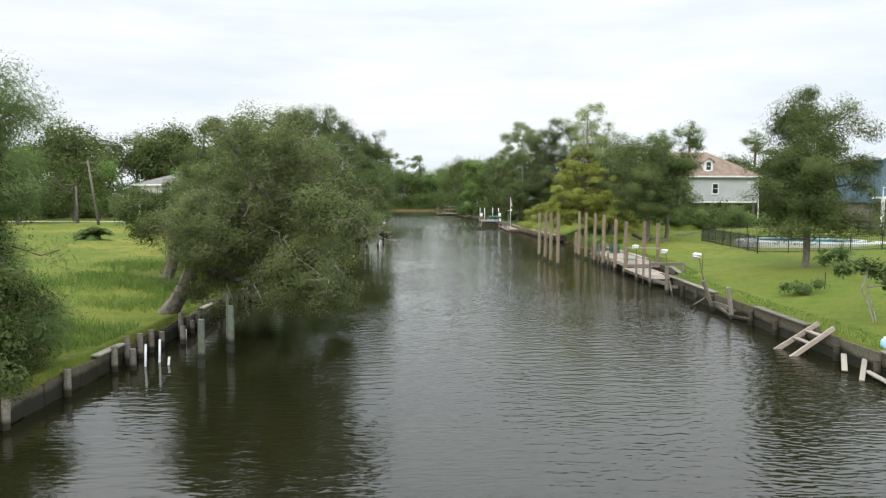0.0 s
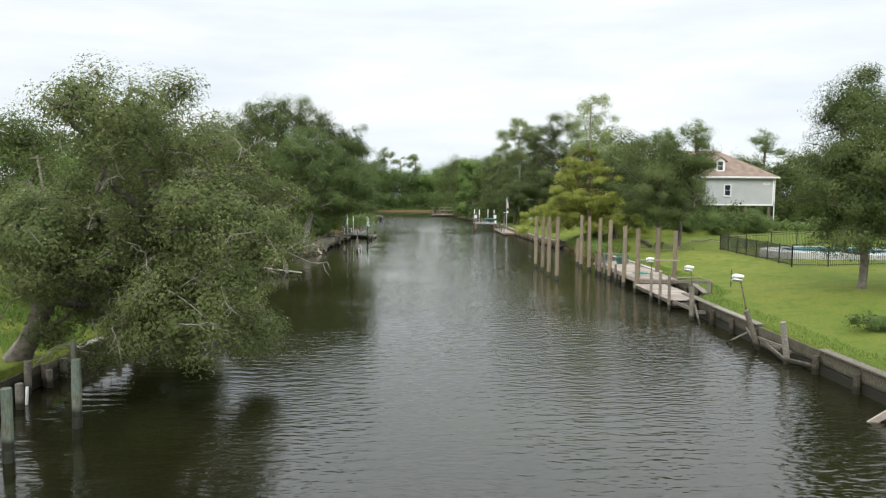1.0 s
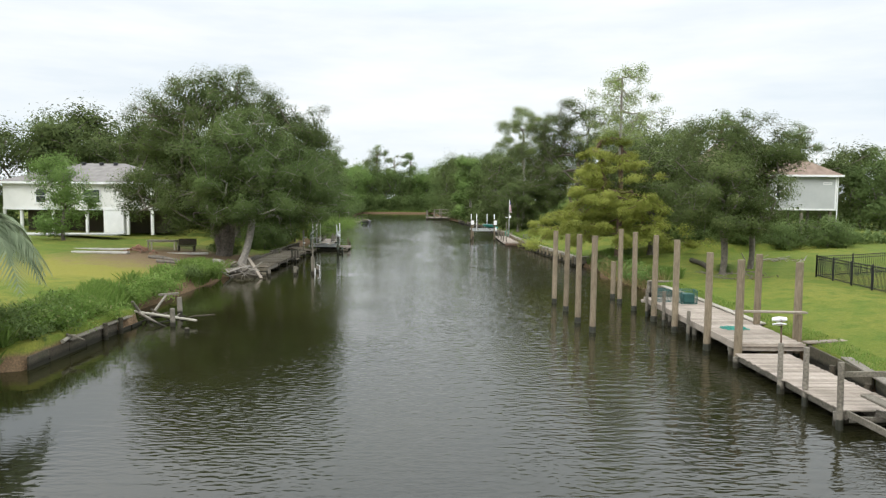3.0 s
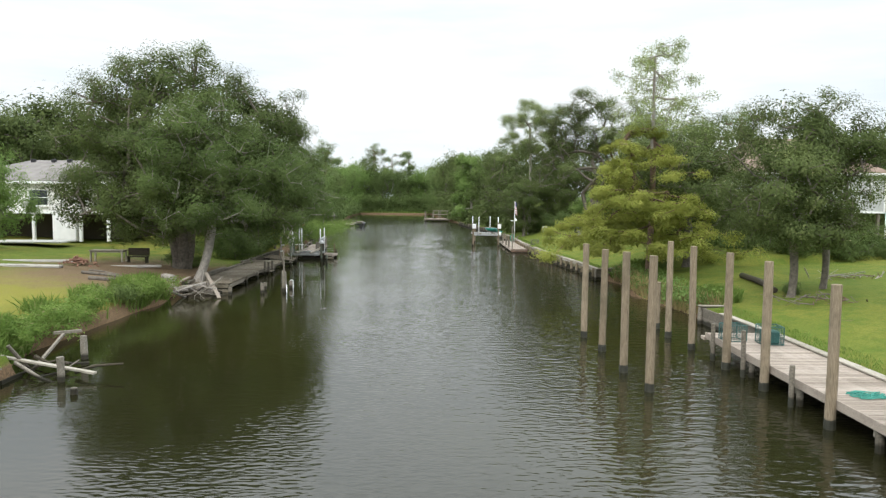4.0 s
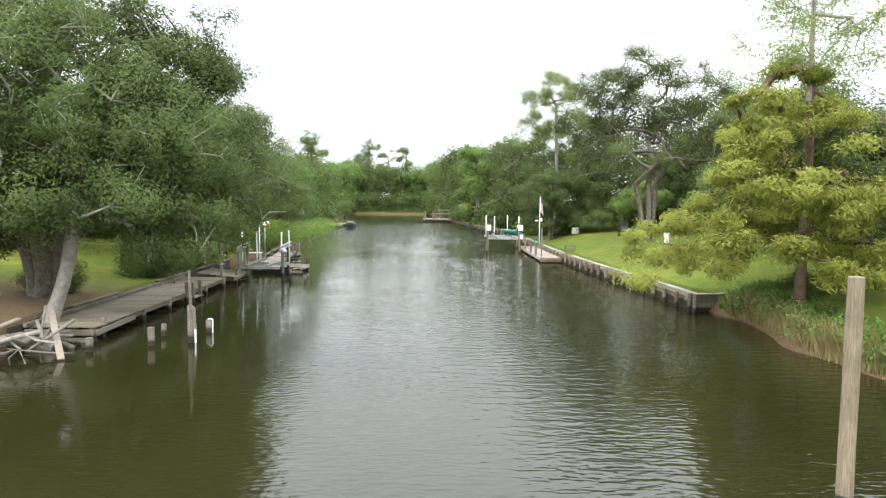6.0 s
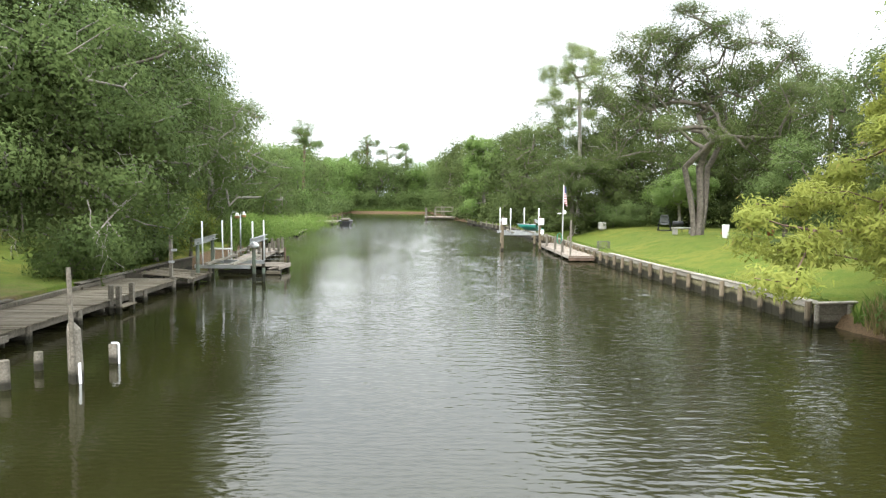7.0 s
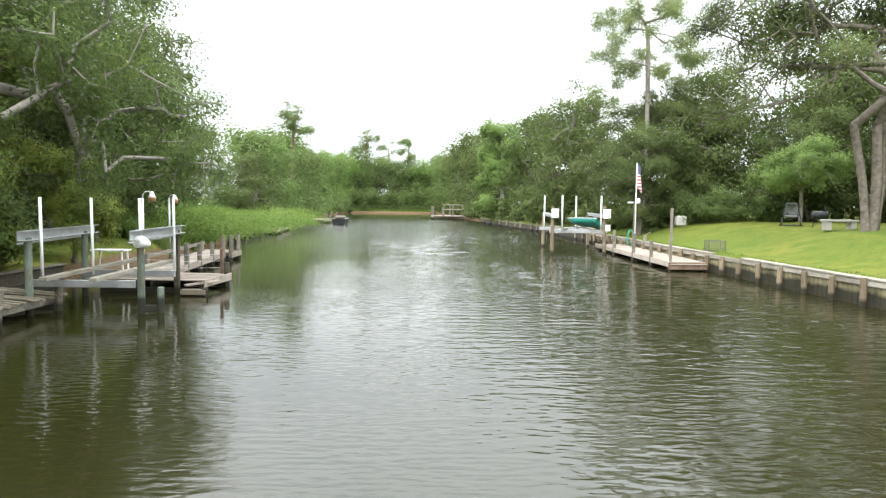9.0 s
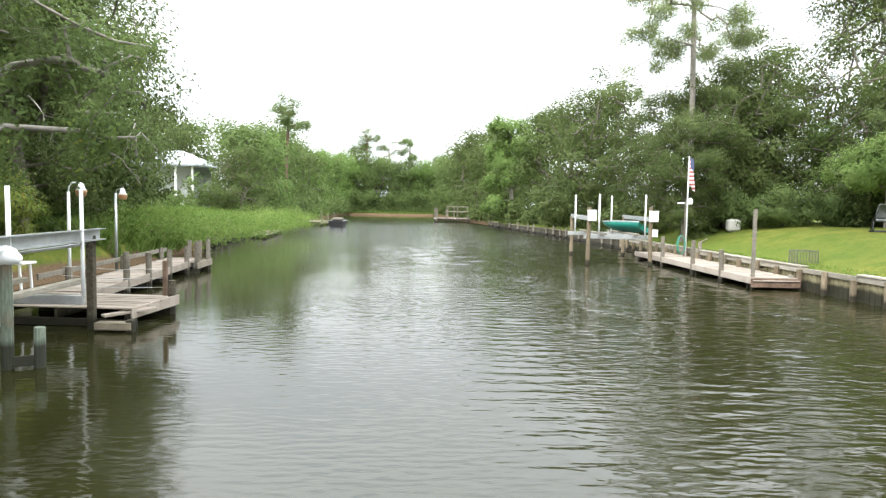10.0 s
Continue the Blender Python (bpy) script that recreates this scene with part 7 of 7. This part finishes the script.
sur.add([(x * s_ + (0.6 if s_ > 1 else 0), y * s_, z) for s_, z in ((1.04, 0.04), (1.34, 0.02), (1.34, -0.5), (1.04, -0.5)) for x, y in ring], [(k * 32 + i, ((k + 1) % 4) * 32 + i, ((k + 1) % 4) * 32 + (i + 1) % 32, k * 32 + (i + 1) % 32) for k in range(4) for i in range(32)])
part("surround", sur, M["paleconcrete"], pool, "pale concrete paving")


def garden_chair(x, y, rz, mat, label, s=1.0):
    r = thing("garden_chair", (x, y, land(x, y) + 0.02), label, "chair", "garden chairs", rz=rz)
    part("seat", Build().box((0, 0.02, 0.38 * s), (0.55 * s, 0.55 * s, 0.05), Euler((radians(-8), 0, 0)).to_matrix(), 0.01), M[mat], r)
    for k in range(4):
        part("back_slat", Build().box((-0.2 * s + 0.133 * s * k, 0.34 * s, 0.75 * s), (0.11 * s, 0.03, 0.8 * s), Euler((radians(-20), 0, 0)).to_matrix(), 0.008), M[mat], r)
    for sx in (-0.3, 0.3):
        part("armrest", Build().box((sx * s, 0.0, 0.6 * s), (0.1, 0.7 * s, 0.03), None, 0.008), M[mat], r)
        part("leg", Build().box((sx * s, -0.26 * s, 0.3 * s), (0.06, 0.06, 0.6 * s), None, 0.008), M[mat], r)
        part("leg", Build().beam((sx * s, 0.3 * s, 0.6 * s), (sx * s, 0.42 * s, 0.0), 0.06, 0.06), M[mat], r)


M["greypaint"] = plain("grey_wicker", (0.2, 0.21, 0.21), 0.7, 0.2, vary=0.35, scale=8, relief=0.3)
M["bluepaint"] = plain("blue_plastic", (0.06, 0.13, 0.4), 0.5, 0.3)
garden_chair(33.5, 50.0, 200, "bluepaint", "blue plastic chair on the pool paving")
garden_chair(34.6, 50.6, 170, "white", "white plastic chair on the pool paving")
garden_chair(35.3, 51.6, 140, "bluepaint", "blue plastic chair on the pool paving")
sw = thing("swing_chair", (18.05, 108.8, land(18.05, 108.8)), "grey hooded garden swing chair on the lawn", "chair", rz=155)
ring = [(0.55 * math.cos(t), 0.5 * math.sin(t), 0.04) for t in [i * math.pi / 10 for i in range(21)]]
part("base_ring", Build().tube(ring, [0.03] * 21, 6, cap=False), M["black"], sw, smooth=True)
for sx in (-1, 1):
    part("leg", Build().tube([(0.45 * sx, -0.25, 0.04), (0.42 * sx, 0.05, 0.5), (0.3 * sx, 0.3, 0.9)], [0.03] * 3, 7), M["black"], sw, smooth=True)
    part("leg", Build().tube([(0.45 * sx, 0.35, 0.04), (0.4 * sx, 0.1, 0.45)], [0.03] * 2, 7), M["black"], sw, smooth=True)
shell = Build()
sv, sf = [], []
for i in range(7):
    for j in range(9):
        a_, b_ = -0.5 + i * 0.36, (j - 4) / 4
        sv.append((0.36 * b_ * (1 - 0.06 * i), 0.32 - 0.42 * math.cos(a_) * (1 - 0.45 * b_ * b_), 0.78 + 0.42 * math.sin(a_)))
for i in range(6):
    for j in range(8):
        k_ = i * 9 + j
        sf.append((k_, k_ + 1, k_ + 10, k_ + 9))
shell.add(sv, sf)
hood = part("hood", shell, M["greypaint"], sw, "grey curved hood", smooth=True)
hm = hood.modifiers.new("shell", "SOLIDIFY")
hm.thickness = 0.04
part("seat", Build().box((0, 0.0, 0.5), (0.62, 0.5, 0.12), None, 0.05), M["greypaint"], sw)

# ---- yard things ----
bin_ = thing("barrel", (18.5, 99.0, land(18.5, 99.0)), "white plastic barrel standing on the lawn", "barrel")
part("body", Build().tube([(0, 0, 0), (0, 0, 0.06), (0, 0, 0.4), (0, 0, 0.72), (0, 0, 0.76)], [0.15, 0.17, 0.19, 0.21, 0.2], 18), M["pvc"], bin_, smooth=True)
part("rim", Build().tube([(0, 0, 0.74), (0, 0, 0.8)], [0.22, 0.22], 18), M["pvc"], bin_)
M["orange"] = plain("orange_plastic", (0.75, 0.16, 0.05), 0.5, 0.3)
cone = thing("traffic_cone", (19.9, 102.6, land(19.9, 102.6)), "small faded orange traffic cone on the grass", "cone")
part("base", Build().box((0, 0, 0.02), (0.34, 0.34, 0.04), None, 0.01), M["orange"], cone)
part("cone", Build().tube([(0, 0, 0.04), (0, 0, 0.42)], [0.13, 0.03], 12), M["orange"], cone, smooth=True)
gb = thing("garden_bench", (17.7, 103.9, land(17.7, 103.9)), "low stone bench beneath the big oak", "bench")
part("seat", Build().box((0, 0, 0.42), (1.5, 0.5, 0.1), None, 0.02), M["concrete"], gb)
for sx in (-0.55, 0.55):
    part("support", Build().box((sx, 0, 0.19), (0.25, 0.4, 0.4), None, 0.02), M["concrete"], gb)
gl = thing("smoker_grill", (18.2, 106.4, land(18.2, 106.4)), "black drum grill beneath the big oak", "grill")
part("drum", Build().tube([(-0.35, 0, 0.6), (0.35, 0, 0.6)], [0.2, 0.2], 14), M["black"], gl, smooth=True)
for sx in (-0.4, 0.4):
    part("leg", Build().beam((sx * 0.7, 0, 0.5), (sx * 0.8, 0, 0), 0.04, 0.04), M["black"], gl)
part("chimney", Build().tube([(0.28, 0, 0.78), (0.28, 0, 1.05)], [0.04, 0.04], 8), M["black"], gl)
ac = part("utility_box", Build().box((0, 0, 0.35), (0.7, 0.6, 0.7), None, 0.12), M["paleconcrete"])
ac.location = (15.6, 118.0, land(15.6, 118.0) - 0.02)
tagged(ac, "pale rounded utility box at the edge of the woods", "box")
M["terracotta"] = plain("red_pot", (0.35, 0.06, 0.05), 0.6, 0.3)
for x, y in ((21.8, 100.2),):
    pt = thing("flower_pot", (x, y, land(x, y)), "dark red plant pot on the lawn", "pot", "plant pots")
    part("pot", Build().tube([(0, 0, 0), (0, 0, 0.36), (0, 0, 0.4)], [0.16, 0.24, 0.26], 14), M["terracotta"], pt, smooth=True)
    lv, lf, ln_ = leaves(np.array([(0, 0, 0.5), (0.1, 0, 0.55), (-0.1, 0.05, 0.5)]), 0.12, 50, 0.14, np.random.default_rng(3), 0, 0.4)
    part("plant", array_mesh("plant", lv, lf, ln_), M["green"], pt)


# left yard
M["brick"] = plain("old_brick", (0.3, 0.17, 0.12), 0.9, 0.1, vary=0.4)
rub = thing("brick_heap", (-19.6, 74.2, land(-19.6, 74.2) - 0.03), "heap of loose old bricks by the bench", "rubble")
rr = random.Random(4)
bm_ = plank_mesh("brick", (0.2, 0.095, 0.06), "brick", 0.008)
for k in range(110):
    a, d = rr.uniform(0, 6.28), abs(rr.gauss(0, 0.55))
    lay("brick", bm_, rub, (d * math.cos(a) * 1.3, d * math.sin(a), max(0.03, 0.55 * (1 - d / 1.1)) * rr.uniform(0.6, 1)), (rr.uniform(-40, 40), rr.uniform(-40, 40), rr.uniform(0, 360)))
wbn = thing("garden_table", (-18.7, 76.4, land(-18.7, 76.4)), "weathered pale wooden garden table in the dirt yard", "table")
part("tabletop", Build().box((0, 0, 0.74), (2.2, 0.8, 0.06), None, 0.01), M["cap"], wbn)
for sx in (-1.0, 1.0):
    for sy in (-0.3, 0.3):
        part("leg", Build().box((sx, sy, 0.36), (0.1, 0.1, 0.72), None, 0.01), M["cap"], wbn)
part("apron", Build().box((0, 0, 0.66), (2.0, 0.6, 0.1)), M["cap"], wbn)
dbn = thing("garden_bench", (-17.2, 77.2, land(-17.2, 77.2)), "dark wooden bench beside the pale table", "bench")
part("seat", Build().box((0, 0, 0.42), (1.4, 0.42, 0.06), None, 0.01), M["darkwood"], dbn)
part("backrest", Build().box((0, 0.24, 0.72), (1.4, 0.05, 0.5), None, 0.01), M["darkwood"], dbn)
for sx in (-0.6, 0.6):
    part("leg", Build().box((sx, 0, 0.2), (0.08, 0.4, 0.42), None, 0.01), M["darkwood"], dbn)
for x, y, L, rz, w in ((-22.5, 75.6, 5.0, 4, 0.5), (-21.5, 72.4, 4.2, -6, 0.4), (-16.4, 75.2, 3.0, 12, 0.25)):
    sl = part("kerb_slab", Build().box((0, 0, 0), (L, w, 0.16), None, 0.03), M["concrete"])
    sl.matrix_basis = pose(x, y, land(x, y) + 0.05, 0, 0, rz)
    tagged(sl, "pale concrete slab lying in the dirt yard", "slab", "yard slabs")
for p, q, rad in (((-17.0, 69.8), (-13.8, 70.6), 0.09), ((-15.8, 68.2), (-13.0, 69.2), 0.11), ((-17.4, 71.4), (-15.6, 71.2), 0.06)):
    lg = Build()
    a, b = Vector((*p, land(*p) + rad * 0.7)), Vector((*q, land(*q) + rad * 0.7))
    lg.tube([a, a.lerp(b, 0.4) + Vector((0, 0.1, 0.02)), a.lerp(b, 0.7), b], [rad, rad * 0.95, rad * 0.8, rad * 0.6], 9, wob=0.08)
    tagged(part("log", lg, M["bark"]), "fallen branch lying in the bare dirt", "log", "yard logs")
fallen = Build()
a, b = Vector((19.8, 70.9, land(19.8, 70.9) + 0.14)), Vector((19.0, 65.4, land(19, 65.4) + 0.12))
fallen.tube([a, a.lerp(b, 0.5) + Vector((0.06, 0, 0.08)), b], [0.17, 0.16, 0.14], 10, wob=0.06)
tagged(part("log", fallen, M["darkwood"]), "long dark fallen trunk on the lawn", "log", "yard logs")


def debris(at, n, spread, lens, mats, label, seed, rise=0.25, name="driftwood", cat="driftwood", rad=(0.03, 0.09)):
    """A heap of sticks and roots, each its own part."""
    r = thing(name, at, label, cat)
    q = random.Random(seed)
    for k in range(n):
        c = Vector((q.gauss(0, spread[0]), q.gauss(0, spread[1]), q.uniform(0, rise)))
        d = Vector((q.gauss(0, 1), q.gauss(0, 1), q.gauss(0, 0.35))).normalized() * q.uniform(*lens)
        p0, p1 = c - d / 2, c + d / 2
        bend = Vector((q.gauss(0, 0.08), q.gauss(0, 0.08), q.gauss(0, 0.06)))
        ra = q.uniform(*rad)
        part("stick", Build().tube([p0, c + bend, p1], [ra, ra * 0.85, ra * 0.45], 7, wob=0.1), M[q.choice(mats)], r)
    return r


dw = debris((-11.0, 70.3, 0.25), 26, (0.7, 0.8), (0.7, 2.0), ("bark", "palebark", "greywood"), "tangle of bleached driftwood and roots against the dock", 8, 0.45)
part("board", Build().beam((0.2, 1.4, 0.95), (1.6, -0.6, -0.2), 0.2, 0.06), M["deck"], dw, "bleached plank")
part("board", Build().beam((-0.6, 1.0, 0.75), (-1.5, -0.9, 0.25), 0.22, 0.06), M["deck"], dw, "bleached plank")
part("trunk", Build().tube([(-0.9, -0.2, 0.15), (0.0, 0.1, 0.3), (1.1, -0.1, 0.0)], [0.2, 0.22, 0.14], 10, wob=0.1), M["bark"], dw)
part("trunk", Build().tube([(-2.3, 1.6, 0.7), (-1.5, 0.9, 0.65)], [0.2, 0.22], 10, wob=0.1), M["palebark"], dw)
bk = debris((-9.6, 53.6, 0.1), 9, (0.5, 0.6), (0.8, 1.8), ("greywood", "darkwood"), "broken timbers of the ruined bulkhead in the water", 12, 0.3, "broken_timber", "timber")
part("plank", Build().beam((-1.6, 0.2, 0.4), (1.9, -0.7, 0.12), 0.16, 0.07), M["cap"], bk, "long bleached plank")
part("brace", Build().beam((-0.3, 1.6, 0.85), (-0.6, 0.2, -0.1), 0.1, 0.08), M["greywood"], bk)
part("brace", Build().beam((0.15, 1.9, 0.9), (-0.7, 1.7, 0.85), 0.12, 0.1), M["greywood"], bk)
tilt_ = debris((-11.0, 46.5, 0.5), 5, (0.5, 1.2), (1.2, 2.2), ("greywood", "cap"), "loose weathered boards on the ruined bank", 14, 0.1, "broken_timber", "timber")
lgw = Build().tube([(-10.4, 37.4, 0.06), (-9.4, 39.2, 0.12), (-8.64, 40.6, 0.06)], [0.1, 0.09, 0.07], 9, wob=0.08)
tagged(part("log", lgw, M["palebark"]), "pale log half sunk at the water's edge", "log", "yard logs")
debris((19.3, 62.4, land(19.3, 62.4) + 0.05), 30, (1.0, 0.5), (0.5, 1.4), ("pinebark", "bark"), "low heap of brush and twigs on the lawn", 15, 0.25, "brush_heap", "brush", (0.012, 0.035))
debris((25.0, 69.5, land(25, 69.5) + 0.05), 26, (0.9, 0.4), (0.6, 1.6), ("palebark", "pinebark"), "small heap of broken branches on the lawn", 16, 0.25, "brush_heap", "brush", (0.015, 0.04))


# ---- palms ----
def fan_palm(x, y, h, fronds, length, label, mat, droop=0.9, seed=1, category="palm", trunk_r=0.22):
    r = thing("palm_tree", (x, y, land(x, y) - 0.05), label, category)
    q = random.Random(seed)
    if h > 0.3:
        part("trunk", Build().tube([(0, 0, -0.1), (0.05, 0, h * 0.5), (0, 0, h)], [trunk_r, trunk_r * 0.9, trunk_r * 0.8], 12, wob=0.1), M["bark"], r)
    for k in range(fronds):
        a = k * 2.4 + q.uniform(-0.2, 0.2)
        e = q.uniform(0.05, 1.15)
        L = length * q.uniform(0.8, 1.1)
        n = 9
        mid = []
        for i in range(n + 1):
            t = i / n
            rad_ = L * (t * math.cos(e) + 0.25 * t * (1 - t))
            zz = h + L * (t * math.sin(e) - droop * t * t * 0.75)
            mid.append(Vector((math.cos(a) * rad_, math.sin(a) * rad_, zz)))
        b = Build()
        side = Vector((-math.sin(a), math.cos(a), 0))
        for i in range(1, n * 3):
            t = i / (n * 3)
            j = min(n - 1, int(t * n))
            c = mid[j].lerp(mid[j + 1], t * n - j)
            d = (mid[j + 1] - mid[j]).normalized()
            wl_ = L * 0.34 * math.sin(math.pi * min(1, t * 0.85 + 0.15)) ** 0.7
            for s_ in (-1, 1):
                tip = c + side * s_ * wl_ * 0.75 + d * wl_ * 0.6 + Vector((0, 0, -wl_ * 0.45))
                u = d * 0.06
                b.add([c - u, c + u, tip], [(0, 1, 2)])
        b.tube(mid, [0.025 * (1 - 0.8 * i / n) for i in range(n + 1)], 5)
        part("frond", b, M[mat], r)
    return r


M["palmgrey"] = leaf_mat("silvery_palm", (0.1, 0.135, 0.075), (0.17, 0.21, 0.12), (0.28, 0.32, 0.2), None, 0.2)
fan_palm(-12.5, 46.2, 3.7, 56, 2.5, "silvery pindo palm with drooping fronds on the bank", "palmgrey", 1.45, 1)
fan_palm(-27.0, 54.5, 0.4, 26, 1.9, "low bushy palm in the grassy field", "green", 0.8, 2)
fan_palm(14.4, 119.5, 0.25, 22, 1.2, "low dark sago palm at the edge of the lawn", "oak", 0.8, 3)
fan_palm(18.9, 92.2, 0.3, 24, 1.3, "low dark sago palm on the lawn", "oak", 0.8, 4)
fan_palm(19.8, 92.6, 0.3, 24, 1.2, "low dark sago palm on the lawn", "oak", 0.8, 5)

# utility poles and a far lane behind the field
for x, y, h, ln in ((-38, 76, 7.2, 0.5), (-42, 80, 4.5, 0.05)):
    up_ = thing("utility_pole", (x, y, land(x, y) - 0.2), "leaning wooden utility pole at the field's edge", "pole", "utility poles")
    part("pole", Build().tube([(ln, 0, 0), (0, 0, h * 0.5), (-ln, 0, h)], [0.14, 0.12, 0.1], 9), M["bark"], up_, smooth=True)
    if h > 5:
        part("crossarm", Build().beam((-ln - 0.7, 0, h - 0.3), (-ln + 0.7, 0, h - 0.25), 0.09, 0.1), M["bark"], up_)
lane = part("road", Build().box((-44, 84, land(-44, 84) - 0.02), (36, 2.6, 0.1), Euler((0, 0, radians(4))).to_matrix()), M["paleconcrete"])
tagged(lane, "pale concrete lane beyond the field", "road", kind="structure")

# far landing on the left bank with a moored boat, and the far dock on the right
fl = dock("small far dock with posts below the bank's trees", (-14.4, 170.0), 178.0, 5.2, 9.0, 0.55, "deck", [(0.1, 0.5, 1.6), (4.0, 0.5, 1.3), (0.1, 4.5, 1.5), (0.1, 8.5, 1.7), (4.0, 8.5, 1.6)], 0.3)
fr2 = dock("far grey dock with tall posts below the trees", (-1.2, 191.0), 4.0, 5.6, 7.0, 0.7, "deck", [(0.1, 0.5, 2.4), (1.8, 0.5, 2.2), (3.4, 0.5, 2.6), (0.1, 3.5, 2.4), (1.8, 3.5, 2.2), (5.2, 0.5, 1.8), (0.1, 6.5, 2.5), (3.4, 6.5, 2.7)], 0.3)
rack = thing("dock_rack", (2.2, 192.0, 0.7), "weathered timber rack with rails on the far dock", "rack")
for x in (-1.6, 0.0, 1.6):
    part("post", Build().box((x, 0, 1.0), (0.14, 0.14, 2.0), None, 0.01), M["greywood"], rack)
for z in (1.1, 1.9):
    part("rail", Build().beam((-1.8, 0.0, z), (1.8, 0.05, z), 0.06, 0.16), M["cap"], rack)
grass_dock = dock("narrow landing with posts below the tall grass", (-14.95, 142.0), 186.0, 1.0, 11.0, 0.42, "deck", [(0.05, 0.4, 1.4), (0.05, 3.6, 1.2), (0.05, 6.8, 1.45), (0.05, 10.4, 1.3), (0.9, 2.0, 1.0), (0.9, 8.0, 1.0)], 0.3)
fbt = thing("moored_boat", (-12.9, 162.6, 0.15), "dark covered boat moored at the far dock", "boat")
part("hull", Build().add([(-0.9, -2.3, 0.55), (0.9, -2.3, 0.55), (1.0, 0.8, 0.6), (0, 2.6, 0.75), (-1.0, 0.8, 0.6), (-0.7, -2.2, -0.15), (0.7, -2.2, -0.15), (0.7, 0.8, -0.15), (0, 2.1, 0.0), (-0.7, 0.8, -0.15)],
                         [(0, 1, 2, 3, 4), (9, 8, 7, 6, 5), (0, 5, 6, 1), (1, 6, 7, 2), (2, 7, 8, 3), (3, 8, 9, 4), (4, 9, 5, 0)]), M["black"], fbt)
part("cover", Build().box((0, -0.6, 0.75), (1.2, 2.6, 0.4), None, 0.15), M["greywood"], fbt)
